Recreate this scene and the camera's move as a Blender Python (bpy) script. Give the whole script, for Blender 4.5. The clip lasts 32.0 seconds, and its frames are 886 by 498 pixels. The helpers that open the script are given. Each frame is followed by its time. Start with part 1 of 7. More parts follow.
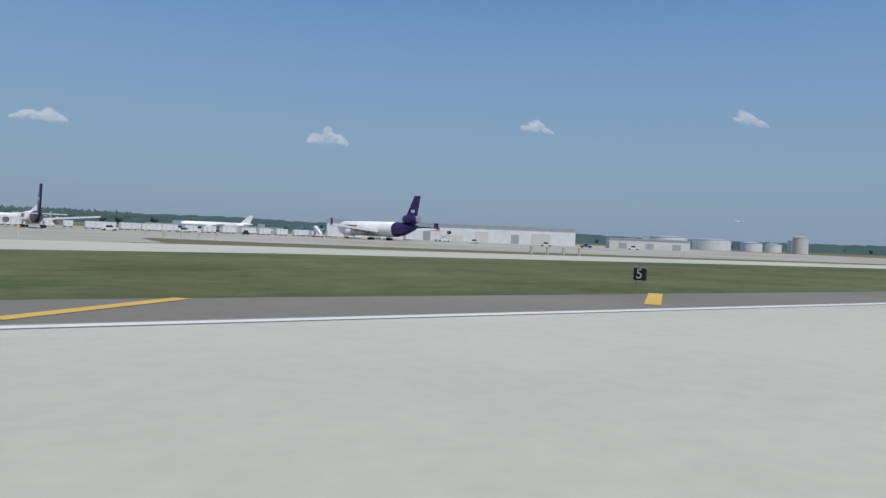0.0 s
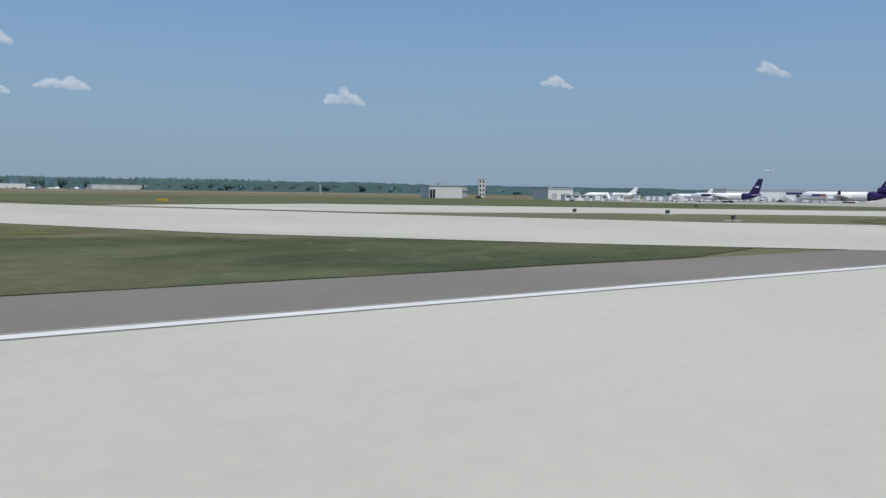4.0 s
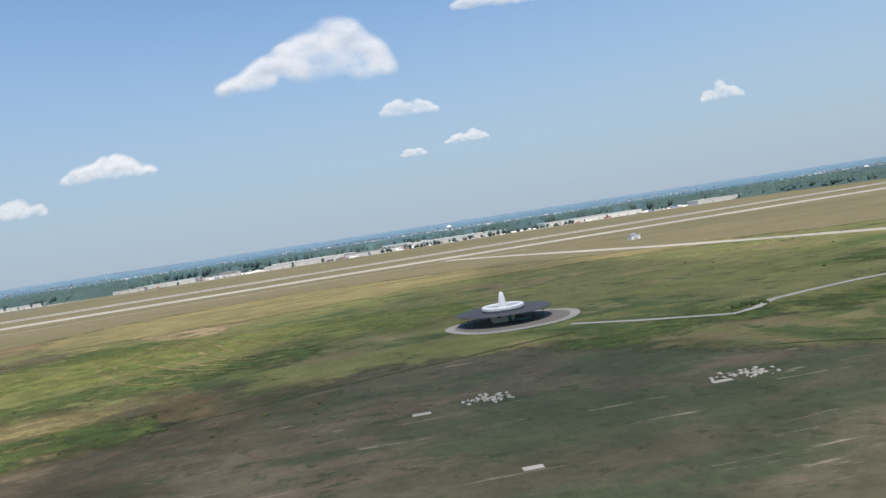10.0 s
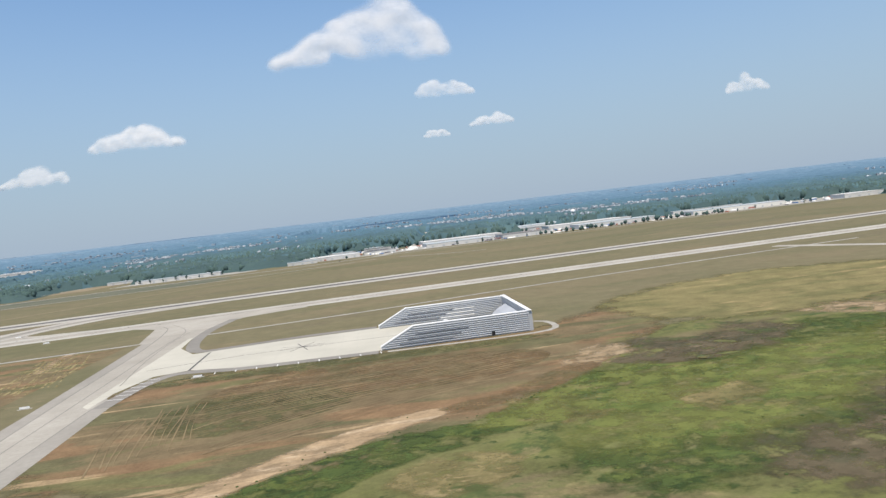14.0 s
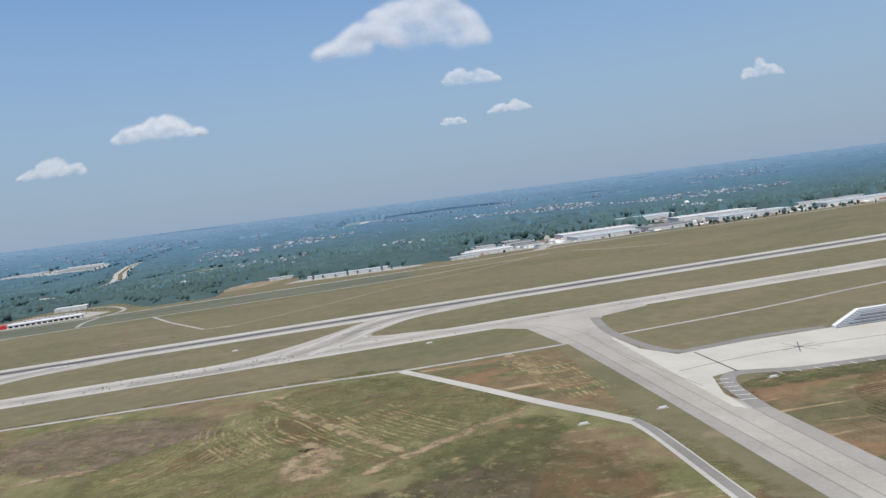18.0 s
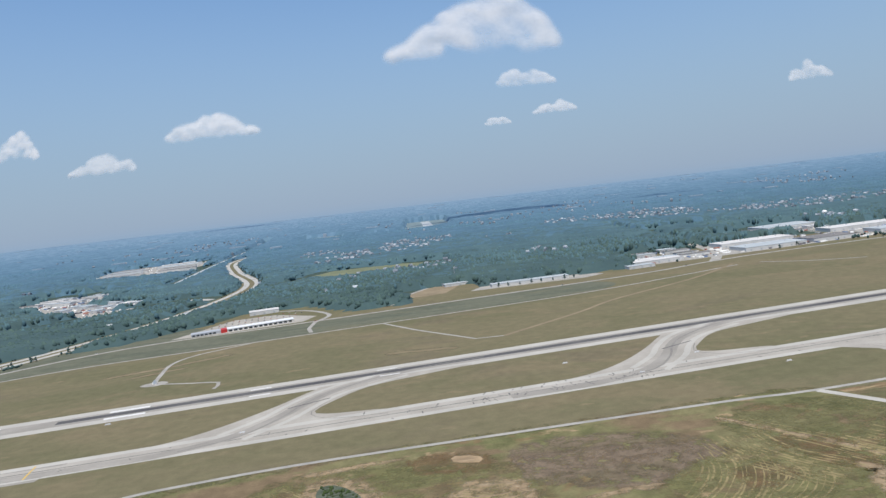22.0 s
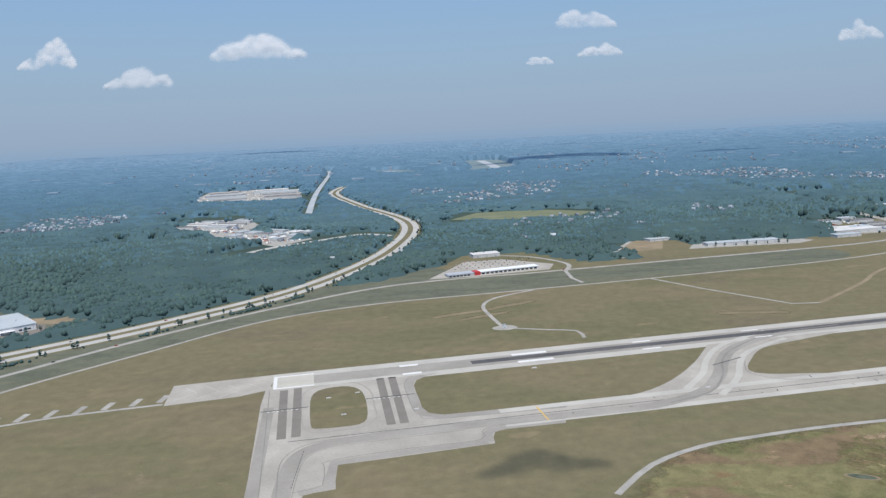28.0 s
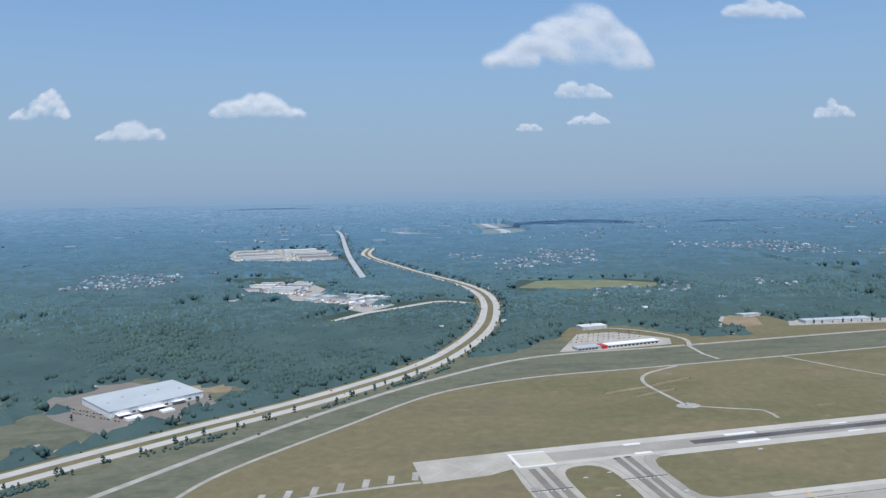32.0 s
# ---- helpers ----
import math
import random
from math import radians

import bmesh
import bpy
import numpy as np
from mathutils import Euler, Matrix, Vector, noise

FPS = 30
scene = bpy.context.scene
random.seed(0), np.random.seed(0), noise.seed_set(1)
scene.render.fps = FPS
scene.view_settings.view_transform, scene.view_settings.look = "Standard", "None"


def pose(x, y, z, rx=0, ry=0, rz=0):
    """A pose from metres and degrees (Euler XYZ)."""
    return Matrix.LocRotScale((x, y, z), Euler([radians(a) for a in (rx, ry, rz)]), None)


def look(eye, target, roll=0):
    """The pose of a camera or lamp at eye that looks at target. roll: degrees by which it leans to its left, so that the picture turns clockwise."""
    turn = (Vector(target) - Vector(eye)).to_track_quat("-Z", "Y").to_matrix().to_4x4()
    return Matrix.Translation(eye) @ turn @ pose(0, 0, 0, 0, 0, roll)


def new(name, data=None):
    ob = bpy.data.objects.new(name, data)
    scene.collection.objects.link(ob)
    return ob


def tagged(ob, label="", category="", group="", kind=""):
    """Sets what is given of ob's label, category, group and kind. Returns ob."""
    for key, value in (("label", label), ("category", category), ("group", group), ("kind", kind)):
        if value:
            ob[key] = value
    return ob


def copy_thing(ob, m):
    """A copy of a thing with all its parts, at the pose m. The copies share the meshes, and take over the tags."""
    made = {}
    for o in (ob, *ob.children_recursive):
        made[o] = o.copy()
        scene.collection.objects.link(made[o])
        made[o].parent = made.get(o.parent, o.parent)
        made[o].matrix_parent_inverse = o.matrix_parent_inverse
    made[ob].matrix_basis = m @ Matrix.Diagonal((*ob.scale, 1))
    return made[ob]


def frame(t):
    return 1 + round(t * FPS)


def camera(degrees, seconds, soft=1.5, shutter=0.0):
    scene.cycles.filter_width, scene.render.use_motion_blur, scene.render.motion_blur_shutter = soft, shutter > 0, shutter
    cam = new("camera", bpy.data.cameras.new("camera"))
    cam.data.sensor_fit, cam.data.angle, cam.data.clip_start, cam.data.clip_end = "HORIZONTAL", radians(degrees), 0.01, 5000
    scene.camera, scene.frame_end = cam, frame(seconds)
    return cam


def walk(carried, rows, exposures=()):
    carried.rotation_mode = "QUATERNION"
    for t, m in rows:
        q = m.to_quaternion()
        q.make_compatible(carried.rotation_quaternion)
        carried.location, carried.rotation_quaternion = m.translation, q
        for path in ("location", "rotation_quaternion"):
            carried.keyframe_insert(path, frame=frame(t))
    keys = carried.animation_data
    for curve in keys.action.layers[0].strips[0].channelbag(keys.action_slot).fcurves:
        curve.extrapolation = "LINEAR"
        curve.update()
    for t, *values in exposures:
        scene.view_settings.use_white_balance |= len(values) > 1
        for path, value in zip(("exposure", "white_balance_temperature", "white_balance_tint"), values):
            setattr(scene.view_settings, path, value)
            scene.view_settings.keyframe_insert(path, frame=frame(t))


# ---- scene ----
# The plan below is in full-size metres; it is laid down at this scale to keep the flight at an easy pace.
# Parts near the runway are placed to fit the camera's view, not to scale.
SCALE = 0.435
# ---------- camera: out of the side window of an airliner taking off ----------
cam = camera(61.88, 32.0, 1.4)
# seconds, x, y, z, yaw to the left, pitch up, roll
PATH = [
    (0, 23.54, -0.29, 3.00, -32.27, -1.05, 2.37),
    (0.5, -19.81, -0.18, 3.03, -32.96, -1.44, 2.71),
    (1, -63.16, -0.08, 3.06, -33.92, -2.47, 4.90),
    (1.5, -106.42, 0.03, 3.10, -34.14, -2.52, 2.47),
    (2, -149.69, 0.15, 3.15, -34.14, -2.78, 2.12),
    (2.5, -192.98, 0.26, 3.24, -34.12, -3.42, 1.96),
    (3, -236.26, 0.38, 3.34, -33.70, -3.91, 1.67),
    (3.5, -279.66, 0.42, 3.55, -32.90, -4.20, 1.31),
    (5.5, -454.21, -0.09, 6.38, -31.89, -4.83, -0.52),
    (6, -497.81, -0.16, 7.42, -31.21, -5.12, -1.04),
    (6.5, -541.48, -0.17, 8.85, -28.02, -5.60, -1.71),
    (7, -585.28, -0.15, 10.73, -24.06, -6.03, -3.74),
    (7.5, -629.12, -0.12, 13.33, -18.63, -5.89, -6.89),
    (8, -672.97, -0.10, 16.47, -13.86, -5.79, -6.51),
    (8.5, -716.84, -0.10, 19.99, -8.76, -1.76, -8.85),
    (9, -760.78, -0.13, 23.79, -6.60, -0.30, -9.68),
    (9.5, -804.79, -0.18, 27.83, -6.15, -1.36, -9.35),
    (10, -848.90, -0.25, 32.22, -5.28, -1.55, -8.67),
    (10.5, -893.15, -0.33, 36.92, -5.03, -1.31, -8.48),
    (11, -937.53, -0.42, 41.93, -4.62, -0.88, -8.77),
    (11.5, -981.98, -0.53, 47.23, -4.81, -1.82, -7.44),
    (12, -1026.39, -0.65, 52.86, -4.62, -2.03, -7.32),
    (12.5, -1070.68, -0.79, 58.80, -4.48, -2.69, -7.52),
    (13, -1114.82, -0.95, 65.01, -5.02, -2.13, -7.72),
    (13.5, -1158.75, -1.14, 71.46, -5.59, -2.66, -7.13),
    (14, -1202.48, -1.36, 78.10, -5.55, -3.00, -6.61),
    (14.5, -1246.04, -1.60, 84.89, -5.42, -3.65, -6.48),
    (16.5, -1419.07, -2.71, 113.38, -6.43, -5.00, -6.37),
    (17, -1462.23, -2.92, 121.14, -6.56, -4.64, -6.22),
    (17.5, -1505.36, -3.11, 129.12, -6.51, -4.44, -6.37),
    (18, -1548.43, -3.27, 137.27, -5.97, -4.10, -7.12),
    (18.5, -1591.38, -3.42, 145.50, -5.15, -4.20, -7.55),
    (19, -1634.18, -3.54, 153.75, -4.78, -4.79, -7.73),
    (19.5, -1676.76, -3.64, 162.03, -4.51, -5.07, -7.80),
    (20, -1719.10, -3.72, 170.28, -4.41, -5.02, -7.86),
    (20.5, -1761.17, -3.79, 178.45, -4.35, -4.90, -7.71),
    (21, -1802.94, -3.87, 186.46, -4.62, -4.77, -7.36),
    (21.5, -1844.41, -3.97, 194.25, -4.86, -4.30, -6.81),
    (22, -1885.56, -4.07, 201.77, -4.53, -4.10, -6.55),
    (22.5, -1926.38, -4.18, 208.99, -4.24, -4.11, -6.71),
    (23, -1966.87, -4.26, 215.88, -4.20, -3.98, -6.63),
    (23.5, -2007.05, -4.32, 222.44, -3.77, -4.08, -7.08),
    (24, -2046.96, -4.33, 228.71, -3.41, -4.52, -6.92),
    (24.5, -2086.64, -4.29, 234.74, -3.16, -5.44, -6.14),
    (25, -2126.12, -4.19, 240.58, -2.96, -6.18, -6.05),
    (25.5, -2165.44, -4.02, 246.29, -3.31, -6.83, -5.57),
    (27.5, -2321.52, -2.68, 268.19, -4.08, -8.79, -3.22),
    (28, -2360.66, -2.17, 273.53, -4.44, -9.15, -2.65),
    (28.5, -2399.87, -1.59, 278.79, -4.95, -8.69, -1.63),
    (29, -2439.13, -0.95, 283.97, -5.61, -8.69, -0.88),
    (29.5, -2478.46, -0.26, 289.04, -6.21, -8.25, -0.52),
    (30, -2517.84, 0.48, 293.99, -6.73, -7.73, -0.33),
    (30.5, -2557.26, 1.24, 298.83, -6.90, -7.27, -0.18),
    (31, -2596.72, 2.02, 303.58, -7.13, -6.61, 0.27),
    (31.5, -2636.19, 2.79, 308.29, -7.34, -5.72, -0.54),
    (32, -2675.66, 3.56, 312.99, -7.26, -4.69, -0.93),
]


def aimed(x, y, z, yaw, pitch, roll):
    a, b = radians(yaw), radians(pitch)
    ahead = Vector((-math.sin(a) * math.cos(b), math.cos(a) * math.cos(b), math.sin(b)))
    eye = Vector((x, y, z)) * SCALE
    return look(eye, eye + 1000 * ahead, roll)


walk(cam, [(t, aimed(x, y, z, yaw, pitch, roll)) for t, x, y, z, yaw, pitch, roll in PATH],
     [(0, -0.15, 6300, 11), (1, -0.27, 6250, 11), (2, -0.2, 6300, 11), (3, -0.1, 6350, 11), (5.5, -0.02, 6350, 11), (6.5, 0.1, 6600, 12), (8, 0.2, 6800, 12), (9, 0.5, 7050, 13), (11, 0.47, 7100, 13), (14, 0.43, 7000, 13), (17, 0.17, 6600, 13), (21, 0.23, 6550, 13), (27, 0.2, 6450, 13), (30, 0.18, 6250, 13), (32, 0.18, 6150, 12)])
# ---------- sky, distance and sun ----------
SUN_ELEVATION, SUN_AZIMUTH = 68.0, 186.0  # degrees; azimuth clockwise from +y
world = bpy.data.worlds.new("sky")
scene.world = world
world.use_nodes = True


class Nodes:
    """A short way to write node trees."""

    def __init__(self, tree):
        self.tree = tree
        tree.nodes.clear()

    def add(self, kind, **settings):
        node = self.tree.nodes.new(kind)
        for key, value in settings.items():
            if key.startswith("in_"):
                node.inputs[int(key[3:])].default_value = value
            else:
                setattr(node, key, value)
        return node

    def link(self, a, b):
        self.tree.links.new(a, b)

    def math(self, op, a, b=0.0, c=0.0, clamp=False):
        node = self.add("ShaderNodeMath", operation=op, use_clamp=clamp)
        for n, v in enumerate((a, b, c)):
            if isinstance(v, (int, float)):
                node.inputs[n].default_value = v
            else:
                self.link(v, node.inputs[n])
        return node.outputs[0]

    def mix(self, fac, a, b, blend="MIX"):
        node = self.add("ShaderNodeMix", data_type="RGBA", blend_type=blend)
        for n, v in ((0, fac), (6, a), (7, b)):
            if isinstance(v, (int, float)):
                node.inputs[n].default_value = v
            elif isinstance(v, tuple):
                node.inputs[n].default_value = (*v, 1)
            else:
                self.link(v, node.inputs[n])
        return node.outputs[2]

    def ramp(self, fac, stops, interpolation="LINEAR"):
        node = self.add("ShaderNodeValToRGB")
        self.link(fac, node.inputs[0])
        ramp = node.color_ramp
        ramp.interpolation = interpolation
        while len(ramp.elements) < len(stops):
            ramp.elements.new(0.5)
        for e, (at, colour) in zip(ramp.elements, stops):
            e.position = at
            e.color = (*colour, 1) if isinstance(colour, tuple) else (colour, colour, colour, 1)
        return node.outputs[0]

    def noise(self, vector, scale, detail=4.0, rough=0.55, distortion=0.0):
        node = self.add("ShaderNodeTexNoise")
        if vector is not None:
            self.link(vector, node.inputs["Vector"])
        for key, v in (("Scale", scale), ("Detail", detail), ("Roughness", rough), ("Distortion", distortion)):
            node.inputs[key].default_value = v
        return node.outputs[0]


def smoothstep(n, value, low, high):
    node = n.add("ShaderNodeMapRange", interpolation_type="SMOOTHSTEP")
    n.link(value, node.inputs[0])
    node.inputs[1].default_value, node.inputs[2].default_value = low, high
    return node.outputs[0]


n = Nodes(world.node_tree)
sky = n.add("ShaderNodeTexSky", sky_type="NISHITA", sun_disc=False)
sky.sun_elevation, sky.sun_rotation = radians(SUN_ELEVATION), radians(SUN_AZIMUTH)
sky.altitude, sky.air_density, sky.dust_density, sky.ozone_density = 200, 1.3, 0.5, 2.0
way = n.add("ShaderNodeTexCoord").outputs["Generated"]
split = n.add("ShaderNodeSeparateXYZ")
n.link(way, split.inputs[0])
height = split.outputs[2]
# land too far off to be built, below the horizon, its haze painted into the colour ramp
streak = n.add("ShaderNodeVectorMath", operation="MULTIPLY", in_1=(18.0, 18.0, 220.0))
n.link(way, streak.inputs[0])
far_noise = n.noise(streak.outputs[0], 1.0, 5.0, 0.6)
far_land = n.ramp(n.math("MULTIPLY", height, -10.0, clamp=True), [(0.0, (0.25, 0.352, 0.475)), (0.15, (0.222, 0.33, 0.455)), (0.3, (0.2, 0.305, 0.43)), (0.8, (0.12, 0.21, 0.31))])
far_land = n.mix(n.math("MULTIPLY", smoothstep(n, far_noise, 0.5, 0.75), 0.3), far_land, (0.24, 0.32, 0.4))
air = n.add("ShaderNodeBackground", in_1=0.085)
# summer haze near the horizon
clear = n.mix(1.0, sky.outputs[0], (0.82, 1.09, 1.34), "MULTIPLY")
hazy = n.mix(n.math("MULTIPLY", smoothstep(n, height, 0.42, -0.02), 0.9), clear, (2.95, 4.02, 5.5))
n.link(hazy, air.inputs[0])
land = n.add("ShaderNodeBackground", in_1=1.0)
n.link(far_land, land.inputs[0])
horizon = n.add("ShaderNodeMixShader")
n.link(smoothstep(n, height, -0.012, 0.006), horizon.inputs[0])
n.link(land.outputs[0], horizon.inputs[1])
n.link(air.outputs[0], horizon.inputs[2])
n.link(horizon.outputs[0], n.add("ShaderNodeOutputWorld").inputs[0])

sun = new("sun", bpy.data.lights.new("sun", "SUN"))
sun.data.energy, sun.data.angle, sun.data.color = 3.9, radians(0.6), (1.0, 0.94, 0.81)
e, a = radians(SUN_ELEVATION), radians(SUN_AZIMUTH)
toward = Vector((math.sin(a) * math.cos(e), math.cos(a) * math.cos(e), math.sin(e)))
sun.matrix_world = look(toward * 1500, (0, 0, 0))


# ---------- materials ----------
def surface(name, tones, scale, rough=0.9, fine=None, metal=0.0, bump=0.0, spread=(0.3, 0.7)):
    """A node material: colours ramped over two sizes of noise in object space."""
    m = bpy.data.materials.new(name)
    m.use_nodes = True
    n = Nodes(m.node_tree)
    where = n.add("ShaderNodeTexCoord").outputs["Object"]
    big = n.noise(where, scale / SCALE, 5.0, 0.6)
    small = n.noise(where, (fine or scale * 14) / SCALE, 4.0, 0.65)
    value = n.math("ADD", n.math("MULTIPLY", big, 0.68), n.math("MULTIPLY", small, 0.32))
    lo, hi = spread
    k = len(tones) - 1
    colour = n.ramp(value, [(lo + (hi - lo) * i / max(k, 1), c) for i, c in enumerate(tones)])
    bsdf = n.add("ShaderNodeBsdfPrincipled")
    n.link(colour, bsdf.inputs["Base Color"])
    bsdf.inputs["Roughness"].default_value, bsdf.inputs["Metallic"].default_value = rough, metal
    if rough > 0.8:
        bsdf.inputs["Specular IOR Level"].default_value = 0.2
    if bump:
        b = n.add("ShaderNodeBump")
        b.inputs["Strength"].default_value = 0.6
        b.inputs["Distance"].default_value = bump
        n.link(small, b.inputs["Height"])
        n.link(b.outputs[0], bsdf.inputs["Normal"])
    n.link(bsdf.outputs[0], n.add("ShaderNodeOutputMaterial").inputs[0])
    return m


CONCRETE = surface("pale_concrete", [(0.375, 0.364, 0.312), (0.437, 0.423, 0.364), (0.485, 0.468, 0.404)], 0.03, 0.85, 1.3)
OLD_CONCRETE = surface("worn_concrete", [(0.26, 0.244, 0.21), (0.335, 0.316, 0.276), (0.42, 0.398, 0.352)], 0.02, 0.9, 0.4)
ASPHALT = surface("grey_asphalt", [(0.152, 0.141, 0.124), (0.18, 0.166, 0.146), (0.21, 0.194, 0.17)], 0.05, 0.92, 1.5)
BAND = surface("pale_pavement_band", [(0.33, 0.318, 0.285), (0.4, 0.386, 0.345), (0.46, 0.444, 0.4)], 0.02, 0.88, 0.5)
WORN_MID = surface("traffic_worn_concrete", [(0.215, 0.203, 0.178), (0.275, 0.26, 0.23), (0.345, 0.327, 0.29)], 0.015, 0.9, 0.35)
DARK_MID = surface("tyre_darkened_concrete", [(0.165, 0.157, 0.141), (0.212, 0.202, 0.182), (0.265, 0.253, 0.23)], 0.02, 0.9, 0.4)
RUBBER = surface("rubber_marked_asphalt", [(0.05, 0.05, 0.055), (0.09, 0.09, 0.09), (0.15, 0.145, 0.14)], 0.01, 0.9, 0.2)
WHITE = surface("white_paint", [(0.55, 0.55, 0.53), (0.68, 0.68, 0.66)], 0.5, 0.7, 4.0)
YELLOW = surface("yellow_paint", [(0.5, 0.33, 0.07), (0.6, 0.4, 0.09)], 0.5, 0.75, 4.0)
METAL = surface("ribbed_metal", [(0.36, 0.38, 0.405), (0.45, 0.47, 0.495)], 0.05, 0.45, 0.8)
ROOF = surface("pale_roof", [(0.33, 0.37, 0.385), (0.43, 0.465, 0.475)], 0.02, 0.7, 0.3)
WALL = surface("pale_wall", [(0.46, 0.46, 0.44), (0.62, 0.61, 0.59)], 0.05, 0.8, 0.7)


def foliage(name, tone, single=True):
    """Leaves: each crown of its own shade, with finer light and dark in it."""
    m = bpy.data.materials.new(name)
    m.use_nodes = True
    n = Nodes(m.node_tree)
    where = n.add("ShaderNodeTexCoord").outputs["Object"]
    each = n.add("ShaderNodeNewGeometry").outputs["Random Per Island"] if single else n.noise(where, 0.03 / SCALE, 3.0, 0.6)
    stand = n.noise(where, 0.008 / SCALE, 4.0, 0.6)
    fine = n.noise(where, 0.25 / SCALE, 4.0, 0.7)
    value = n.math("ADD", n.math("MULTIPLY", each, 0.26), n.math("ADD", n.math("MULTIPLY", stand, 0.54), n.math("MULTIPLY", fine, 0.2)))
    r, g, b = tone
    colour = n.ramp(value, [(0.25, (r * 0.7, g * 0.72, b * 0.76)), (0.5, tone), (0.75, (r * 1.45, g * 1.36, b * 1.22))])
    bsdf = n.add("ShaderNodeBsdfPrincipled")
    n.link(colour, bsdf.inputs["Base Color"])
    bsdf.inputs["Roughness"].default_value = 0.95
    bsdf.inputs["Specular IOR Level"].default_value = 0.15
    n.link(bsdf.outputs[0], n.add("ShaderNodeOutputMaterial").inputs[0])
    return m


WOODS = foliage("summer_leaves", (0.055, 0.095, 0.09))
# distance haze is painted into these leaf colours, bluer and paler farther off
WOODS_BEYOND = foliage("light_haze_leaves", (0.068, 0.128, 0.146))
FAR_WOODS = foliage("hazy_green_leaves", (0.07, 0.14, 0.182))
FARTHER_WOODS = foliage("hazy_blue_leaves", (0.078, 0.158, 0.222))
# cover between crowns: the gaps' shade is put in as a darker tone
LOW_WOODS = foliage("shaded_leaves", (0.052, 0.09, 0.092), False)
LOW_WOODS_BEYOND = foliage("shaded_hazy_leaves", (0.062, 0.114, 0.13), False)
FAR_SHEET = foliage("hazy_leaf_cover", (0.068, 0.134, 0.182), False)
FARTHER_SHEET = foliage("hazier_leaf_cover", (0.08, 0.154, 0.217), False)
DISTANT_WOODS = foliage("hazy_pale_leaves", (0.105, 0.186, 0.258), False)
HORIZON_WOODS = foliage("horizon_haze_leaves", (0.145, 0.228, 0.305), False)

SHRUB = foliage("shrub_leaves", (0.048, 0.072, 0.026))
DIRT = surface("bare_earth", [(0.17, 0.135, 0.09), (0.23, 0.185, 0.12), (0.3, 0.24, 0.16)], 0.02, 0.95, 0.3)


def meadow(name, base, layers, turn=0.0, lines=None, cover=1.0, tuft=1.0):
    """Grass: a base tone, layers of other tones (tone, size in metres, stretch, from, to, amount) with frayed edges, and mower lines (tone, spacing, amount)."""
    m = bpy.data.materials.new(name)
    m.use_nodes = True
    n = Nodes(m.node_tree)
    where = n.add("ShaderNodeTexCoord").outputs["Object"]
    colour = base
    for k, (tone, size, stretch, low, high, amount) in enumerate(layers):
        lay = n.add("ShaderNodeMapping")
        lay.inputs["Rotation"].default_value = (0, 0, radians(turn))
        lay.inputs["Scale"].default_value = (1 / stretch, 1, 1)
        lay.inputs["Location"].default_value = (37.0 * k, 11.0 * k, 5.0 * k)
        n.link(where, lay.inputs[0])
        spread = n.noise(lay.outputs[0], 1.6 / (size * SCALE), 9.0, 0.66, 0.4)
        colour = n.mix(n.math("MULTIPLY", smoothstep(n, spread, low, high), amount), colour, tone)
    if lines:
        tone, every, amount = lines
        turned = n.add("ShaderNodeMapping")
        turned.inputs["Rotation"].default_value = (0, 0, radians(turn))
        n.link(where, turned.inputs[0])
        wave = n.add("ShaderNodeTexWave", bands_direction="Y")
        n.link(turned.outputs[0], wave.inputs["Vector"])
        for key, v in (("Scale", 0.314 / (every * SCALE)), ("Distortion", 3.5), ("Detail", 3.0), ("Detail Scale", 0.25)):
            wave.inputs[key].default_value = v
        gone = smoothstep(n, n.noise(where, 0.06 / SCALE, 5.0, 0.7), 0.38, 0.6)
        colour = n.mix(n.math("MULTIPLY", n.math("MULTIPLY", smoothstep(n, wave.outputs[1], 0.45, 0.8), gone), amount), colour, tone)
    # tufts: lighter and darker grass from under a metre to a few metres across
    tufts = n.math("ADD", n.noise(where, 0.55 / SCALE, 8.0, 0.8), n.noise(where, 0.07 / SCALE, 6.0, 0.65))
    shade = n.ramp(n.math("MULTIPLY", tufts, 0.5), [(0.3, 1.08 - 0.5 * tuft), (0.5, 1.1), (0.7, 1.1 + 0.6 * tuft)])
    colour = n.mix(1.0, colour, shade, "MULTIPLY")
    bsdf = n.add("ShaderNodeBsdfPrincipled")
    n.link(colour, bsdf.inputs["Base Color"])
    bsdf.inputs["Roughness"].default_value = 0.95
    bsdf.inputs["Specular IOR Level"].default_value = 0.15
    # grass thins out raggedly over the border that the mesh carries
    border = n.add("ShaderNodeAttribute", attribute_name="border").outputs["Fac"]
    rag = n.noise(where, 0.05 / SCALE, 8.0, 0.7)
    hump = n.math("MULTIPLY", border, n.math("SUBTRACT", 1.0, border))
    edge = n.math("ADD", border, n.math("MULTIPLY", n.math("SUBTRACT", rag, 0.5), n.math("MULTIPLY", hump, 14.0)))
    kept = n.math("SUBTRACT", 1.0, smoothstep(n, edge, 0.05, 0.95))
    if cover < 1.0:
        kept = n.math("MULTIPLY", kept, n.math("MULTIPLY", smoothstep(n, n.noise(where, 0.085 / SCALE, 8.0, 0.7), 0.36, 0.56), cover))
    n.link(kept, bsdf.inputs["Alpha"])
    n.link(bsdf.outputs[0], n.add("ShaderNodeOutputMaterial").inputs[0])
    return m


def plain(name, colour, rough=0.5, metal=0.0):
    """Paint, glass or rubber with a slight unevenness."""
    return surface(name, [tuple(c * 0.88 for c in colour), colour, tuple(min(1, c * 1.08) for c in colour)], 0.35, rough, 3.0, metal)


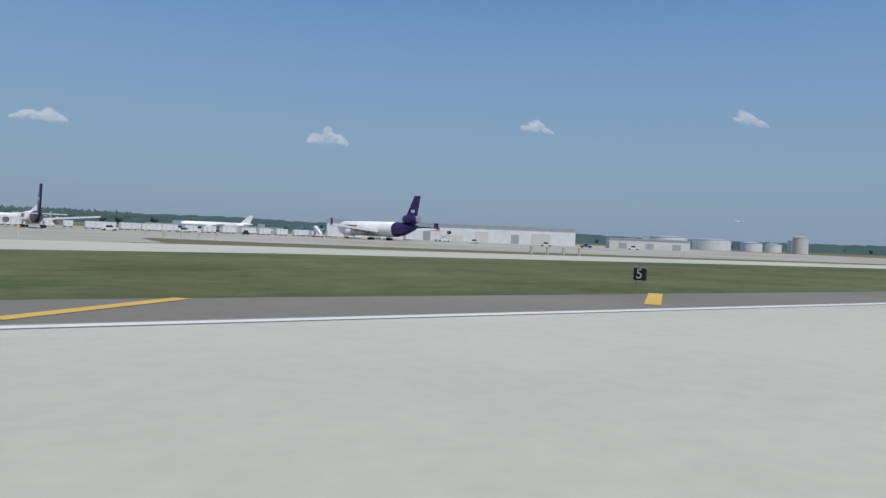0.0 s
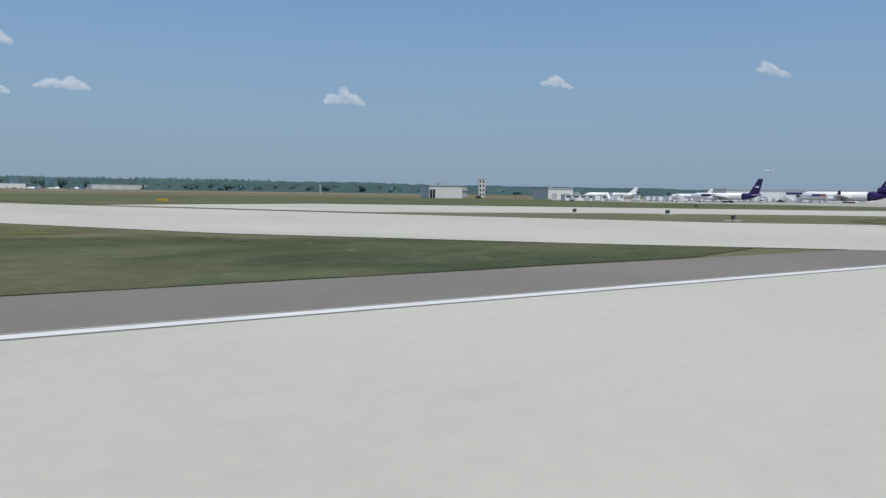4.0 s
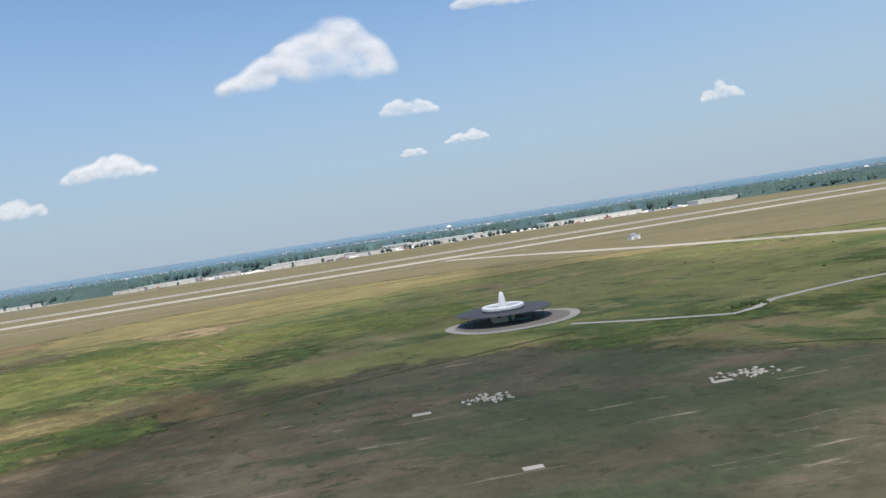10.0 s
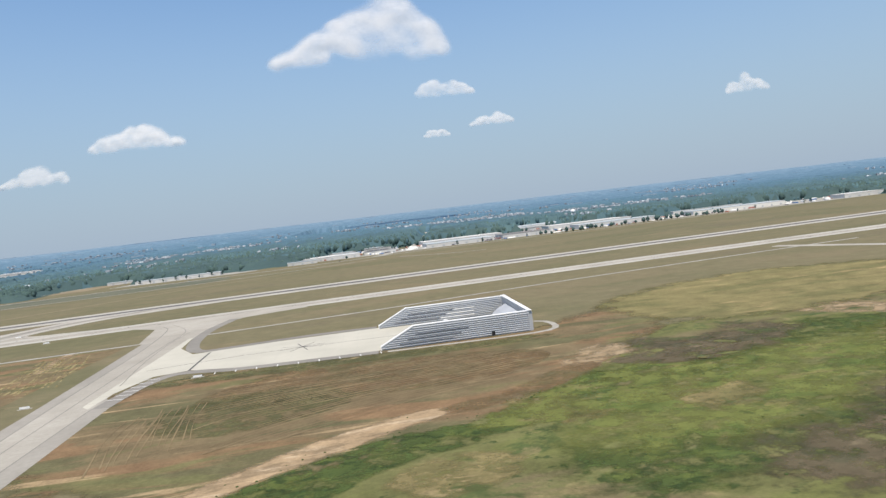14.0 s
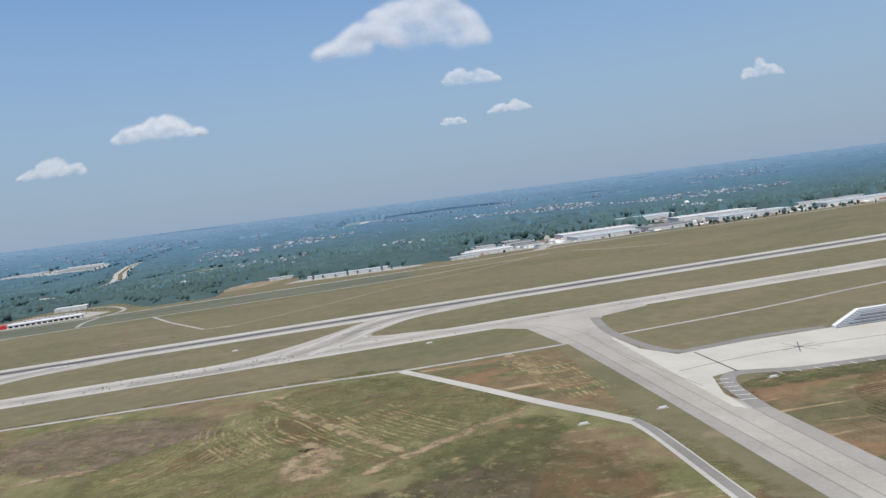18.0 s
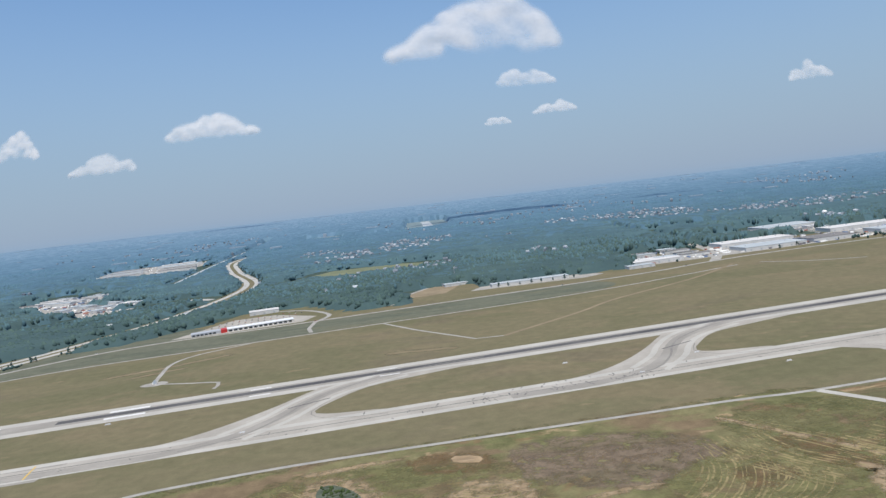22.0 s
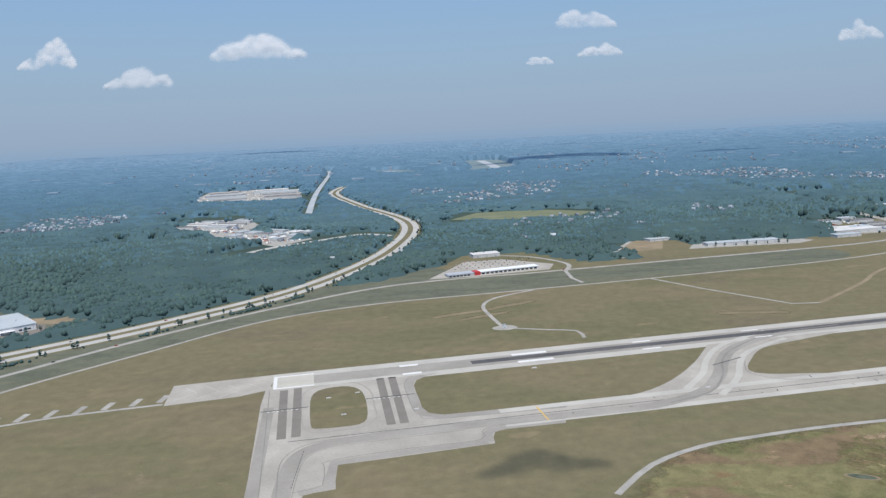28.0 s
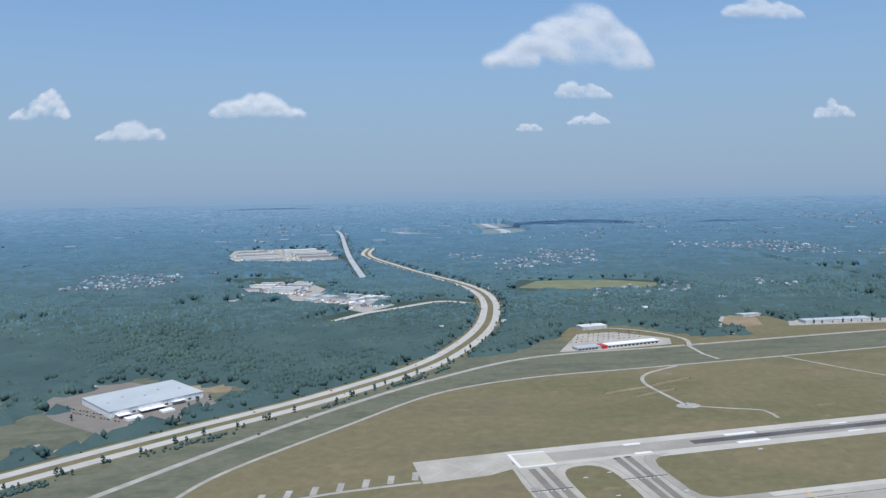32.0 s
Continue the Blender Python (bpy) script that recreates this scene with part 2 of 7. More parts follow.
TAN, OLIVE, DARK_GREEN, UMBER, LIME = (0.19, 0.15, 0.078), (0.1, 0.096, 0.042), (0.046, 0.07, 0.024), (0.1, 0.08, 0.048), (0.125, 0.132, 0.042)
GRASS = meadow("airfield_grass", (0.136, 0.121, 0.07), [((0.108, 0.105, 0.056), 300, 2.0, 0.44, 0.62, 0.8), ((0.16, 0.132, 0.08), 150, 2.0, 0.5, 0.64, 0.7), ((0.215, 0.168, 0.104), 40, 2.5, 0.61, 0.68, 0.5), ((0.12, 0.1, 0.068), 200, 2, 0.55, 0.66, 0.5)], 6, tuft=0.5)
GREEN_FIELD = meadow("lush_rough_grass", (0.112, 0.114, 0.046), [((0.112, 0.124, 0.04), 90, 1.3, 0.47, 0.58, 0.6), ((0.13, 0.105, 0.06), 80, 1.5, 0.54, 0.62, 0.75), (DARK_GREEN, 50, 1.5, 0.53, 0.6, 0.8), ((0.19, 0.155, 0.078), 30, 1.8, 0.57, 0.64, 0.6), ((0.032, 0.052, 0.018), 11, 1.2, 0.58, 0.63, 0.8)], 20)
LUSH_BAND = meadow("dark_lush_weeds", (0.056, 0.08, 0.024), [((0.1, 0.125, 0.035), 22, 1.3, 0.52, 0.6, 0.7), ((0.028, 0.048, 0.016), 9, 1.2, 0.52, 0.58, 0.85)], 20, cover=0.9)
LIME_BAND = meadow("yellow_green_grass", (0.125, 0.142, 0.042), [((0.08, 0.112, 0.032), 34, 1.3, 0.5, 0.6, 0.8), ((0.18, 0.155, 0.07), 22, 1.6, 0.55, 0.63, 0.7), ((0.045, 0.07, 0.022), 8, 1.2, 0.58, 0.63, 0.7)], 20, cover=0.85)
UMBER_BAND = meadow("withered_brown_grass", (0.1, 0.082, 0.052), [((0.072, 0.07, 0.042), 24, 1.6, 0.5, 0.58, 0.8), ((0.18, 0.145, 0.095), 14, 2, 0.57, 0.65, 0.7)], 20, cover=0.85)
DRY_PATCH = meadow("dry_yellow_grass", (0.19, 0.158, 0.075), [((0.125, 0.115, 0.05), 20, 1.6, 0.48, 0.58, 0.8), ((0.27, 0.21, 0.115), 12, 2, 0.56, 0.64, 0.7)], 20, cover=0.85)
BARE = meadow("bare_tan_earth", (0.29, 0.212, 0.13), [((0.19, 0.142, 0.088), 12, 3, 0.48, 0.58, 0.85), ((0.38, 0.295, 0.2), 8, 4, 0.54, 0.64, 0.85)], 20)
BARE_PATCH = meadow("broken_bare_earth", (0.28, 0.21, 0.13), [((0.19, 0.148, 0.09), 9, 2, 0.48, 0.58, 0.85), ((0.36, 0.285, 0.195), 6, 3, 0.54, 0.64, 0.85)], 20, cover=0.88)
HAY = meadow("cut_hay", (0.25, 0.205, 0.105), [((0.17, 0.15, 0.07), 10, 2, 0.48, 0.58, 0.8)], 20, cover=0.9)
VERGE = meadow("dark_green_verge", (0.06, 0.073, 0.032), [((0.043, 0.057, 0.025), 40, 2, 0.48, 0.6, 0.8), ((0.098, 0.092, 0.052), 28, 1.8, 0.53, 0.63, 0.7), ((0.17, 0.165, 0.11), 2.2, 1.3, 0.62, 0.68, 0.7)], 0)
NEAR_GRASS = meadow("runway_side_grass", (0.094, 0.1, 0.046), [((0.062, 0.08, 0.032), 50, 3, 0.47, 0.58, 0.85), ((0.14, 0.122, 0.062), 34, 3, 0.54, 0.64, 0.75), ((0.052, 0.08, 0.03), 7, 1.6, 0.55, 0.63, 0.7)], 0)
OLIVE_BAND = meadow("olive_grass", (0.1, 0.1, 0.046), [((0.07, 0.075, 0.035), 30, 2, 0.48, 0.6, 0.8), ((0.14, 0.122, 0.06), 18, 2, 0.55, 0.64, 0.7)], 28, cover=0.75)
SCRAPE = meadow("scraped_gravel", (0.31, 0.285, 0.24), [((0.19, 0.175, 0.14), 5, 2, 0.48, 0.6, 0.8)], 0, cover=0.5)
BROWN_FIELD = meadow("mown_brown_grass", (0.138, 0.106, 0.06), [((0.094, 0.09, 0.046), 70, 3, 0.46, 0.55, 0.9), ((0.172, 0.108, 0.06), 50, 4, 0.51, 0.59, 0.85), ((0.11, 0.11, 0.048), 46, 3, 0.56, 0.63, 0.8), ((0.29, 0.215, 0.125), 16, 12, 0.57, 0.63, 0.8)], -14)
MIXED_FIELD = meadow("half_mown_field", (0.15, 0.138, 0.068), [((0.1, 0.104, 0.044), 100, 1.6, 0.47, 0.58, 0.85), ((0.15, 0.105, 0.066), 100, 1.6, 0.52, 0.61, 0.8), ((0.155, 0.102, 0.056), 70, 1.5, 0.57, 0.66, 0.8), ((0.29, 0.21, 0.125), 26, 3, 0.6, 0.66, 0.8)], 28)
MOWN_LINES = meadow("mown_lines", (0.13, 0.122, 0.058), [((0.098, 0.1, 0.044), 50, 2, 0.48, 0.58, 0.8), ((0.17, 0.115, 0.066), 40, 2, 0.54, 0.62, 0.8)], -58, cover=0.85)
MOWN_SWIRLS = meadow("mown_swirls", (0.135, 0.13, 0.058), [((0.16, 0.12, 0.07), 40, 1.5, 0.5, 0.6, 0.8), ((0.23, 0.175, 0.105), 18, 2, 0.58, 0.66, 0.7)], 20, cover=0.85)
RUST_BAND = meadow("rust_brown_grass", (0.152, 0.103, 0.055), [((0.118, 0.104, 0.052), 34, 1.5, 0.46, 0.58, 0.85), ((0.22, 0.16, 0.092), 16, 2, 0.55, 0.64, 0.7)], 28, cover=0.7)
DUST_BAND = meadow("dusty_brown_soil", (0.165, 0.128, 0.09), [((0.125, 0.106, 0.064), 44, 2, 0.48, 0.6, 0.7), ((0.21, 0.16, 0.115), 16, 3, 0.54, 0.64, 0.7)], 28, cover=0.85)
HEATH = meadow("grey_brown_heath", (0.066, 0.063, 0.041), [((0.042, 0.054, 0.03), 50, 1.8, 0.46, 0.56, 0.9), ((0.098, 0.08, 0.057), 36, 2.5, 0.5, 0.6, 0.8), ((0.19, 0.165, 0.13), 5, 7, 0.6, 0.67, 0.8), ((0.03, 0.04, 0.02), 6, 1.4, 0.57, 0.63, 0.75)], 12)
SHOULDER_HEATH = meadow("worn_brown_turf", (0.13, 0.102, 0.062), [((0.075, 0.078, 0.04), 16, 2.5, 0.47, 0.57, 0.85), ((0.2, 0.16, 0.105), 7, 5, 0.55, 0.64, 0.85)], 8, cover=0.8)
DARK_STRIP = meadow("tall_weeds", (0.112, 0.117, 0.084), [((0.082, 0.092, 0.066), 60, 4, 0.46, 0.6, 0.8), ((0.135, 0.126, 0.08), 30, 4, 0.55, 0.66, 0.6)], 40, tuft=0.6)
TAN_FIELD = meadow("sunburnt_yellow_grass", (0.166, 0.144, 0.066), [((0.115, 0.11, 0.048), 50, 3, 0.46, 0.57, 0.85), ((0.27, 0.205, 0.105), 26, 4, 0.56, 0.64, 0.75)], 4)
SCUFF = meadow("dry_scuffed_grass", (0.165, 0.137, 0.085), [((0.21, 0.172, 0.112), 30, 3, 0.5, 0.6, 0.7), ((0.13, 0.116, 0.068), 24, 3, 0.5, 0.62, 0.7)], 20, tuft=0.5)
# far ground: distance haze is mixed into the green
FAR_MEADOW = surface("hazy_far_meadow", [(0.11, 0.165, 0.185), (0.15, 0.205, 0.22), (0.2, 0.25, 0.26)], 0.01, 0.95, 0.1)
HAY_FAINT = meadow("faint_hay_lines", (0.188, 0.144, 0.083), [((0.15, 0.112, 0.066), 30, 4, 0.44, 0.6, 0.85)], 20, tuft=0.5)
GRIT = meadow("thin_pale_grit", (0.3, 0.29, 0.25), [((0.2, 0.2, 0.15), 14, 2, 0.5, 0.6, 0.7)], 20, tuft=0.5)
POND_WEED = meadow("pond_weed", (0.085, 0.1, 0.072), [((0.052, 0.066, 0.046), 8, 2, 0.46, 0.58, 0.8)], 20)
MOTORWAY = surface("worn_motorway_concrete", [(0.33, 0.325, 0.3), (0.39, 0.385, 0.355), (0.45, 0.44, 0.405)], 0.03, 0.9, 0.5)
# distance haze is put into this paving's bluish colour
FAR_ROAD = surface("hazed_distant_paving", [(0.26, 0.3, 0.33), (0.33, 0.365, 0.385), (0.42, 0.445, 0.45)], 0.01, 0.95, 0.2)
CLEARING = surface("pale_meadow", [(0.115, 0.135, 0.08), (0.15, 0.168, 0.1), (0.19, 0.2, 0.125)], 0.02, 0.95, 0.2)
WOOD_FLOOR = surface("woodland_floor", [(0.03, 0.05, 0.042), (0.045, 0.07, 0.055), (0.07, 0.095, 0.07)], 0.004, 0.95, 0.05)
GRAVEL = surface("pale_gravel", [(0.22, 0.215, 0.195), (0.31, 0.3, 0.27), (0.4, 0.385, 0.35)], 0.05, 0.95, 0.8)
TILES = surface("dark_lattice", [(0.05, 0.05, 0.055), (0.08, 0.08, 0.085)], 0.1, 0.8, 1.0)
PURPLE = plain("purple_paint", (0.035, 0.015, 0.11), 0.35)
GLOSS_WHITE = plain("gloss_white_paint", (0.78, 0.78, 0.77), 0.35)
ORANGE = plain("orange_paint", (0.6, 0.16, 0.02), 0.5)
BLACK = plain("black_paint", (0.012, 0.012, 0.013), 0.5)
TYRE = plain("black_rubber", (0.02, 0.02, 0.02), 0.8)
SILVER = plain("bare_metal", (0.55, 0.56, 0.58), 0.35, 0.8)
GLASS = plain("dark_glazing", (0.02, 0.03, 0.035), 0.1)
RED = plain("red_paint", (0.45, 0.03, 0.025), 0.5)
BLUE = plain("blue_paint", (0.03, 0.09, 0.3), 0.4)
TEAL = plain("teal_paint", (0.03, 0.16, 0.14), 0.5)
SLOT = plain("dark_grey_slot", (0.11, 0.115, 0.125), 0.7)
SIGN_YELLOW = plain("sign_yellow", (0.65, 0.36, 0.02), 0.5)
GREY_ROOF = surface("grey_shingle", [(0.14, 0.14, 0.14), (0.22, 0.21, 0.2)], 0.05, 0.9, 0.6)
BARK = surface("bark", [(0.06, 0.045, 0.03), (0.1, 0.08, 0.06)], 0.5, 0.95, 4.0)
LOUVRE = surface("louvred_steel", [(0.33, 0.35, 0.37), (0.42, 0.44, 0.46)], 0.05, 0.5, 0.6)
BEIGE = surface("beige_render", [(0.6, 0.585, 0.54), (0.72, 0.7, 0.65)], 0.05, 0.85, 0.6)



def vapour(name, thick):
    """Cloud: white, as dense as its "thick_layer" says, frayed by noise."""
    m = bpy.data.materials.new(name)
    m.use_nodes = True
    n = Nodes(m.node_tree)
    where = n.add("ShaderNodeTexCoord").outputs["Object"]
    fray = n.noise(where, 0.005 / SCALE, 4.0, 0.55)
    dense = n.add("ShaderNodeAttribute", attribute_name="thick_layer").outputs["Fac"]
    body = smoothstep(n, n.math("ADD", dense, n.math("MULTIPLY", n.math("SUBTRACT", fray, 0.5), 1.1)), 0.05, 1.15)
    alpha = n.math("MULTIPLY", body, n.math("MULTIPLY", smoothstep(n, dense, 0.04, 0.5), thick))
    lit = n.add("ShaderNodeBsdfDiffuse", in_0=(0.8, 0.77, 0.74, 1))
    through_light = n.add("ShaderNodeBsdfTranslucent", in_0=(0.72, 0.71, 0.7, 1))
    mass = n.add("ShaderNodeMixShader", in_0=0.4)
    n.link(lit.outputs[0], mass.inputs[1])
    n.link(through_light.outputs[0], mass.inputs[2])
    out = n.add("ShaderNodeMixShader")
    n.link(alpha, out.inputs[0])
    n.link(n.add("ShaderNodeBsdfTransparent").outputs[0], out.inputs[1])
    n.link(mass.outputs[0], out.inputs[2])
    n.link(out.outputs[0], n.add("ShaderNodeOutputMaterial").inputs[0])
    return m


CLOUD, FAINT_CLOUD, SHADE_CLOUD = vapour("cloud_vapour", 0.8), vapour("faint_cloud_vapour", 0.62), vapour("thin_cloud_vapour", 0.5)

# ---------- shapes ----------
PAVED = 0.06  # pavements and tracks lie this far above the soil


def mesh_of(name, bm, material, smooth=False):
    data = bpy.data.meshes.new(name)
    bm.to_mesh(data)
    bm.free()
    for m in material if isinstance(material, (list, tuple)) else [material]:
        data.materials.append(m)
    if smooth:
        for p in data.polygons:
            p.use_smooth = True
    return data


def part(name, bm, material, parent=None, label="", smooth=False):
    ob = new(name, mesh_of(name, bm, material, smooth))
    ob.parent = parent
    return tagged(ob, label)


def raw(name, verts, faces, material, parent=None, label="", smooth=False):
    data = bpy.data.meshes.new(name)
    data.from_pydata(verts, [], faces)
    data.materials.append(material)
    if smooth:
        for p in data.polygons:
            p.use_smooth = True
    ob = new(name, data)
    ob.parent = parent
    return tagged(ob, label)


def big_mesh(name, verts, faces, material):
    """One mesh from arrays of points and triangles or quads."""
    data = bpy.data.meshes.new(name)
    k = faces.shape[1]
    data.vertices.add(len(verts))
    data.vertices.foreach_set("co", verts.astype(np.float32).ravel())
    data.loops.add(faces.size)
    data.loops.foreach_set("vertex_index", faces.astype(np.int32).ravel())
    data.polygons.add(len(faces))
    data.polygons.foreach_set("loop_start", np.arange(0, faces.size, k, dtype=np.int32))
    data.update(calc_edges=True)
    data.materials.append(material)
    return new(name, data)


def thing(name, label, category, at=(0, 0, 0), turn=0.0, group="", kind=""):
    ob = new(name)
    ob.matrix_world = pose(*at, 0, 0, turn)
    return tagged(ob, label, category, group, kind)


def curve_points(pts, step=15.0, closed=False):
    """A smooth line through the points (Catmull-Rom)."""
    p = [Vector(q[:2]) for q in pts]
    k = len(p)
    out = []
    for i in range(k if closed else k - 1):
        a, b, c, d = (p[(i + j) % k] if closed else p[min(max(i + j, 0), k - 1)] for j in (-1, 0, 1, 2))
        m = max(2, int((c - b).length / step))
        for s in range(m):
            t = s / m
            out.append(0.5 * (2 * b + (c - a) * t + (2 * a - 5 * b + 4 * c - d) * t * t + (3 * b - a - 3 * c + d) * t**3))
    if not closed:
        out.append(p[-1])
    return out


def strip(name, pts, width, material, z, label="", category="", kind="structure", smooth=True, parent=None, step=15.0):
    line = curve_points(pts, step) if smooth else [Vector(q[:2]) for q in pts]
    verts, faces = [], []
    z += PAVED
    for i, q in enumerate(line):
        d = (line[min(i + 1, len(line) - 1)] - line[max(i - 1, 0)]).normalized()
        s = Vector((-d.y, d.x)) * width / 2
        verts += [(*(q + s), z), (*(q - s), z)]
        if i:
            faces.append((2 * i - 2, 2 * i - 1, 2 * i + 1, 2 * i))
    ob = raw(name, verts, faces, material, parent)
    return tagged(ob, label, category, "", kind)


def patch(name, pts, material, z, label="", category="", kind="structure", smooth=True, step=12.0, parent=None):
    line = curve_points(pts, step, True) if smooth else [Vector(q[:2]) for q in pts]
    bm = bmesh.new()
    face = bm.faces.new([bm.verts.new((*q, z + PAVED)) for q in line])
    face.normal_update()
    if face.normal.z < 0:
        face.normal_flip()
    bmesh.ops.triangulate(bm, faces=[face])
    bm.normal_update()
    for fc in bm.faces:
        if fc.normal.z < 0:
            fc.normal_flip()
    return tagged(part(name, bm, material, parent), label, category, "", kind)


def box(bm, x0, x1, y0, y1, z0, z1):
    v = [bm.verts.new((x, y, z)) for z in (z0, z1) for y in (y0, y1) for x in (x0, x1)]
    for q in ((0, 2, 3, 1), (4, 5, 7, 6), (0, 1, 5, 4), (2, 6, 7, 3), (0, 4, 6, 2), (1, 3, 7, 5)):
        bm.faces.new([v[i] for i in q])
    return bm


def boxed(x0, x1, y0, y1, z0, z1):
    return box(bmesh.new(), x0, x1, y0, y1, z0, z1)


# ---------- ground ----------
raw("ground", [(x, y, 0.045) for y in (-12000, 13000) for x in (-16000, 16000)], [(0, 1, 3, 2)], GRASS)
tagged(bpy.data.objects["ground"], "dry olive grass of a wide flat airfield", "ground", kind="structure")


def flat(name, label, category, pts, material, z, smooth=True):
    return patch(name, pts, material, z, label, category, "structure", smooth)


soft_count = []


def soft_field(name, label, category, pts, material, z, width=22.0):
    """A field whose grass thins out raggedly over a border of the given width."""
    soft_count.append(name)
    z = 0.047 + 0.0006 * len(soft_count)
    line = curve_points(pts, 10.0, True)
    k = len(line)
    area = sum(line[i].x * line[(i + 1) % k].y - line[(i + 1) % k].x * line[i].y for i in range(k))
    if area < 0:
        line.reverse()
    out = []
    for i, q in enumerate(line):
        d = (line[(i + 2) % k] - line[i - 2]).normalized()
        out.append(q + Vector((d.y, -d.x)) * width)
    bm = bmesh.new()
    layer = bm.verts.layers.float.new("border")
    inner = [bm.verts.new((*q, z)) for q in line]
    outer = [bm.verts.new((q.x, max(q.y, 30.6), z - 0.002)) for q in out]
    for v in outer:
        v[layer] = 1.0
    bmesh.ops.triangulate(bm, faces=[bm.faces.new(inner)])
    for i in range(k):
        bm.faces.new((inner[i], outer[i], outer[(i + 1) % k], inner[(i + 1) % k]))
    bm.normal_update()
    for fc in bm.faces:
        if fc.normal.z < 0:
            fc.normal_flip()
    return tagged(part(name, bm, material), label, category, "", "structure")


# rough grass and fields
soft_field("green_field", "lush rough grass with darker clumps beside the runway", "field", [(-330, 32), (-420, 200), (-480, 300), (-640, 420), (-790, 440), (-1000, 400), (-1100, 330), (-1180, 262), (-1262, 226), (-1350, 120), (-1350, 32), (-900, 31.8), (-600, 31.8)], GREEN_FIELD, 0.01)
soft_field("mown_field", "brown freshly mown grass by the engine test pen", "field", [(-1338, 372), (-1338, 290), (-1265, 232), (-1181, 266), (-1110, 330), (-1030, 440), (-940, 480), (-1010, 500), (-1090, 440), (-1200, 422), (-1310, 420)], BROWN_FIELD, 0.015)
soft_field("rust_grass", "rust-brown mown grass", "field", [(-1256, 404), (-1180, 394), (-1124, 372), (-1146, 338), (-1226, 330), (-1290, 352)], RUST_BAND, 0, 14)
soft_field("olive_grass", "dark olive grass in the brown field", "field", [(-1290, 352), (-1236, 356), (-1226, 320), (-1270, 300), (-1300, 318)], OLIVE_BAND, 0, 12)
soft_field("olive_grass", "dark olive grass along the apron rim", "field", [(-1330, 420), (-1290, 428), (-1200, 420), (-1120, 418), (-1120, 408), (-1210, 410), (-1300, 412)], OLIVE_BAND, 0, 8)
soft_field("half_mown_field", "half-mown field with tan swathes", "field", [(-1420, 40), (-1420, 380), (-1455, 440), (-1535, 582), (-1700, 584), (-1900, 580), (-2080, 555), (-2150, 520), (-2200, 380), (-2000, 120), (-1700, 40)], MIXED_FIELD, 0.015)
flat("brown_triangle", "brown striped stubble beside the taxiway", "field", [(-1410, 400), (-1450, 450), (-1520, 584), (-1400, 594)], BROWN_FIELD, 0.02, False)
soft_field("heath", "grey-brown bare heath with pale scrapes", "field", [(-560, 44), (-620, 70), (-680, 92), (-720, 108), (-780, 125), (-810, 160), (-850, 172), (-885, 150), (-930, 105), (-900, 60), (-780, 36), (-660, 36)], HEATH, 0.016)
flat("weed_strip", "grey-green tall weeds between road and fence", "verge", [(-3060, 640), (-2990, 722), (-2909, 820), (-2822, 920), (-2705, 1042), (-2549, 1178), (-2347, 1303), (-2068, 1342), (-1761, 1383), (-1500, 1420), (-1500, 1310), (-1900, 1245), (-2170, 1205), (-2384, 1176), (-2547, 1111), (-2692, 974), (-2821, 838), (-2950, 640)], DARK_STRIP, 0.015)
flat("roadside_verge", "grey-green rough grass between motorway and road", "verge", [(-3330, 600), (-3300, 640), (-3062, 846), (-2911, 968), (-2697, 1137), (-2500, 1358), (-2440, 1470), (-2300, 1480), (-2200, 1345), (-2347, 1317), (-2549, 1191), (-2705, 1055), (-2822, 933), (-2909, 833), (-2990, 735), (-3180, 485)], DARK_STRIP, 0.013)
def soft_band(name, label, pts, width, material, z, fade=8.0):
    """A long soft-edged patch of grass along a line."""
    line = [Vector(p) for p in pts]
    left, right = [], []
    for i, q in enumerate(line):
        d = (line[min(i + 1, len(line) - 1)] - line[max(i - 1, 0)]).normalized()
        side = Vector((-d.y, d.x)) * width / 2
        left.append(tuple(q + side))
        right.append(tuple(q - side))
    return soft_field(name, label, "grass", left + right[::-1], material, z, fade)


soft_band("lush_weeds", "dark green lush weeds in the rough field", [(-1110, 298), (-1076, 305), (-1039, 316), (-997, 340), (-950, 336)], 16, LUSH_BAND, 0.02, 20)
soft_band("lush_weeds", "dark green lush weeds in the rough field", [(-1140, 200), (-1090, 197), (-1062, 200), (-1044, 224)], 18, LUSH_BAND, 0.02, 20)
soft_band("lush_weeds", "dark green lush weeds in the rough field", [(-1010, 187), (-988, 197), (-969, 201), (-927, 223), (-880, 240)], 14, LUSH_BAND, 0.02, 20)
soft_band("lush_weeds", "dark green weeds beside the worn track", [(-800, 172), (-765, 180), (-722, 172), (-682, 204), (-640, 206)], 7, LUSH_BAND, 0.022, 13)
soft_band("lush_weeds", "dark green weeds beside the worn track", [(-680, 240), (-655, 247), (-610, 250), (-560, 262)], 10, LUSH_BAND, 0.022, 17)
soft_band("yellow_grass", "bright yellow-green grass", [(-1125, 240), (-1086, 247), (-1058, 256), (-1028, 285), (-995, 281), (-960, 288)], 34, LIME_BAND, 0.018, 30)
soft_band("yellow_grass", "bright yellow-green grass", [(-960, 300), (-900, 300), (-830, 280)], 26, LIME_BAND, 0.018, 30)
soft_band("withered_grass", "withered grey-brown grass", [(-1090, 180), (-1052, 190), (-1030, 208), (-1015, 224)], 22, UMBER_BAND, 0.019, 23)
soft_band("withered_grass", "withered grey-brown grass", [(-1075, 350), (-1045, 332), (-1010, 360)], 18, UMBER_BAND, 0.019, 20)
soft_band("withered_grass", "withered grey-brown grass", [(-1000, 130), (-960, 150), (-900, 160)], 40, UMBER_BAND, 0.019, 40)
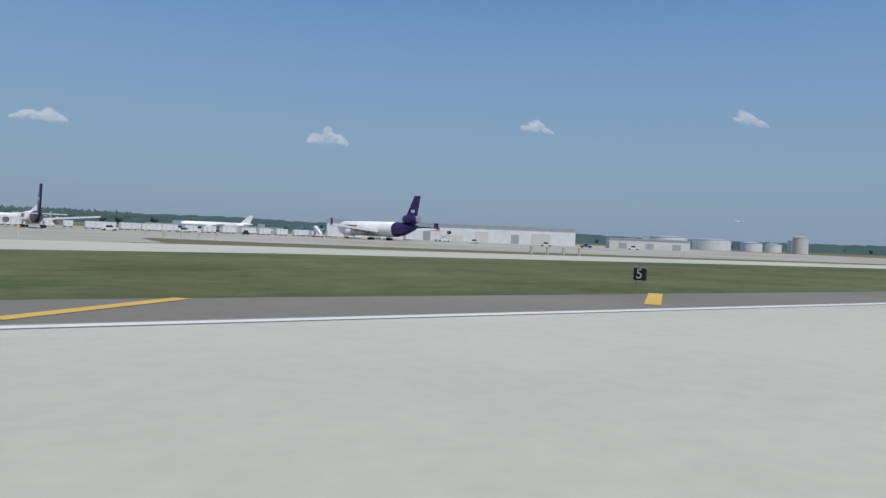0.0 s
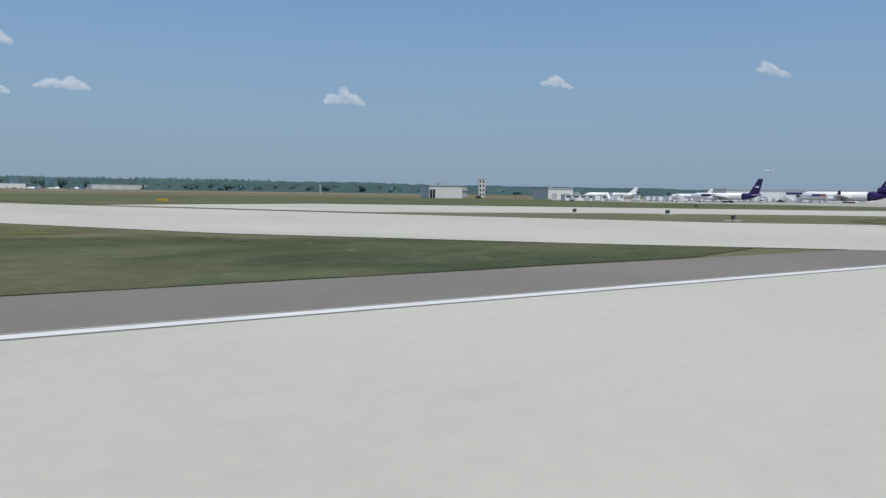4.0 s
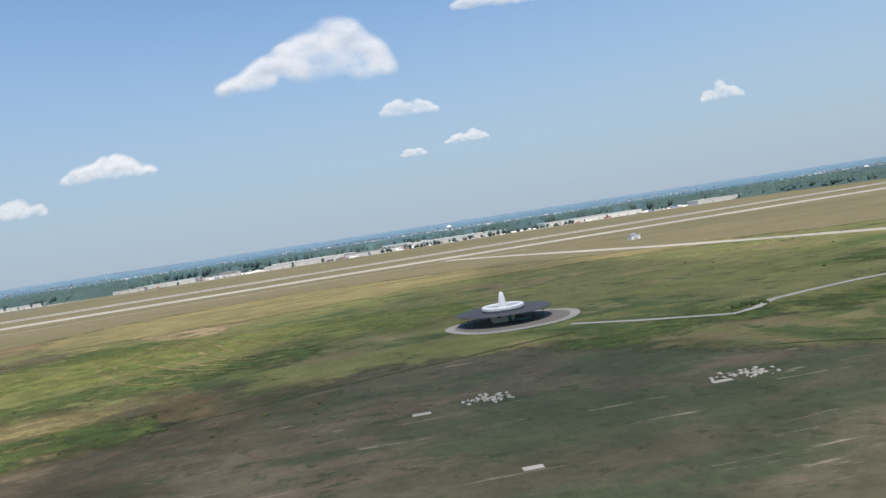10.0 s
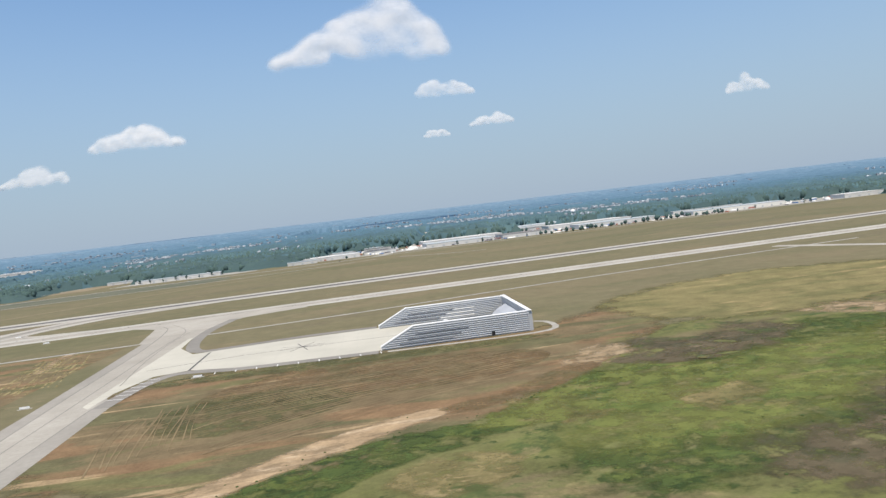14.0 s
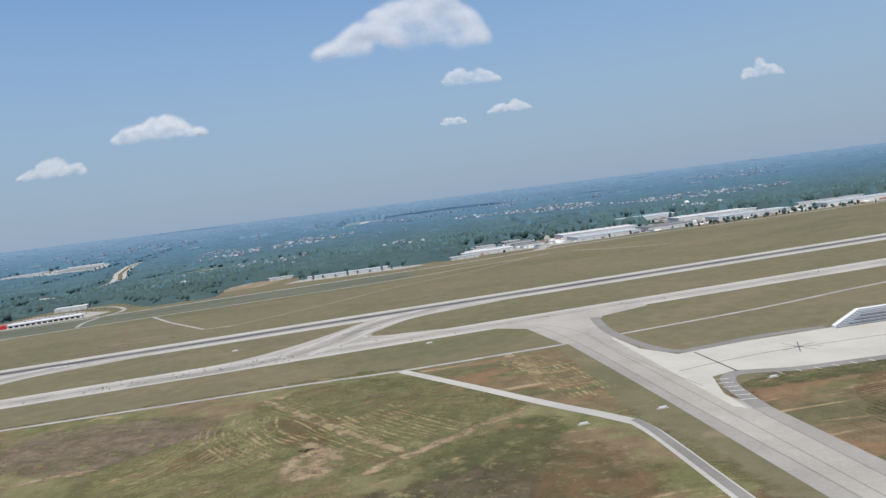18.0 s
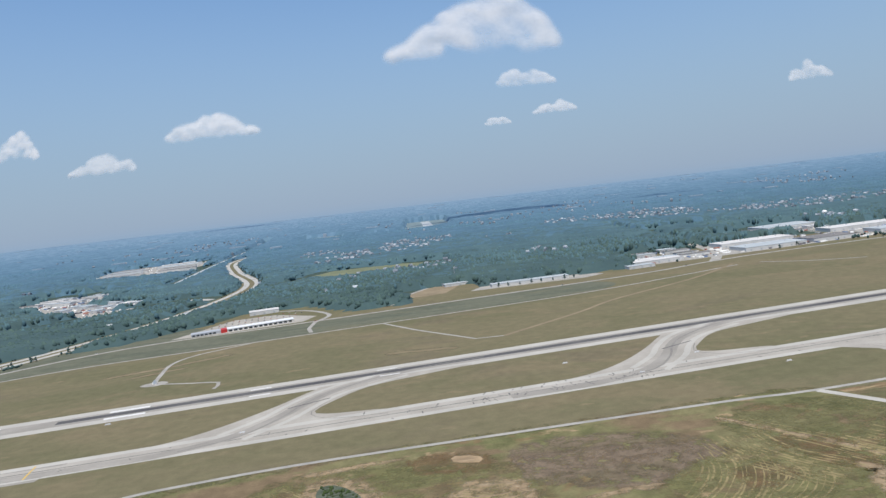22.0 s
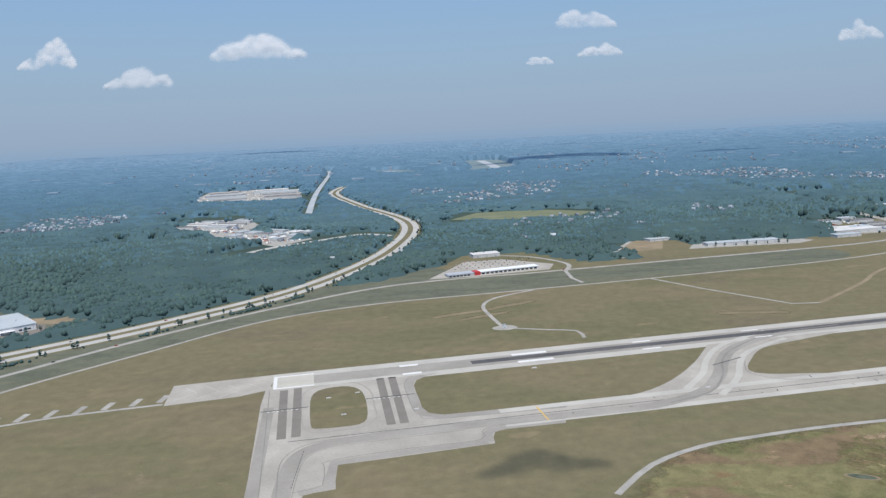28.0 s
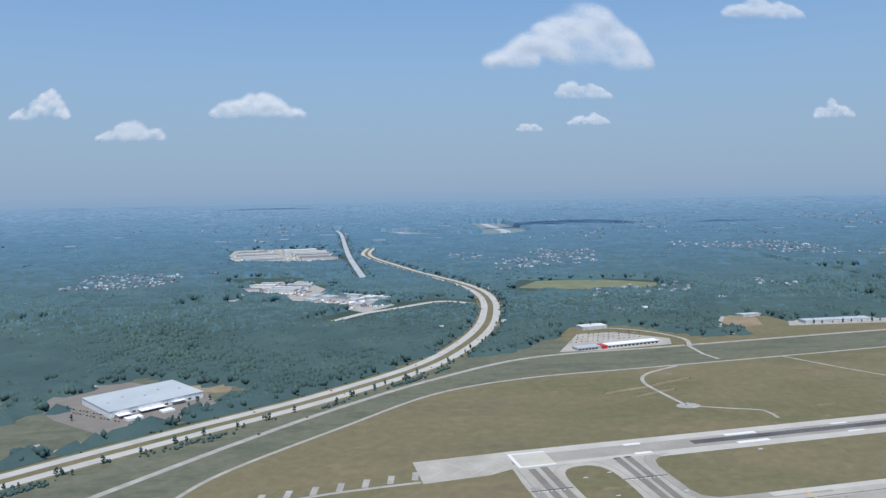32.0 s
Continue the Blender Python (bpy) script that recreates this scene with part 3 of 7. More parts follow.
for pts, material, fade, name, label in (
    ([(-1267, 228), (-1246, 249), (-1222, 268), (-1196, 283), (-1181, 285), (-1187, 279), (-1218, 256), (-1239, 241), (-1258, 225)], BARE, 5, "bare_streak", "bare tan earth streak between two fields"),
    ([(-1115, 338), (-1093, 364), (-1084, 350), (-1106, 326)], BARE_PATCH, 9, "bare_streak", "bare tan earth patch between two fields"),
    ([(-1181, 285), (-1150, 300), (-1116, 330), (-1106, 326), (-1135, 300), (-1165, 282)], RUST_BAND, 5, "rust_grass", "rust-brown dry grass"),
    ([(-1042, 468), (-1006, 468), (-978, 446), (-948, 400), (-932, 372), (-934, 348), (-960, 376), (-990, 424), (-1020, 448)], BARE_PATCH, 9, "bare_streak", "bare tan earth streak beyond the rough field"),
    ([(-985, 243), (-966, 217), (-972, 212), (-992, 238)], BARE_PATCH, 8, "bare_streak", "bare tan earth streak in the field"),
    ([(-1254, 222), (-1229, 241), (-1202, 258), (-1174, 262), (-1140, 288), (-1109, 310), (-1100, 300), (-1130, 276), (-1165, 246), (-1192, 236), (-1214, 222), (-1230, 206)], LUSH_BAND, 4, "lush_weeds", "dark green lush weeds at the field's edge"),
    ([(-1204, 211), (-1192, 226), (-1171, 225), (-1168, 211), (-1188, 200)], DRY_PATCH, 6, "dry_grass", "dry yellow grass in the rough field"),
    ([(-1154, 282), (-1138, 288), (-1127, 262), (-1142, 249)], DRY_PATCH, 6, "dry_grass", "dry yellow grass in the rough field"),
    ([(-1097, 269), (-1076, 275), (-1070, 254), (-1090, 243)], DRY_PATCH, 8, "dry_grass", "dry yellow grass in the rough field"),
    ([(-1171, 258), (-1142, 284), (-1099, 311), (-1066, 302), (-1072, 270), (-1110, 256), (-1141, 252)], LIME_BAND, 8, "yellow_grass", "bright yellow-green grass"),
    ([(-1012, 254), (-994, 274), (-968, 313), (-934, 312), (-918, 282), (-944, 250), (-971, 230), (-986, 196)], LIME_BAND, 12, "yellow_grass", "bright yellow-green grass"),
    ([(-1097, 326), (-1060, 343), (-1034, 338), (-1064, 309)], UMBER_BAND, 6, "withered_grass", "withered grey-brown grass"),
    ([(-938, 163), (-927, 169), (-913, 174), (-901, 170), (-905, 153), (-920, 147), (-930, 142)], LUSH_BAND, 8, "lush_weeds", "dark green lush weeds in the rough field"),
    ([(-907, 193), (-901, 191), (-891, 168), (-894, 160), (-902, 170)], RUST_BAND, 5, "rust_grass", "rust-brown dry grass"),
    ([(-952, 181), (-936, 190), (-917, 185), (-930, 175)], DRY_PATCH, 7, "dry_grass", "dry yellow grass in the rough field"),
    ([(-700, 80), (-674, 77), (-640, 76), (-600, 82), (-560, 82), (-536, 84), (-548, 66), (-583, 60), (-630, 64), (-665, 62), (-693, 64)], SHOULDER_HEATH, 8, "worn_turf", "worn brown turf beside the runway"),
    ([(-582, 118), (-566, 129), (-542, 127), (-520, 104), (-540, 90), (-566, 92), (-584, 98)], DRY_PATCH, 12, "dry_grass", "dry yellow grass beyond the verge"),
    ([(-654, 49), (-650, 49.6), (-648, 47), (-652, 45.4)], SCRAPE, 1.2, "pale_scrape", "pale broken scrape in the turf"),
):
    soft_field(name, label, "grass", pts, material, 0, fade)


def swaths(label, pts, count, gap, width, material, seed):
    """Parallel mower swaths along a curve, each wandering a little and broken in places."""
    line = curve_points(pts, 4.0)
    r = np.random.RandomState(seed)
    verts, faces, z = [], [], 0.104 + 0.006 * seed
    for c in range(count):
        off = (c - (count - 1) / 2) * gap + r.uniform(-0.2, 0.2) * gap
        lo, hi = int(r.uniform(0, 0.18) * len(line)), int(r.uniform(0.82, 1.0) * len(line))
        wob, ph, prev = r.uniform(0.1, 0.3) * gap, r.uniform(0, 6.28), None
        for i in range(lo, hi):
            d = (line[min(i + 1, len(line) - 1)] - line[max(i - 1, 0)]).normalized()
            side = Vector((-d.y, d.x))
            q = line[i] + side * (off + wob * math.sin(i * 0.35 + ph))
            half = side * width * (0.4 + 0.2 * math.sin(i * 0.31 + ph))
            k = len(verts)
            verts += [(*(q + half), z), (*(q - half), z)]
            if prev is not None:
                faces.append((prev, prev + 1, k + 1, k))
            prev = k
    tagged(raw("hay_swaths", verts, faces, material), label, "grass", kind="structure")


swaths("pale mower swaths across the half-mown field", [(-1576, 482), (-1552, 440), (-1524, 402)], 15, 4.6, 2.0, HAY, 1)
swaths("pale mower swaths curling at the field's turn", [(-1648, 520), (-1646, 488), (-1630, 452), (-1606, 420)], 12, 4.4, 1.8, HAY, 2)
swaths("pale mower swaths curling in the field", [(-1664, 492), (-1668, 464), (-1680, 440), (-1698, 418), (-1718, 402)], 12, 4.2, 1.3, HAY, 3)
swaths("pale mower swaths curling in the field", [(-1640, 468), (-1634, 440), (-1650, 416), (-1676, 400)], 8, 4.0, 1.2, HAY, 4)
swaths("pale mower swaths along the field's far side", [(-1632, 545), (-1592, 486), (-1562, 430)], 6, 5.0, 1.6, HAY, 5)
swaths("tan mower swaths in the stubble triangle", [(-1440, 586), (-1428, 520), (-1414, 440)], 9, 4.4, 2.0, HAY, 6)
for seed, pts, count, gap in (
    (7, [(-1292, 312), (-1274, 328), (-1247, 338), (-1214, 348), (-1174, 360), (-1130, 372)], 13, 3.1),
    (8, [(-1293, 368), (-1258, 370), (-1223, 374), (-1172, 384), (-1130, 396)], 9, 3.3),
    (12, [(-1272, 270), (-1248, 291), (-1214, 311), (-1177, 329), (-1120, 348)], 9, 3.4),
    (13, [(-1299, 356), (-1295, 313), (-1290, 278)], 8, 2.8),
    (14, [(-1314, 350), (-1312, 306), (-1304, 262)], 5, 3.4),
):
    swaths("fine tan mower lines across the brown field", pts, count, gap, 1.0 if seed < 13 else 0.6, HAY_FAINT, seed)
swaths("pale mower swaths by the pond", [(-1862, 480), (-1838, 470), (-1812, 474)], 9, 4.0, 1.5, HAY, 9)
swaths("pale mower swaths by the pond", [(-1990, 530), (-1970, 505), (-1962, 480)], 8, 3.8, 1.3, HAY, 10)
swaths("faint mower rings in the grass by the beacon", [(-905, 330), (-930, 300), (-910, 255), (-880, 235)], 9, 7.0, 1.6, DRY_PATCH, 11)
strip("ditch_line", [(-779, 140), (-763, 131), (-748, 117), (-730, 107), (-717, 106), (-697, 101), (-660, 92)], 0.7, VERGE, 0.09, "thin dark ditch at the edge of the heath", "ditch")
strip("ditch_line", [(-900, 155), (-881, 163), (-866, 169.5), (-849, 175), (-836, 179), (-813, 187), (-800, 190)], 1.0, VERGE, 0.09, "thin dark ditch through the rough grass", "ditch")
soft_field("mown_lines", "mower lines in pale hay across the field", "field", [(-1632, 544), (-1538, 560), (-1470, 470), (-1500, 420), (-1560, 375), (-1593, 442)], MOWN_LINES, 0.022, 20)
soft_field("mown_swirls", "curling mower lines in the field", "field", [(-1712, 486), (-1658, 486), (-1605, 440), (-1578, 390), (-1600, 340), (-1690, 350), (-1716, 420)], MOWN_SWIRLS, 0.021, 18)
soft_field("mown_swirls", "curling mower lines in the field", "field", [(-1980, 540), (-1850, 540), (-1800, 470), (-1900, 450), (-1990, 480)], MOWN_SWIRLS, 0.021, 22)
soft_field("dusty_soil", "dusty brown bare soil in the field", "field", [(-1800, 547), (-1744, 553), (-1690, 531), (-1668, 495), (-1704, 483), (-1734, 456), (-1775, 481)], DUST_BAND, 0.024, 16)
soft_field("rust_grass", "rust-brown dry grass", "field", [(-1490, 360), (-1450, 356), (-1440, 300), (-1490, 290)], RUST_BAND, 0.024, 20)
for pts, material, fade, name, label in (
    ([(-1620, 498), (-1600, 496), (-1581, 463), (-1587, 437), (-1597, 429), (-1613, 456)], RUST_BAND, 8, "rust_grass", "rust-brown dry grass"),
    ([(-1604, 386), (-1602, 410), (-1590, 424), (-1579, 408), (-1586, 386)], BARE_PATCH, 11, "bare_patch", "bare cream-coloured patch in the field"),
    ([(-1500, 325), (-1483, 345), (-1455, 348), (-1452, 286), (-1497, 290)], RUST_BAND, 10, "rust_grass", "rust-brown dry grass"),
    ([(-1529, 365), (-1495, 394), (-1456, 415), (-1476, 352), (-1499, 333), (-1533, 330)], OLIVE_BAND, 14, "olive_grass", "dark olive grass across the field"),
    ([(-1860, 476), (-1849, 495), (-1818, 490), (-1812, 454), (-1830, 449), (-1853, 458)], BARE_PATCH, 12, "bare_patch", "bare cream-coloured patch in the field"),
    ([(-1886, 557), (-1858, 563), (-1830, 550), (-1830, 523), (-1863, 529), (-1877, 532)], RUST_BAND, 8, "rust_grass", "rust-brown dry grass"),
    ([(-1671, 456), (-1646, 458), (-1646, 432), (-1673, 431)], RUST_BAND, 8, "rust_grass", "rust-brown dry grass"),
    ([(-1801, 519), (-1777, 527), (-1710, 521), (-1681, 502), (-1705, 475), (-1752, 470), (-1793, 484)], DUST_BAND, 12, "dusty_soil", "dusty brown bare soil in the field"),
    ([(-1850, 556), (-1832, 548), (-1834, 538), (-1852, 546)], BARE, 3, "bare_streak", "pale tan streak of cut hay"),
    ([(-1962, 490), (-1960, 534), (-1940, 540), (-1920, 518), (-1912, 494), (-1930, 482)], BARE_PATCH, 9, "pond_bank", "pale earth bank round a pond"),
):
    soft_field(name, label, "field", pts, material, 0, fade)
for pts, w in (([(-1894, 978), (-1850, 972), (-1810, 962)], 9), ([(-2290, 1062), (-2210, 1090), (-2140, 1122)], 8), ([(-2250, 1040), (-2190, 1064)], 6)):
    soft_band("dry_scuff", "thin pale dry streak in the mown grass", pts, w, SCUFF, 0.03, 6)
soft_field("rust_grass", "rust-brown dry grass", "field", [(-1560, 330), (-1530, 300), (-1600, 280), (-1640, 320)], RUST_BAND, 0.024, 20)
soft_field("dark_weeds", "dark green weeds in the field", "field", [(-1500, 355), (-1522, 342), (-1560, 335), (-1505, 306), (-1492, 318)], UMBER_BAND, 0.023, 14)
for pts, w in (([(-1632, 550), (-1589, 474), (-1546, 403)], 3), ([(-1463, 440), (-1513, 409), (-1566, 371)], 4), ([(-1597, 436), (-1590, 415), (-1592, 392)], 9), ([(-1840, 473), (-1811, 482)], 5), ([(-1806, 435), (-1767, 448), (-1730, 451)], 4), ([(-1443, 592), (-1441, 560), (-1436, 520)], 6), ([(-1880, 430), (-1850, 420)], 6), ([(-1960, 560), (-1900, 566)], 5)):
    soft_band("bare_streak", "pale tan streak of cut hay", pts, w * 0.7, BARE_PATCH, 0.028, 5)
soft_field("yellow_band", "sunburnt yellow grass beyond the rough field", "field", [(-640, 425), (-720, 470), (-790, 520), (-900, 560), (-1010, 520), (-1040, 470), (-1010, 405), (-900, 415), (-790, 443)], TAN_FIELD, 0.018)
flat("pond", "small dark green pond in the field", "pond", [(-1955, 516), (-1952, 531), (-1942, 531.5), (-1928, 515), (-1921, 497), (-1930, 491), (-1949, 499)], POND_WEED, 0.06)
for x, y, rx, ry in ((-1908, 470, 8, 5), (-2012, 495, 9, 5)):
    ring = [(x + rx * 1.25 * math.cos(a) - ry * 0.6 * math.sin(a), y + ry * 1.25 * math.sin(a) - rx * 0.35 * math.cos(a)) for a in np.linspace(0, 2 * math.pi, 10)[:-1]]
    flat("pond_bank", "pale earth bank round a pond", "earth", ring, DIRT, 0.054)
    ring = [(x + rx * math.cos(a) - ry * 0.5 * math.sin(a), y + ry * math.sin(a) - rx * 0.3 * math.cos(a)) for a in np.linspace(0, 2 * math.pi, 10)[:-1]]
    flat("pond", "small dark green pond in the field", "pond", ring, POND_WEED, 0.06)

# own runway and its shoulders
raw("runway", [(x, y, 0.092) for y in (-22.9, 22.9) for x in (-900, 1500)], [(0, 1, 3, 2)], CONCRETE)
tagged(bpy.data.objects["runway"], "pale smooth concrete runway", "runway", kind="structure")
strip("runway_shoulder", [(1500, 26.75), (-900, 26.75)], 7.7, ASPHALT, 0.026, "grey asphalt runway shoulder", "shoulder", smooth=False)
strip("line_joint", [(1500, 22.3), (-900, 22.3)], 0.95, ASPHALT, 0.041, "thin dark border of the edge line", "marking", smooth=False)
strip("edge_line", [(1500, 22.3), (-900, 22.3)], 0.62, WHITE, 0.045, "white painted runway edge line", "marking", smooth=False)
for k in range(-14, 9):
    strip("shoulder_stripe", [(-575 + 22.25 * k, 29.8), (-567.5 + 22.25 * k, 24.2)], 0.8, YELLOW, 0.045, "slanting yellow stripe on the shoulder", "marking", smooth=False)
for k in range(-3, 16):
    strip("shoulder_stripe", [(24 + 27 * k, 24.2), (30.5 + 27 * k, 29.8)], 0.8, YELLOW, 0.045, "slanting yellow stripe on the shoulder", "marking", smooth=False)
# hold marking across the runway
strip("hold_backing", [(-99.8, -22), (-99.8, 21.6)], 2.3, BLACK, 0.042, "black backing of a hold marking", "marking", smooth=False)
for dx in (0.45, 0.85):
    strip("hold_line", [(-99.8 + dx, -22), (-99.8 + dx, 21.6)], 0.17, YELLOW, 0.05, "solid yellow hold line", "marking", smooth=False)
for dx in (-0.12, -0.66):
    for i in range(24):
        y = -21.8 + i * 1.84
        strip("hold_dash", [(-99.8 + dx, y), (-99.8 + dx, y + 0.95)], 0.24, YELLOW, 0.05, "yellow dash of a hold line", "marking", smooth=False)

# crossing pavement, links and parking apron on the near side
flat("crossing_runway", "pale concrete of a crossing runway", "runway", [(-180, 22.9), (-190, 34), (-205, 50), (-233, 70), (-256, 100), (-290, 152), (-345, 240), (-395, 320), (-420, 310), (-370, 215), (-345, 150), (-330, 105), (-305, 66), (-283, 44), (-266, 29), (-268, 22.9)], CONCRETE, 0.034, False)
for k in range(7):
    strip("key_border", [(-227.05 + 1.9 * k, 45.1 + 1.7 * k), (-217.95 + 1.9 * k, 32.9 + 1.15 * k)], 1.2, ASPHALT, 0.046, "thin dark border of a threshold stripe", "marking", smooth=False)
    strip("threshold_key", [(-227 + 1.9 * k, 45 + 1.7 * k), (-218 + 1.9 * k, 33 + 1.15 * k)], 0.9, WHITE, 0.05, "white threshold stripe of the crossing runway", "marking", smooth=False)
strip("line_border", [(-227.8, 29.9), (-222.3, 22.8)], 0.8, ASPHALT, 0.046, "thin dark border of the white line", "marking", smooth=False)
strip("crossing_line", [(-227.5, 29.5), (-222.5, 23)], 0.5, WHITE, 0.05, "white line across the pavement", "marking", smooth=False)
flat("aiming_block", "broad white painted block", "marking", [(-236, 26.5), (-232.6, 22.9), (-234.6, 22.9), (-237, 24.6)], WHITE, 0.05, False)
strip("crossing_edge", [(-185, 29), (-205, 48), (-233, 66), (-262, 105)], 1.0, WHITE, 0.05, "white edge line of the crossing runway", "marking", smooth=False)
flat("link_taxiway", "pale concrete link to the taxiway", "taxiway", [(-131, 22.9), (-131, 47), (-140, 62), (-170, 88), (-215, 110), (-262, 122), (-300, 180), (-240, 200), (-160, 150), (-110, 118), (-60, 112), (60, 114), (132, 105), (260, 92), (420, 60), (420, 20), (300, 45), (200, 72), (130, 80), (54, 83), (20, 77), (-40, 74), (-73, 69), (-90, 60), (-99, 43), (-93, 31), (-88, 22.9)], CONCRETE, 0.036, False)
flat("link_shoulder", "grey asphalt fan round the grass island", "shoulder", [(-152, 31.4), (-148, 29.4), (-144, 30), (-141, 31), (-138, 32), (-134, 36), (-132, 39), (-131, 43), (-132, 47), (-134, 50), (-136.5, 52), (-130, 57), (-122, 47), (-120, 38), (-123, 30), (-131, 25.6), (-140, 23.4), (-152, 23.4)], ASPHALT, 0.042, False)
for x0, y0, x1, y1, w, m in ((-137, 29, -134, 26, 0.5, YELLOW), (-132, 33, -128, 31, 0.3, YELLOW), (-128, 38, -122.5, 38.6, 0.25, YELLOW), (-128, 44, -122, 46, 0.25, YELLOW), (-141.6, 27.2, -140.8, 24, 0.9, YELLOW), (-142.6, 26.8, -141.8, 24.6, 0.5, YELLOW), (-140, 24.1, -137, 24.3, 0.25, YELLOW), (-137, 24.3, -132, 26.1, 0.25, YELLOW), (-126, 62, -120, 66, 0.5, ORANGE), (-131, 56, -126, 60, 0.4, YELLOW), (-147.6, 23.6, -146.9, 23.6, 0.3, WHITE), (-143.4, 25, -142.2, 25, 0.3, WHITE), (-146, 23.7, -138, 24.0, 0.25, WHITE)):
    strip("link_stripe", [(x0, y0), (x1, y1)], w, m, 0.055, "thin painted stripe on the link shoulder", "marking", smooth=False)
for k in range(6):
    strip("chevron", [(-146 + 0.9 * k, 68.4 - 0.6 * k), (-163 + 1.6 * k, 50.5 + 0.5 * k)], 0.3, ORANGE if k % 2 else WHITE, 0.055, "thin red and white stripe of a closed area", "marking", smooth=False)
for x0, y0, x1, y1 in ((-192, 56, -189, 55), (-191, 49, -190, 48), (-182, 56, -181, 55.8)):
    strip("concrete_slab_edge", [(x0, y0), (x1, y1)], 0.7, GRAVEL, 0.05, "pale slab in the grass", "slab", smooth=False)
flat("sign_hardstand", "asphalt hardstand under the distance board", "shoulder", [(-553, 30.4), (-544, 32.4), (-543.2, 38.2), (-544.6, 41.6), (-540.4, 41.6), (-539.4, 33.4), (-536, 30.4)], ASPHALT, 0.044, False)
flat("parking_apron", "wide pale concrete aircraft parking apron", "apron", [(-40, 240), (40, 165), (70, 143), (110, 130), (165, 118), (300, 95), (500, 60), (500, 420), (200, 460), (40, 420), (-40, 330)], OLD_CONCRETE, 0.034, False)
flat("apron_link", "concrete link from taxiway to apron", "taxiway", [(28, 110), (48, 118), (50, 150), (60, 170), (-10, 250), (-20, 180), (10, 140)], OLD_CONCRETE, 0.03, False)
strip("narrow_taxiway", [(-410, 20), (-428, 45), (-446, 73), (-462, 98)], 9, CONCRETE, 0.036, "pale narrow taxiway meeting the runway", "taxiway")
strip("old_taxiway", [(-424, 98), (-462, 124), (-504, 172), (-560, 262), (-612, 352), (-665, 458), (-730, 631), (-780, 740)], 14, OLD_CONCRETE, 0.037, "long pale worn concrete taxiway", "taxiway")
strip("gravel_path", [(-428, 106), (-395, 140), (-363, 181), (-345, 200)], 5, GRAVEL, 0.03, "pale gravel path", "track")
soft_field("gravel_pad", "pale gravel patch in the grass", "earth", [(-499, 94), (-488, 103), (-474, 109), (-461, 104), (-471, 95), (-486, 86), (-497, 86)], GRIT, 0.03, 4)
soft_field("dark_grass", "dark olive grass round closed pavement", "grass", [(-472, 168), (-446, 262), (-370, 318), (-300, 290), (-352, 215), (-410, 165)], OLIVE_BAND, 0, 24)
soft_field("dark_grass", "dark green grass before the old taxiway", "grass", [(-440, 48), (-500, 58), (-503, 80), (-474, 92), (-440, 82)], VERGE, 0, 10)
for pts, w in (([(-655, 48.3), (-652, 47.5), (-649, 46.5)], 0.8), ([(-650, 70), (-645, 70.4), (-640, 70)], 0.7), ([(-683, 46), (-680, 45.6), (-677, 45)], 0.8), ([(-634, 74), (-626, 75), (-618, 75)], 0.9), ([(-725, 74), (-718, 73.6), (-712, 73)], 0.8)):
    soft_band("pale_scrape", "pale broken scrape in the heath", pts, w, SCRAPE, 0.03, 1.6)
flat("dark_pad", "dark grey closed pavement", "apron", [(-408, 232), (-361, 288), (-335, 268), (-352, 225), (-386, 196), (-404, 206)], ASPHALT, 0.075, False)
strip("hut_track", [(-668, 190), (-700, 201), (-745, 190), (-762, 178), (-797, 205)], 2.4, GRAVEL, 0.03, "thin gravel track to the radio beacon", "track")
strip("hut_track", [(-668, 190), (-630, 225), (-590, 262), (-545, 290)], 2.6, DARK_STRIP, 0.03, "faint worn wheel track across the field", "track")
for x, y, rx, ry in ((-651, 60, 4.5, 1.3), (-676, 57, 2.2, 0.9), (-690, 61, 1.6, 0.8), (-680, 75, 2.4, 0.8), (-845, 131, 3.0, 1.2), (-795, 118, 3.2, 1.0), (-833, 93, 2.5, 1.0), (-171, 57, 3.5, 0.8), (-178, 50, 2.4, 0.6), (-160, 56, 2.2, 0.6), (-395, 74, 3.0, 0.8), (-372, 85, 2.0, 0.8), (-350, 73, 3.0, 0.8)):
    tagged(part("concrete_slab", boxed(x - rx * 0.55, x + rx * 0.55, y - ry * 0.7, y + ry * 0.7, 0, 0.12), GRAVEL), "small pale concrete slab in the grass", "slab", "slabs in the grass")

# the other runway
B0, BDIR = Vector((-2497, 811)), Vector((1, 0.103)).normalized()
BSIDE = Vector((-BDIR.y, BDIR.x))


def onb(along, across):
    return tuple(B0 + BDIR * along + BSIDE * across)


strip("far_runway", [onb(0, 0), onb(3500, 0)], 62, BAND, 0.05, "long worn concrete runway beyond the field", "runway", smooth=False)
strip("runway_middle", [onb(2, 0), onb(3500, 0)], 40, WORN_MID, 0.065, "grey middle of the far runway", "runway", smooth=False)
for side in (-1, 1):
    strip("runway_side_band", [onb(2, side * 19), onb(3500, side * 19)], 9, BAND, 0.08, "pale concrete band along the runway", "runway", smooth=False)
strip("rubber_band", [onb(230, 1), onb(420, 1), onb(1300, 1), onb(3400, 1)], 13, RUBBER, 0.09, "dark tyre-blackened band along the runway", "marking", smooth=False)
flat("threshold_block", "white painted runway threshold", "marking", [onb(1, 22), onb(46, 22), onb(46, -21), onb(1, -21)], WHITE, 0.1, False)
flat("threshold_inner", "pale concrete inside the threshold", "marking", [onb(5, 19), onb(46, 19), onb(46, -18), onb(5, -18)], CONCRETE, 0.11, False)
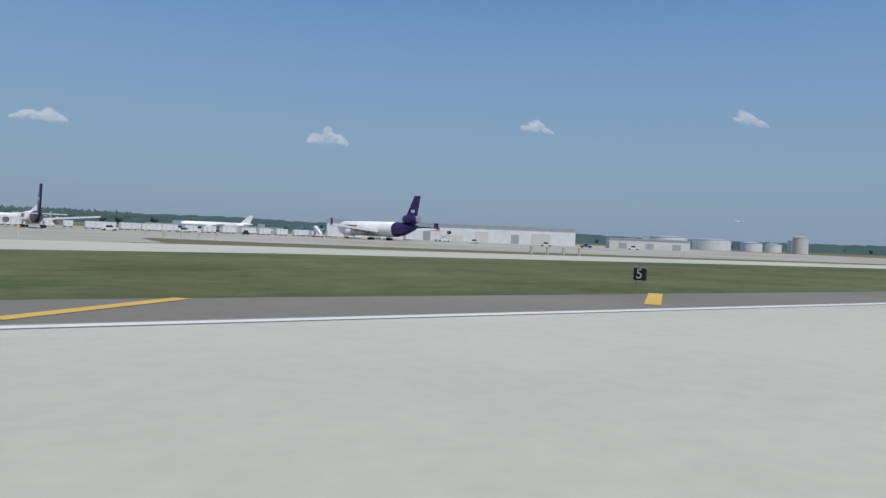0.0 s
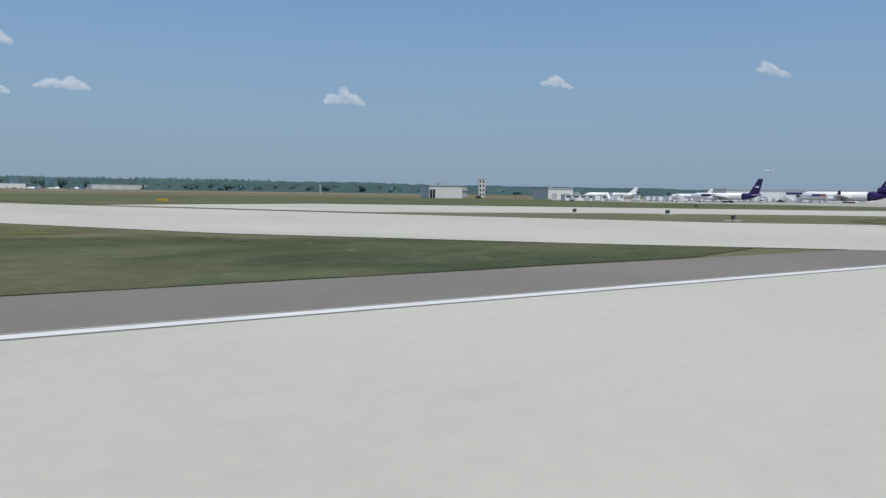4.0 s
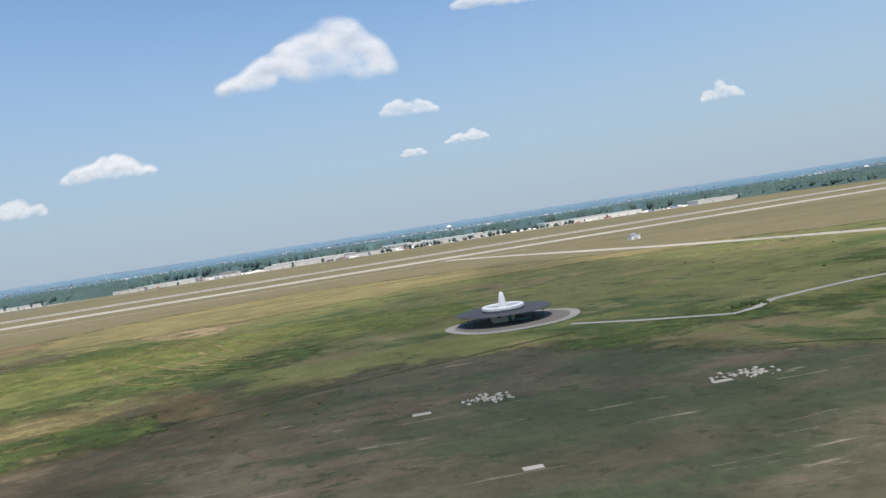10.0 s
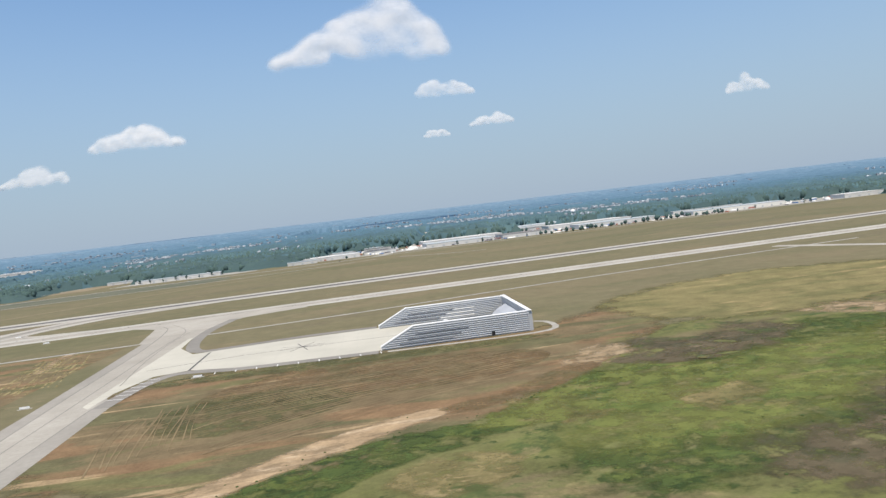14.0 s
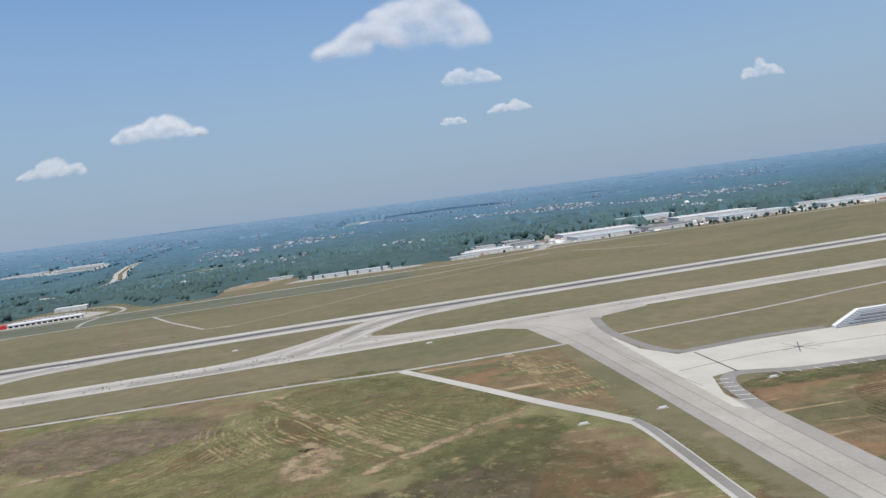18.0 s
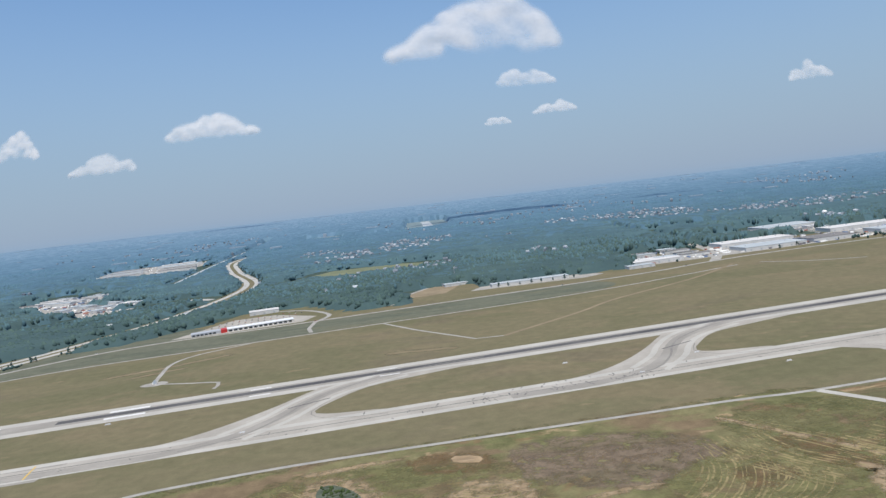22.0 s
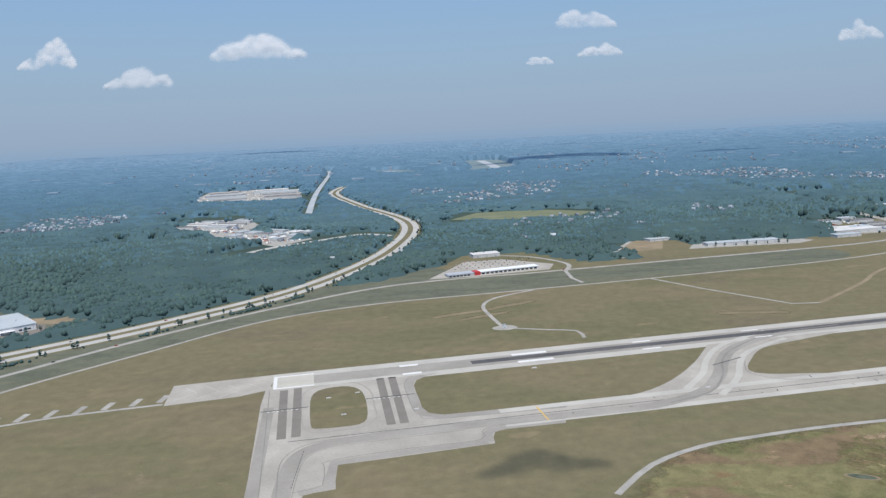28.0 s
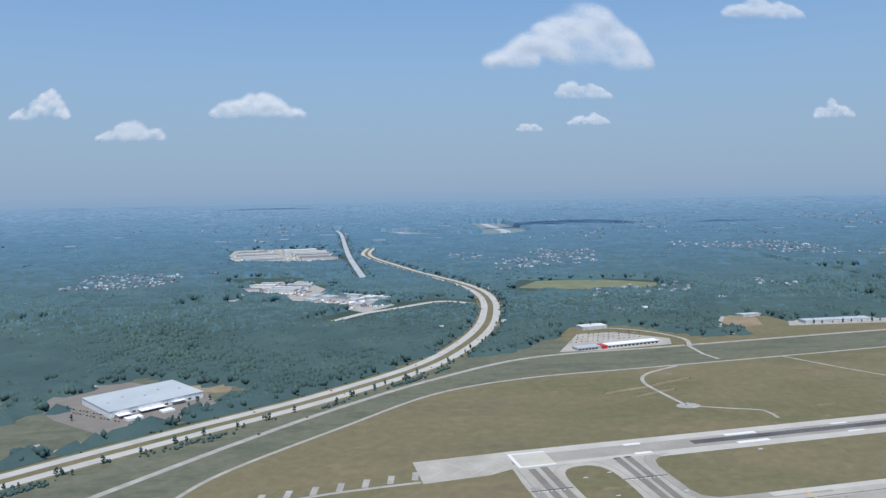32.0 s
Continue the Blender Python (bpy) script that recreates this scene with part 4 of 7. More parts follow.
for along, across, length, w in ((283, 14, 44, 7), (283, -14, 44, 7), (146, 15, 22, 6), (146, -15, 22, 6), (440, 15, 24, 4), (440, -15, 24, 4), (590, 15, 24, 3), (590, -15, 24, 3)):
    strip("touchdown_bar", [onb(along, across), onb(along + length, across)], w, WHITE, 0.12, "white touchdown bar on the runway", "marking", smooth=False)
flat("blast_pad", "pale concrete pad before the runway threshold", "pavement", [(-2610, 827), (-2497, 842), (-2498, 790), (-2529, 775), (-2604, 763)], OLD_CONCRETE, 0.045, False)
TAXI = [(-2460, 644), (-2260, 662), (-1760, 706), (-1153, 760), (-780, 794), (300, 890)]
strip("far_taxiway", TAXI, 44, OLD_CONCRETE, 0.052, "worn pale parallel taxiway", "taxiway", smooth=False)
strip("taxiway_shoulder", [(x, y - 17) for x, y in TAXI[1:]], 10, BAND, 0.06, "pale edge of the parallel taxiway", "taxiway", smooth=False)
strip("taxiway_shoulder", [(x, y + 17) for x, y in TAXI[1:]], 10, BAND, 0.06, "pale edge of the parallel taxiway", "taxiway", smooth=False)
strip("taxi_centre_line", TAXI, 1.2, RUBBER, 0.07, "dark wheel line along the taxiway", "marking", smooth=False)
flat("holding_bay", "wide concrete holding bay at the runway's end", "taxiway", [(-2502, 800), (-2499.9, 744), (-2480.7, 543), (-2470, 470), (-2440, 470), (-2436, 540), (-2411, 545), (-2414, 587.6), (-2380, 591.7), (-2348, 596), (-2275.4, 606), (-2275, 619), (-2271.7, 630), (-2263.6, 634.7), (-2204, 639), (-2192, 689), (-2311, 680), (-2328.8, 687), (-2334.4, 702.5), (-2337, 733), (-2339.3, 771), (-2335.6, 788), (-2324, 799), (-2300, 812)], OLD_CONCRETE, 0.054, False)
strip("bay_edge_band", [(-2490, 735), (-2476, 545), (-2468, 470)], 11, WORN_MID, 0.058, "grey shoulder along the holding bay", "shoulder", smooth=False)
strip("bay_edge_band", [(-2204, 643.5), (-2261, 640), (-2274, 635), (-2279.5, 628), (-2281, 611)], 10, WORN_MID, 0.058, "grey shoulder along the holding bay", "shoulder", smooth=False)
strip("bay_edge_band", [(-2281, 611), (-2348, 603), (-2415, 592), (-2417, 550), (-2440, 543)], 11, WORN_MID, 0.0585, "grey shoulder along the holding bay", "shoulder", smooth=False)
strip("bay_edge_band", [(-2328, 803), (-2342, 790), (-2345, 769), (-2341, 730), (-2339, 703), (-2332, 685), (-2315, 676), (-2193, 682)], 10, WORN_MID, 0.059, "grey shoulder round the grass", "shoulder", smooth=False)
flat("island_rim", "grey shoulder round the grass island", "shoulder", [(-2457.5, 731), (-2459.4, 763), (-2454, 782.6), (-2434.8, 795.8), (-2408, 797), (-2393, 782), (-2384, 755), (-2381, 716), (-2378, 690), (-2383, 674), (-2396, 664), (-2415.6, 661), (-2433, 658), (-2446, 667), (-2452, 684.5)], WORN_MID, 0.062)
flat("island_inner_rim", "pale joint inside the island's shoulder", "shoulder", [(-2456, 731), (-2457.8, 762), (-2452.8, 781), (-2434, 794), (-2409, 795.2), (-2394.6, 781), (-2385.7, 755), (-2382.7, 716), (-2380, 690), (-2384.8, 675.4), (-2396.6, 665.5), (-2416, 662.8), (-2432, 660), (-2444.8, 668.4), (-2450.6, 685)], OLD_CONCRETE, 0.066)
flat("grass_island", "oval green grass island between taxiways", "grass", [(-2447.5, 725), (-2449, 757), (-2443.5, 776), (-2428, 784), (-2410.7, 783.6), (-2398.7, 771), (-2392.5, 749), (-2389, 714), (-2389, 685), (-2396, 673), (-2411, 670), (-2436, 669.6), (-2442.5, 679)], GRASS, 0.075)
# the curving lane that aircraft follow, and its dark seams
strip("curved_lane", [(-2451, 470), (-2453, 540), (-2452, 583), (-2449, 606), (-2440, 622), (-2424, 632), (-2400, 638), (-2320, 647), (-2200, 657)], 15, WORN_MID, 0.07, "darker lane curving through the holding bay", "taxiway")
for pts, w in (([(-2455.7, 470), (-2456.5, 538), (-2460.8, 584), (-2459.6, 609), (-2451, 626), (-2436, 638), (-2407, 644), (-2320, 655), (-2199, 661)], 0.9), ([(-2444, 500), (-2444, 571), (-2440, 605), (-2425, 622), (-2395, 629), (-2300, 640)], 0.7), ([(-2497, 787), (-2484, 671), (-2470, 541)], 0.9), ([(-2202, 649), (-2259, 646), (-2277, 641), (-2283, 633), (-2287, 616), (-2348, 610), (-2418, 598), (-2423, 587), (-2422, 553), (-2444, 545)], 0.9), ([(-2333, 809), (-2346, 794), (-2350, 769), (-2346, 727), (-2344, 704), (-2337, 683), (-2319, 672), (-2195, 676)], 0.9), ([(-2452, 640), (-2436, 645), (-2400, 652), (-2330, 661)], 0.6)):
    strip("bay_seam", pts, w, DARK_MID, 0.078, "dark sealed seam in the pavement", "seam")
for k in range(13):
    strip("lane_dash", [(-2446.5 + 0.25 * k, 552 + 5.5 * k), (-2446.4 + 0.25 * k, 555 + 5.5 * k)], 0.7, RUBBER, 0.082, "dark dash along the lane", "marking", smooth=False)
for x0, y0, x1, y1 in ((-2481, 785, -2467, 651), (-2466.4, 788.6, -2453.8, 653.7), (-2376.4, 802, -2365.4, 666), (-2363, 803.7, -2352.7, 667.5)):
    strip("dark_lane", [(x0, y0), (x1, y1)], 8.6, ASPHALT, 0.08, "dark asphalt lane across the link", "marking", smooth=False)
for x0, y0, x1, y1 in ((-2497, 724, -2450, 729), (-2391, 740, -2340, 745)):
    strip("stop_line", [(x0, y0), (x1, y1)], 2.0, RUBBER, 0.09, "dark stop line across the link", "marking", smooth=False)
    for k in range(7):
        u = (k + 1.5) / 10
        strip("stop_dash", [(x0 + (x1 - x0) * u, y0 + (y1 - y0) * u - 3), (x0 + (x1 - x0) * u + 2.2, y0 + (y1 - y0) * u - 2.8)], 1.2, WHITE, 0.092, "short white dash at a stop line", "marking", smooth=False)
strip("stop_line", [(-2218, 648), (-2222.3, 683)], 1.6, YELLOW, 0.09, "yellow stop line across the taxiway", "marking", smooth=False)
for k in range(4):
    strip("blast_chevron", [(-2595 + 24 * k, 818 - 1.0 * k), (-2578 + 24 * k, 798), (-2598 + 24 * k, 778)], 1.2, BAND, 0.062, "faint pale chevron on the blast pad", "marking", smooth=False)
for dx, dy in ((0, 0), (420, 40), (-2600, 0)):
    if dx > -1000:
        pts = [(-2170, 678), (-2110, 700), (-2066, 730), (-2020, 780), (-1982, 832), (-1958, 850), (-1800, 858), (-1853, 838), (-1920, 814), (-1958, 772), (-1975, 742), (-1960, 726), (-1900, 712), (-2000, 680)]
        flat("exit_taxiway", "curving concrete exit from the runway", "taxiway", [(x + dx, y + dy) for x, y in pts], OLD_CONCRETE, 0.058)
        strip("exit_wheel_marks", [(-2092 + dx, 668 + dy), (-2043 + dx, 688 + dy), (-2009 + dx, 732 + dy), (-1988 + dx, 778 + dy), (-1954 + dx, 820 + dy), (-1879 + dx, 868 + dy), (-1780 + dx, 886 + dy)], 2.4, DARK_MID, 0.101, "dark wheel marks round the exit", "marking")
        mid = [(-2110 + dx, 664 + dy), (-2050 + dx, 690 + dy), (-2012 + dx, 734 + dy), (-1988 + dx, 778 + dy), (-1952 + dx, 822 + dy), (-1879 + dx, 864 + dy), (-1800 + dx, 880 + dy)]
        strip("exit_lane", [(-2200 + dx, 657 + dy), (-2150 + dx, 660 + dy)] + mid, 15, WORN_MID, 0.083, "tyre-darkened lane of the runway exit", "taxiway")
        for off in (-19, 17):
            pts = [tuple(Vector(p) + Vector((-(q[1] - p[1]), q[0] - p[0])).normalized() * off) for p, q in zip(mid[1:-1], mid[2:])]
            strip("exit_shoulder", pts, 7, BAND, 0.0795, "pale shoulder of the runway exit", "shoulder")
        strip("exit_fillet_seam", [(-1900 + dx, 700 + dy), (-1950 + dx, 706 + dy), (-1972 + dx, 722 + dy), (-1978 + dx, 742 + dy), (-1964 + dx, 772 + dy)], 1.0, DARK_MID, 0.1, "dark seam round the exit's inner corner", "seam")
        strip("exit_stop_line", [(-2005 + dx, 766 + dy), (-1962 + dx, 786 + dy)], 2.2, RUBBER, 0.103, "dark stop line across the exit", "marking", smooth=False)

# dark sealed cracks across the worn pavement
r = np.random.RandomState(14)
for k in range(90):
    x = r.uniform(-2250, -700) if k < 45 else r.uniform(-1830, -1630)
    y = 661 + (x + 2270) * 0.0885 + r.uniform(-17, 17)
    a = r.uniform(1.0, 2.2)
    long = r.uniform(3, 9)
    strip("sealed_crack", [(x, y), (x + long * math.cos(a), y + long * math.sin(a))], r.uniform(0.6, 1.3), RUBBER, 0.088, "dark sealed crack across the taxiway", "crack", smooth=False)
for k in range(40):
    y = 60 + k * 15
    strip("slab_joint", [(-1366 - (y - 20) * 0.022, y), (-1348 - (y > 500) * 4, y)], 0.3, WORN_MID, 0.0665, "dark joint across the taxiway slabs", "joint", smooth=False)
for k in range(22):
    strip("slab_joint", [(-1338 + k * 10, 447), (-1338 + k * 10, 514)], 0.2, BAND, 0.068, "grey joint across the apron slabs", "joint", smooth=False)

# cross taxiway and test-pen apron
flat("cross_taxiway", "broad concrete cross taxiway", "taxiway", [(-1376, 20), (-1380, 255), (-1383, 408), (-1386, 500), (-1390.5, 610), (-1399, 690), (-1362, 735), (-1336, 697), (-1341, 634), (-1350, 590), (-1349, 400), (-1339.5, 376), (-1338, 240), (-1334, 20)], WORN_MID, 0.05, False)
flat("cross_taxiway_middle", "pale slabs in the middle of the cross taxiway", "taxiway", [(-1366, 20), (-1369.5, 252), (-1375, 407), (-1380.3, 580), (-1392, 685), (-1362, 735), (-1350.5, 685), (-1356, 625), (-1352.5, 570), (-1349.6, 471), (-1348.8, 377), (-1348.6, 243), (-1347, 20)], OLD_CONCRETE, 0.056, False)
for pts, w in (([(-1366, 20), (-1369.5, 252), (-1375, 407), (-1380.3, 580), (-1392, 685), (-1410, 712)], 0.9), ([(-1347, 20), (-1348.6, 243), (-1348.8, 377)], 0.8), ([(-1359, 20), (-1361, 250), (-1363, 400), (-1366, 560), (-1368, 650), (-1395, 712)], 0.7), ([(-1352, 430), (-1360, 500), (-1364, 580), (-1362, 640)], 0.6)):
    strip("taxiway_seam", pts, w, DARK_MID, 0.0675, "dark sealed seam along the taxiway", "seam")
flat("taxiway_flare", "flared concrete where taxiways meet", "taxiway", [(-1440, 722), (-1405, 690), (-1393, 600), (-1350, 600), (-1343, 670), (-1325, 700), (-1270, 722), (-1270, 745), (-1430, 738)], OLD_CONCRETE, 0.0605, False)
flat("pen_apron", "bright concrete apron of the engine test pen", "apron", [(-1353, 598), (-1356, 385), (-1351, 378), (-1349, 410), (-1338, 446), (-1318, 452), (-1300, 440), (-1200, 433), (-1112, 433), (-1112, 514), (-1200, 524), (-1276, 522), (-1331, 514), (-1347, 548), (-1350, 598)], CONCRETE, 0.064, False)
strip("apron_shoulder", [(-1344, 376), (-1339.5, 414), (-1332, 438), (-1322, 445.5), (-1308, 443), (-1290, 436), (-1262, 432.5), (-1205, 429)], 9.5, DARK_MID, 0.07, "grey asphalt rim of the apron", "shoulder")
for k in range(6):
    strip("rim_tick", [(-1338 + 1.2 * k, 392 + 9 * k), (-1347 + 1.2 * k, 394 + 9 * k)], 0.7, WHITE, 0.08, "short white tick on the apron rim", "marking", smooth=False)
for k in range(8):
    a = k * math.pi / 4 + 0.3
    strip("star_marking", [(-1254, 485), (-1254 + 15 * math.cos(a), 485 + 15 * math.sin(a))], 0.7, RUBBER, 0.075, "dark ray of a compass star on the apron", "marking", smooth=False)
strip("apron_shoulder", [(-1335, 697), (-1344, 640), (-1344, 585), (-1337, 540), (-1326, 521), (-1305, 523), (-1253, 530), (-1205, 528)], 9.5, DARK_MID, 0.07, "grey asphalt rim of the apron", "shoulder")
strip("apron_hold_line", [(-1319, 450), (-1319, 512)], 1.4, RUBBER, 0.08, "dark hold line across the apron's mouth", "marking", smooth=False)
for k in range(9):
    strip("rim_tick", [(-1300 + 12 * k, 434.5 - 0.6 * k), (-1299.4 + 12 * k, 428.5 - 0.6 * k)], 0.6, WHITE, 0.08, "short white tick on the apron rim", "marking", smooth=False)
strip("apron_line", [(-1350, 470), (-1270, 483), (-1130, 478)], 0.8, RUBBER, 0.075, "dark guide line on the apron", "marking")
strip("pen_path", [(-1200, 427), (-1130, 424), (-1104, 427), (-1096, 440), (-1098, 460), (-1108, 468)], 4, GRAVEL, 0.05, "pale path round the test pen", "track")
# tracks
strip("perimeter_track", [(-2200, 500), (-2158, 542), (-2108, 567), (-2061, 577), (-1962, 588), (-1789, 592), (-1612, 595), (-1532, 592), (-1393, 601)], 5.5, GRAVEL, 0.04, "narrow pale perimeter track", "track")
strip("perimeter_track", [(-1345, 608), (-1200, 630), (-1072, 660), (-900, 690), (-700, 720)], 5, GRAVEL, 0.04, "narrow pale perimeter track", "track")
strip("service_path", [(-1532, 590), (-1485, 509), (-1450, 447), (-1418, 394), (-1411, 370), (-1409.5, 290), (-1408, 60)], 8.5, BAND, 0.045, "pale service path with a bend", "track")
strip("service_path_middle", [(-1412.5, 390), (-1409.8, 372), (-1408.7, 290), (-1407, 60)], 5, DARK_MID, 0.055, "dark middle of the service path", "track")
strip("fence_track", [(-2960, 600), (-2872, 743), (-2821, 832), (-2692, 968), (-2547, 1107), (-2384, 1172), (-2167, 1201), (-1800, 1250), (-1502, 1300), (-1196, 1400)], 6, GRAVEL, 0.045, "pale gravel track inside the fence", "track")
strip("beacon_path", [(-2117, 1203), (-2190, 1160), (-2216, 1110), (-2213, 1042), (-2205, 979)], 6, GRAVEL, 0.05, "pale gravel path to a light station", "track")
strip("beacon_path", [(-2205, 979), (-2150, 955), (-2113, 940), (-2112, 906)], 5, GRAVEL, 0.05, "pale gravel path to a light station", "track")
flat("beacon_pad", "pale gravel pad", "earth", [(-2219, 985), (-2198, 992), (-2186, 978), (-2200, 966), (-2220, 972)], GRAVEL, 0.055)
strip("gate_path", [(-2023, 1236), (-2031, 1279), (-2026, 1345)], 7, GRAVEL, 0.05, "pale path to the gate", "track", smooth=False)
strip("field_path", [(-1903, 1235), (-1850, 1130), (-1775, 1005), (-1735, 1000)], 5, GRAVEL, 0.05, "thin pale path across the grass", "track", smooth=False)
strip("field_path", [(-1735, 1000), (-1600, 1105), (-1513, 1185), (-1330, 1300), (-1196, 1420)], 7, DIRT, 0.05, "tan path across the grass", "track")
strip("field_path", [(-1150, 1400), (-1080, 1330), (-1000, 1290)], 5, GRAVEL, 0.05, "thin pale path across the grass", "track")
for k in range(7):
    x, y = -2612 - 27 * k, 787 - 5.6 * k
    strip("light_bar_pad", [(x, y - 12), (x + 3, y + 10)], 7, GRAVEL, 0.05, "pale slab under approach lights", "pad", smooth=False)
strip("light_track", [(-2872, 743), (-2828, 754), (-2790, 742), (-2774, 735), (-2702, 754), (-2606, 768)], 5, GRAVEL, 0.045, "pale track along the approach lights", "track")
strip("light_track", [(-2774, 735), (-2781, 684), (-2758, 620), (-2700, 450)], 5, GRAVEL, 0.045, "pale track through the grass", "track")
flat("hut_pad", "pale gravel pad by the track", "earth", [(-2790, 690), (-2774, 700), (-2766, 686), (-2780, 676), (-2795, 680)], GRAVEL, 0.05)

# roads
NROAD = [(-3180, 480), (-2990, 730), (-2909, 828), (-2822, 928), (-2705, 1050), (-2549, 1186), (-2347, 1312), (-2068, 1351), (-1761, 1392), (-1389, 1442), (-1196, 1500), (-988, 1530), (-336, 1560), (400, 1600)]
strip("boundary_road", NROAD, 10, GRAVEL, 0.06, "pale two-lane road along the airfield fence", "road")
HWY = [(-3700, 320), (-3300, 640), (-3062, 846), (-2911, 968), (-2697, 1137), (-2500, 1358), (-2345, 1740), (-2292, 2240), (-2455, 2860), (-2590, 3500), (-2560, 3950)]


def beside(line, off):
    pts = curve_points(line, 40)
    out = []
    for i, q in enumerate(pts):
        d = (pts[min(i + 1, len(pts) - 1)] - pts[max(i - 1, 0)]).normalized()
        out.append(tuple(q + Vector((-d.y, d.x)) * off))
    return out


strip("motorway_median", HWY, 62, GRASS, 0.05, "brown grass median and verges of the motorway", "verge")
strip("motorway", beside(HWY, 16), 17, MOTORWAY, 0.065, "pale carriageway of a motorway curving through woods", "road", smooth=False)
strip("motorway", beside(HWY, -16), 17, MOTORWAY, 0.065, "pale carriageway of a motorway curving through woods", "road", smooth=False)
SIDE_ROADS = [
    [(-2026, 1345), (-2005, 1420), (-2060, 1520), (-2150, 1570)],
    [(-1196, 1500), (-1130, 1640), (-1080, 1900), (-1020, 2400), (-980, 2900)],
    [(-2625, 2582), (-2680, 3600), (-2726, 5200), (-2770, 5800)],
    [(-2722, 1767), (-2644, 1869), (-2564, 1928), (-2430, 2023), (-2346, 1965)],
    [(-3260, 1240), (-3182, 1282), (-3090, 1250)],
    [(-3040, 936), (-2985, 1000), (-2975, 1040)],
    [(-1881, 1440), (-1890, 1480), (-1850, 1560), (-1800, 1640)],
    [(-2334, 5340), (-2188, 4990), (-2014, 4880), (-1783, 4760), (-1590, 5040), (-1541, 5605), (-1520, 6300)],
]
# the farthest roads take the paving with haze painted in
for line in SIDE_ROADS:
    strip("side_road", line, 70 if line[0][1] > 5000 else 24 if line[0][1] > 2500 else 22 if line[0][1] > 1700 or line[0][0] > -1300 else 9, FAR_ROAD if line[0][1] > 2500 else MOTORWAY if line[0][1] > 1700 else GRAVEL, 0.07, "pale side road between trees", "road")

# woods: floor, canopy and near crowns
EDGE = [(-4600, 300), (-3320, 690), (-3062, 880), (-2911, 1000), (-2697, 1170), (-2510, 1390), (-2360, 1745), (-2305, 2240), (-2270, 1900), (-2330, 1640), (-2405, 1450), (-2440, 1345), (-2400, 1352), (-2343, 1395), (-2290, 1454), (-2246, 1480), (-2195, 1580), (-2060, 1590), (-1950, 1430), (-1860, 1430), (-1800, 1640), (-1700, 1650), (-1690, 1540), (-1480, 1560), (-1360, 1560), (-1250, 1760), (-900, 1780), (-336, 1760), (0, 1560), (250, 1150), (500, 850), (900, 620), (2500, 300), (9000, 200)]
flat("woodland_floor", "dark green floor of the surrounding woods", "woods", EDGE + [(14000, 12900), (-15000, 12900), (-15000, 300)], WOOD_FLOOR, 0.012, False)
# clearings: x, y, half width, half depth, turn
CLEAR = [
    (-2870, 2330, 150, 170, 0), (-1200, 1740, 130, 120, 0), (-850, 1950, 170, 110, 0),
    (-3000, 1150, 130, 100, -35), (-3090, 1020, 170, 95, 40), (-3240, 1130, 60, 60, 0), (-2870, 1190, 45, 30, -40), (-3000, 3650, 290, 480, 10), (-2960, 2600, 150, 130, 0), (-2720, 2080, 160, 120, -20),
    (-3060, 2080, 90, 80, 0), (-1930, 2240, 260, 170, -10), (-2180, 2190, 60, 40, 0), (-2150, 1500, 100, 80, 0), (-1800, 1560, 70, 90, 0), (-1580, 1520, 170, 40, 3), (-1050, 1680, 230, 110, 0), (-700, 1760, 150, 100, 0),
    (-350, 1680, 330, 80, 0), (-760, 2050, 110, 130, 0), (-3480, 1900, 80, 50, 0), (-900, 2450, 160, 90, 0), (200, 1900, 300, 60, 0),
]


def nearest_on(line, x, y):
    best = np.full(x.shape, 1e9)
    pts = [np.array(p) for p in curve_points(line, 80)]
    for p, q in zip(pts, pts[1:]):
        d = q - p
        t = np.clip(((x - p[0]) * d[0] + (y - p[1]) * d[1]) / (d @ d), 0, 1)
        best = np.minimum(best, np.hypot(x - p[0] - t * d[0], y - p[1] - t * d[1]))
    return best


def wooded(x, y):
    """Whether trees stand at the places x, y."""
    inside = np.zeros(x.shape, bool)
    poly = EDGE + [(14000, 13500), (-15000, 13500)]
    for (ax, ay), (bx, by) in zip(poly, poly[1:] + poly[:1]):
        if ay != by:
            hit = ((ay > y) != (by > y)) & (x < (bx - ax) * (y - ay) / (by - ay) + ax)
            inside ^= hit
    for cx, cy, w, h, turn in CLEAR:
        c, s = math.cos(radians(turn)), math.sin(radians(turn))
        u, v = ((x - cx) * c + (y - cy) * s) / w, ((y - cy) * c - (x - cx) * s) / h
        inside &= np.maximum(np.abs(u), np.abs(v)) > 1 + 0.15 * np.sin(x * 0.05 + y * 0.07)
    inside &= nearest_on(HWY, x, y) > 42
    for line in SIDE_ROADS:
        inside &= nearest_on(line, x, y) > (34 if line[0] == (-2625, 2582) else 170 if line[0] == (-2334, 5340) else 66 if line[0] == (-2722, 1767) else 20 if line[0] == (-1196, 1500) else 13)
    return inside


def ripple(x, y, size, seed):
    """Smooth random waves between -1 and 1."""
    rng = np.random.RandomState(seed)
    out = np.zeros(x.shape)
    for _ in range(7):
        a, p, k = rng.uniform(0, 6.28), rng.uniform(0, 6.28), rng.uniform(0.7, 1.6)
        out += np.sin((x * math.cos(a) + y * math.sin(a)) / size * k + p)
    return out / 4.0


def rise(x, y):
    """How much taller the woods are drawn away from the motorway, and far off, where they are raised to fit the
    camera's horizon.
    """
    back = np.clip((nearest_on(HWY, x, y) - 260) / 300, 0, 1) * np.clip((y - 1560) / 150, 0, 1)
    return 10.0 * back + 78.0 * np.clip((y - 5200) / 4200, 0, 1) ** 1.25


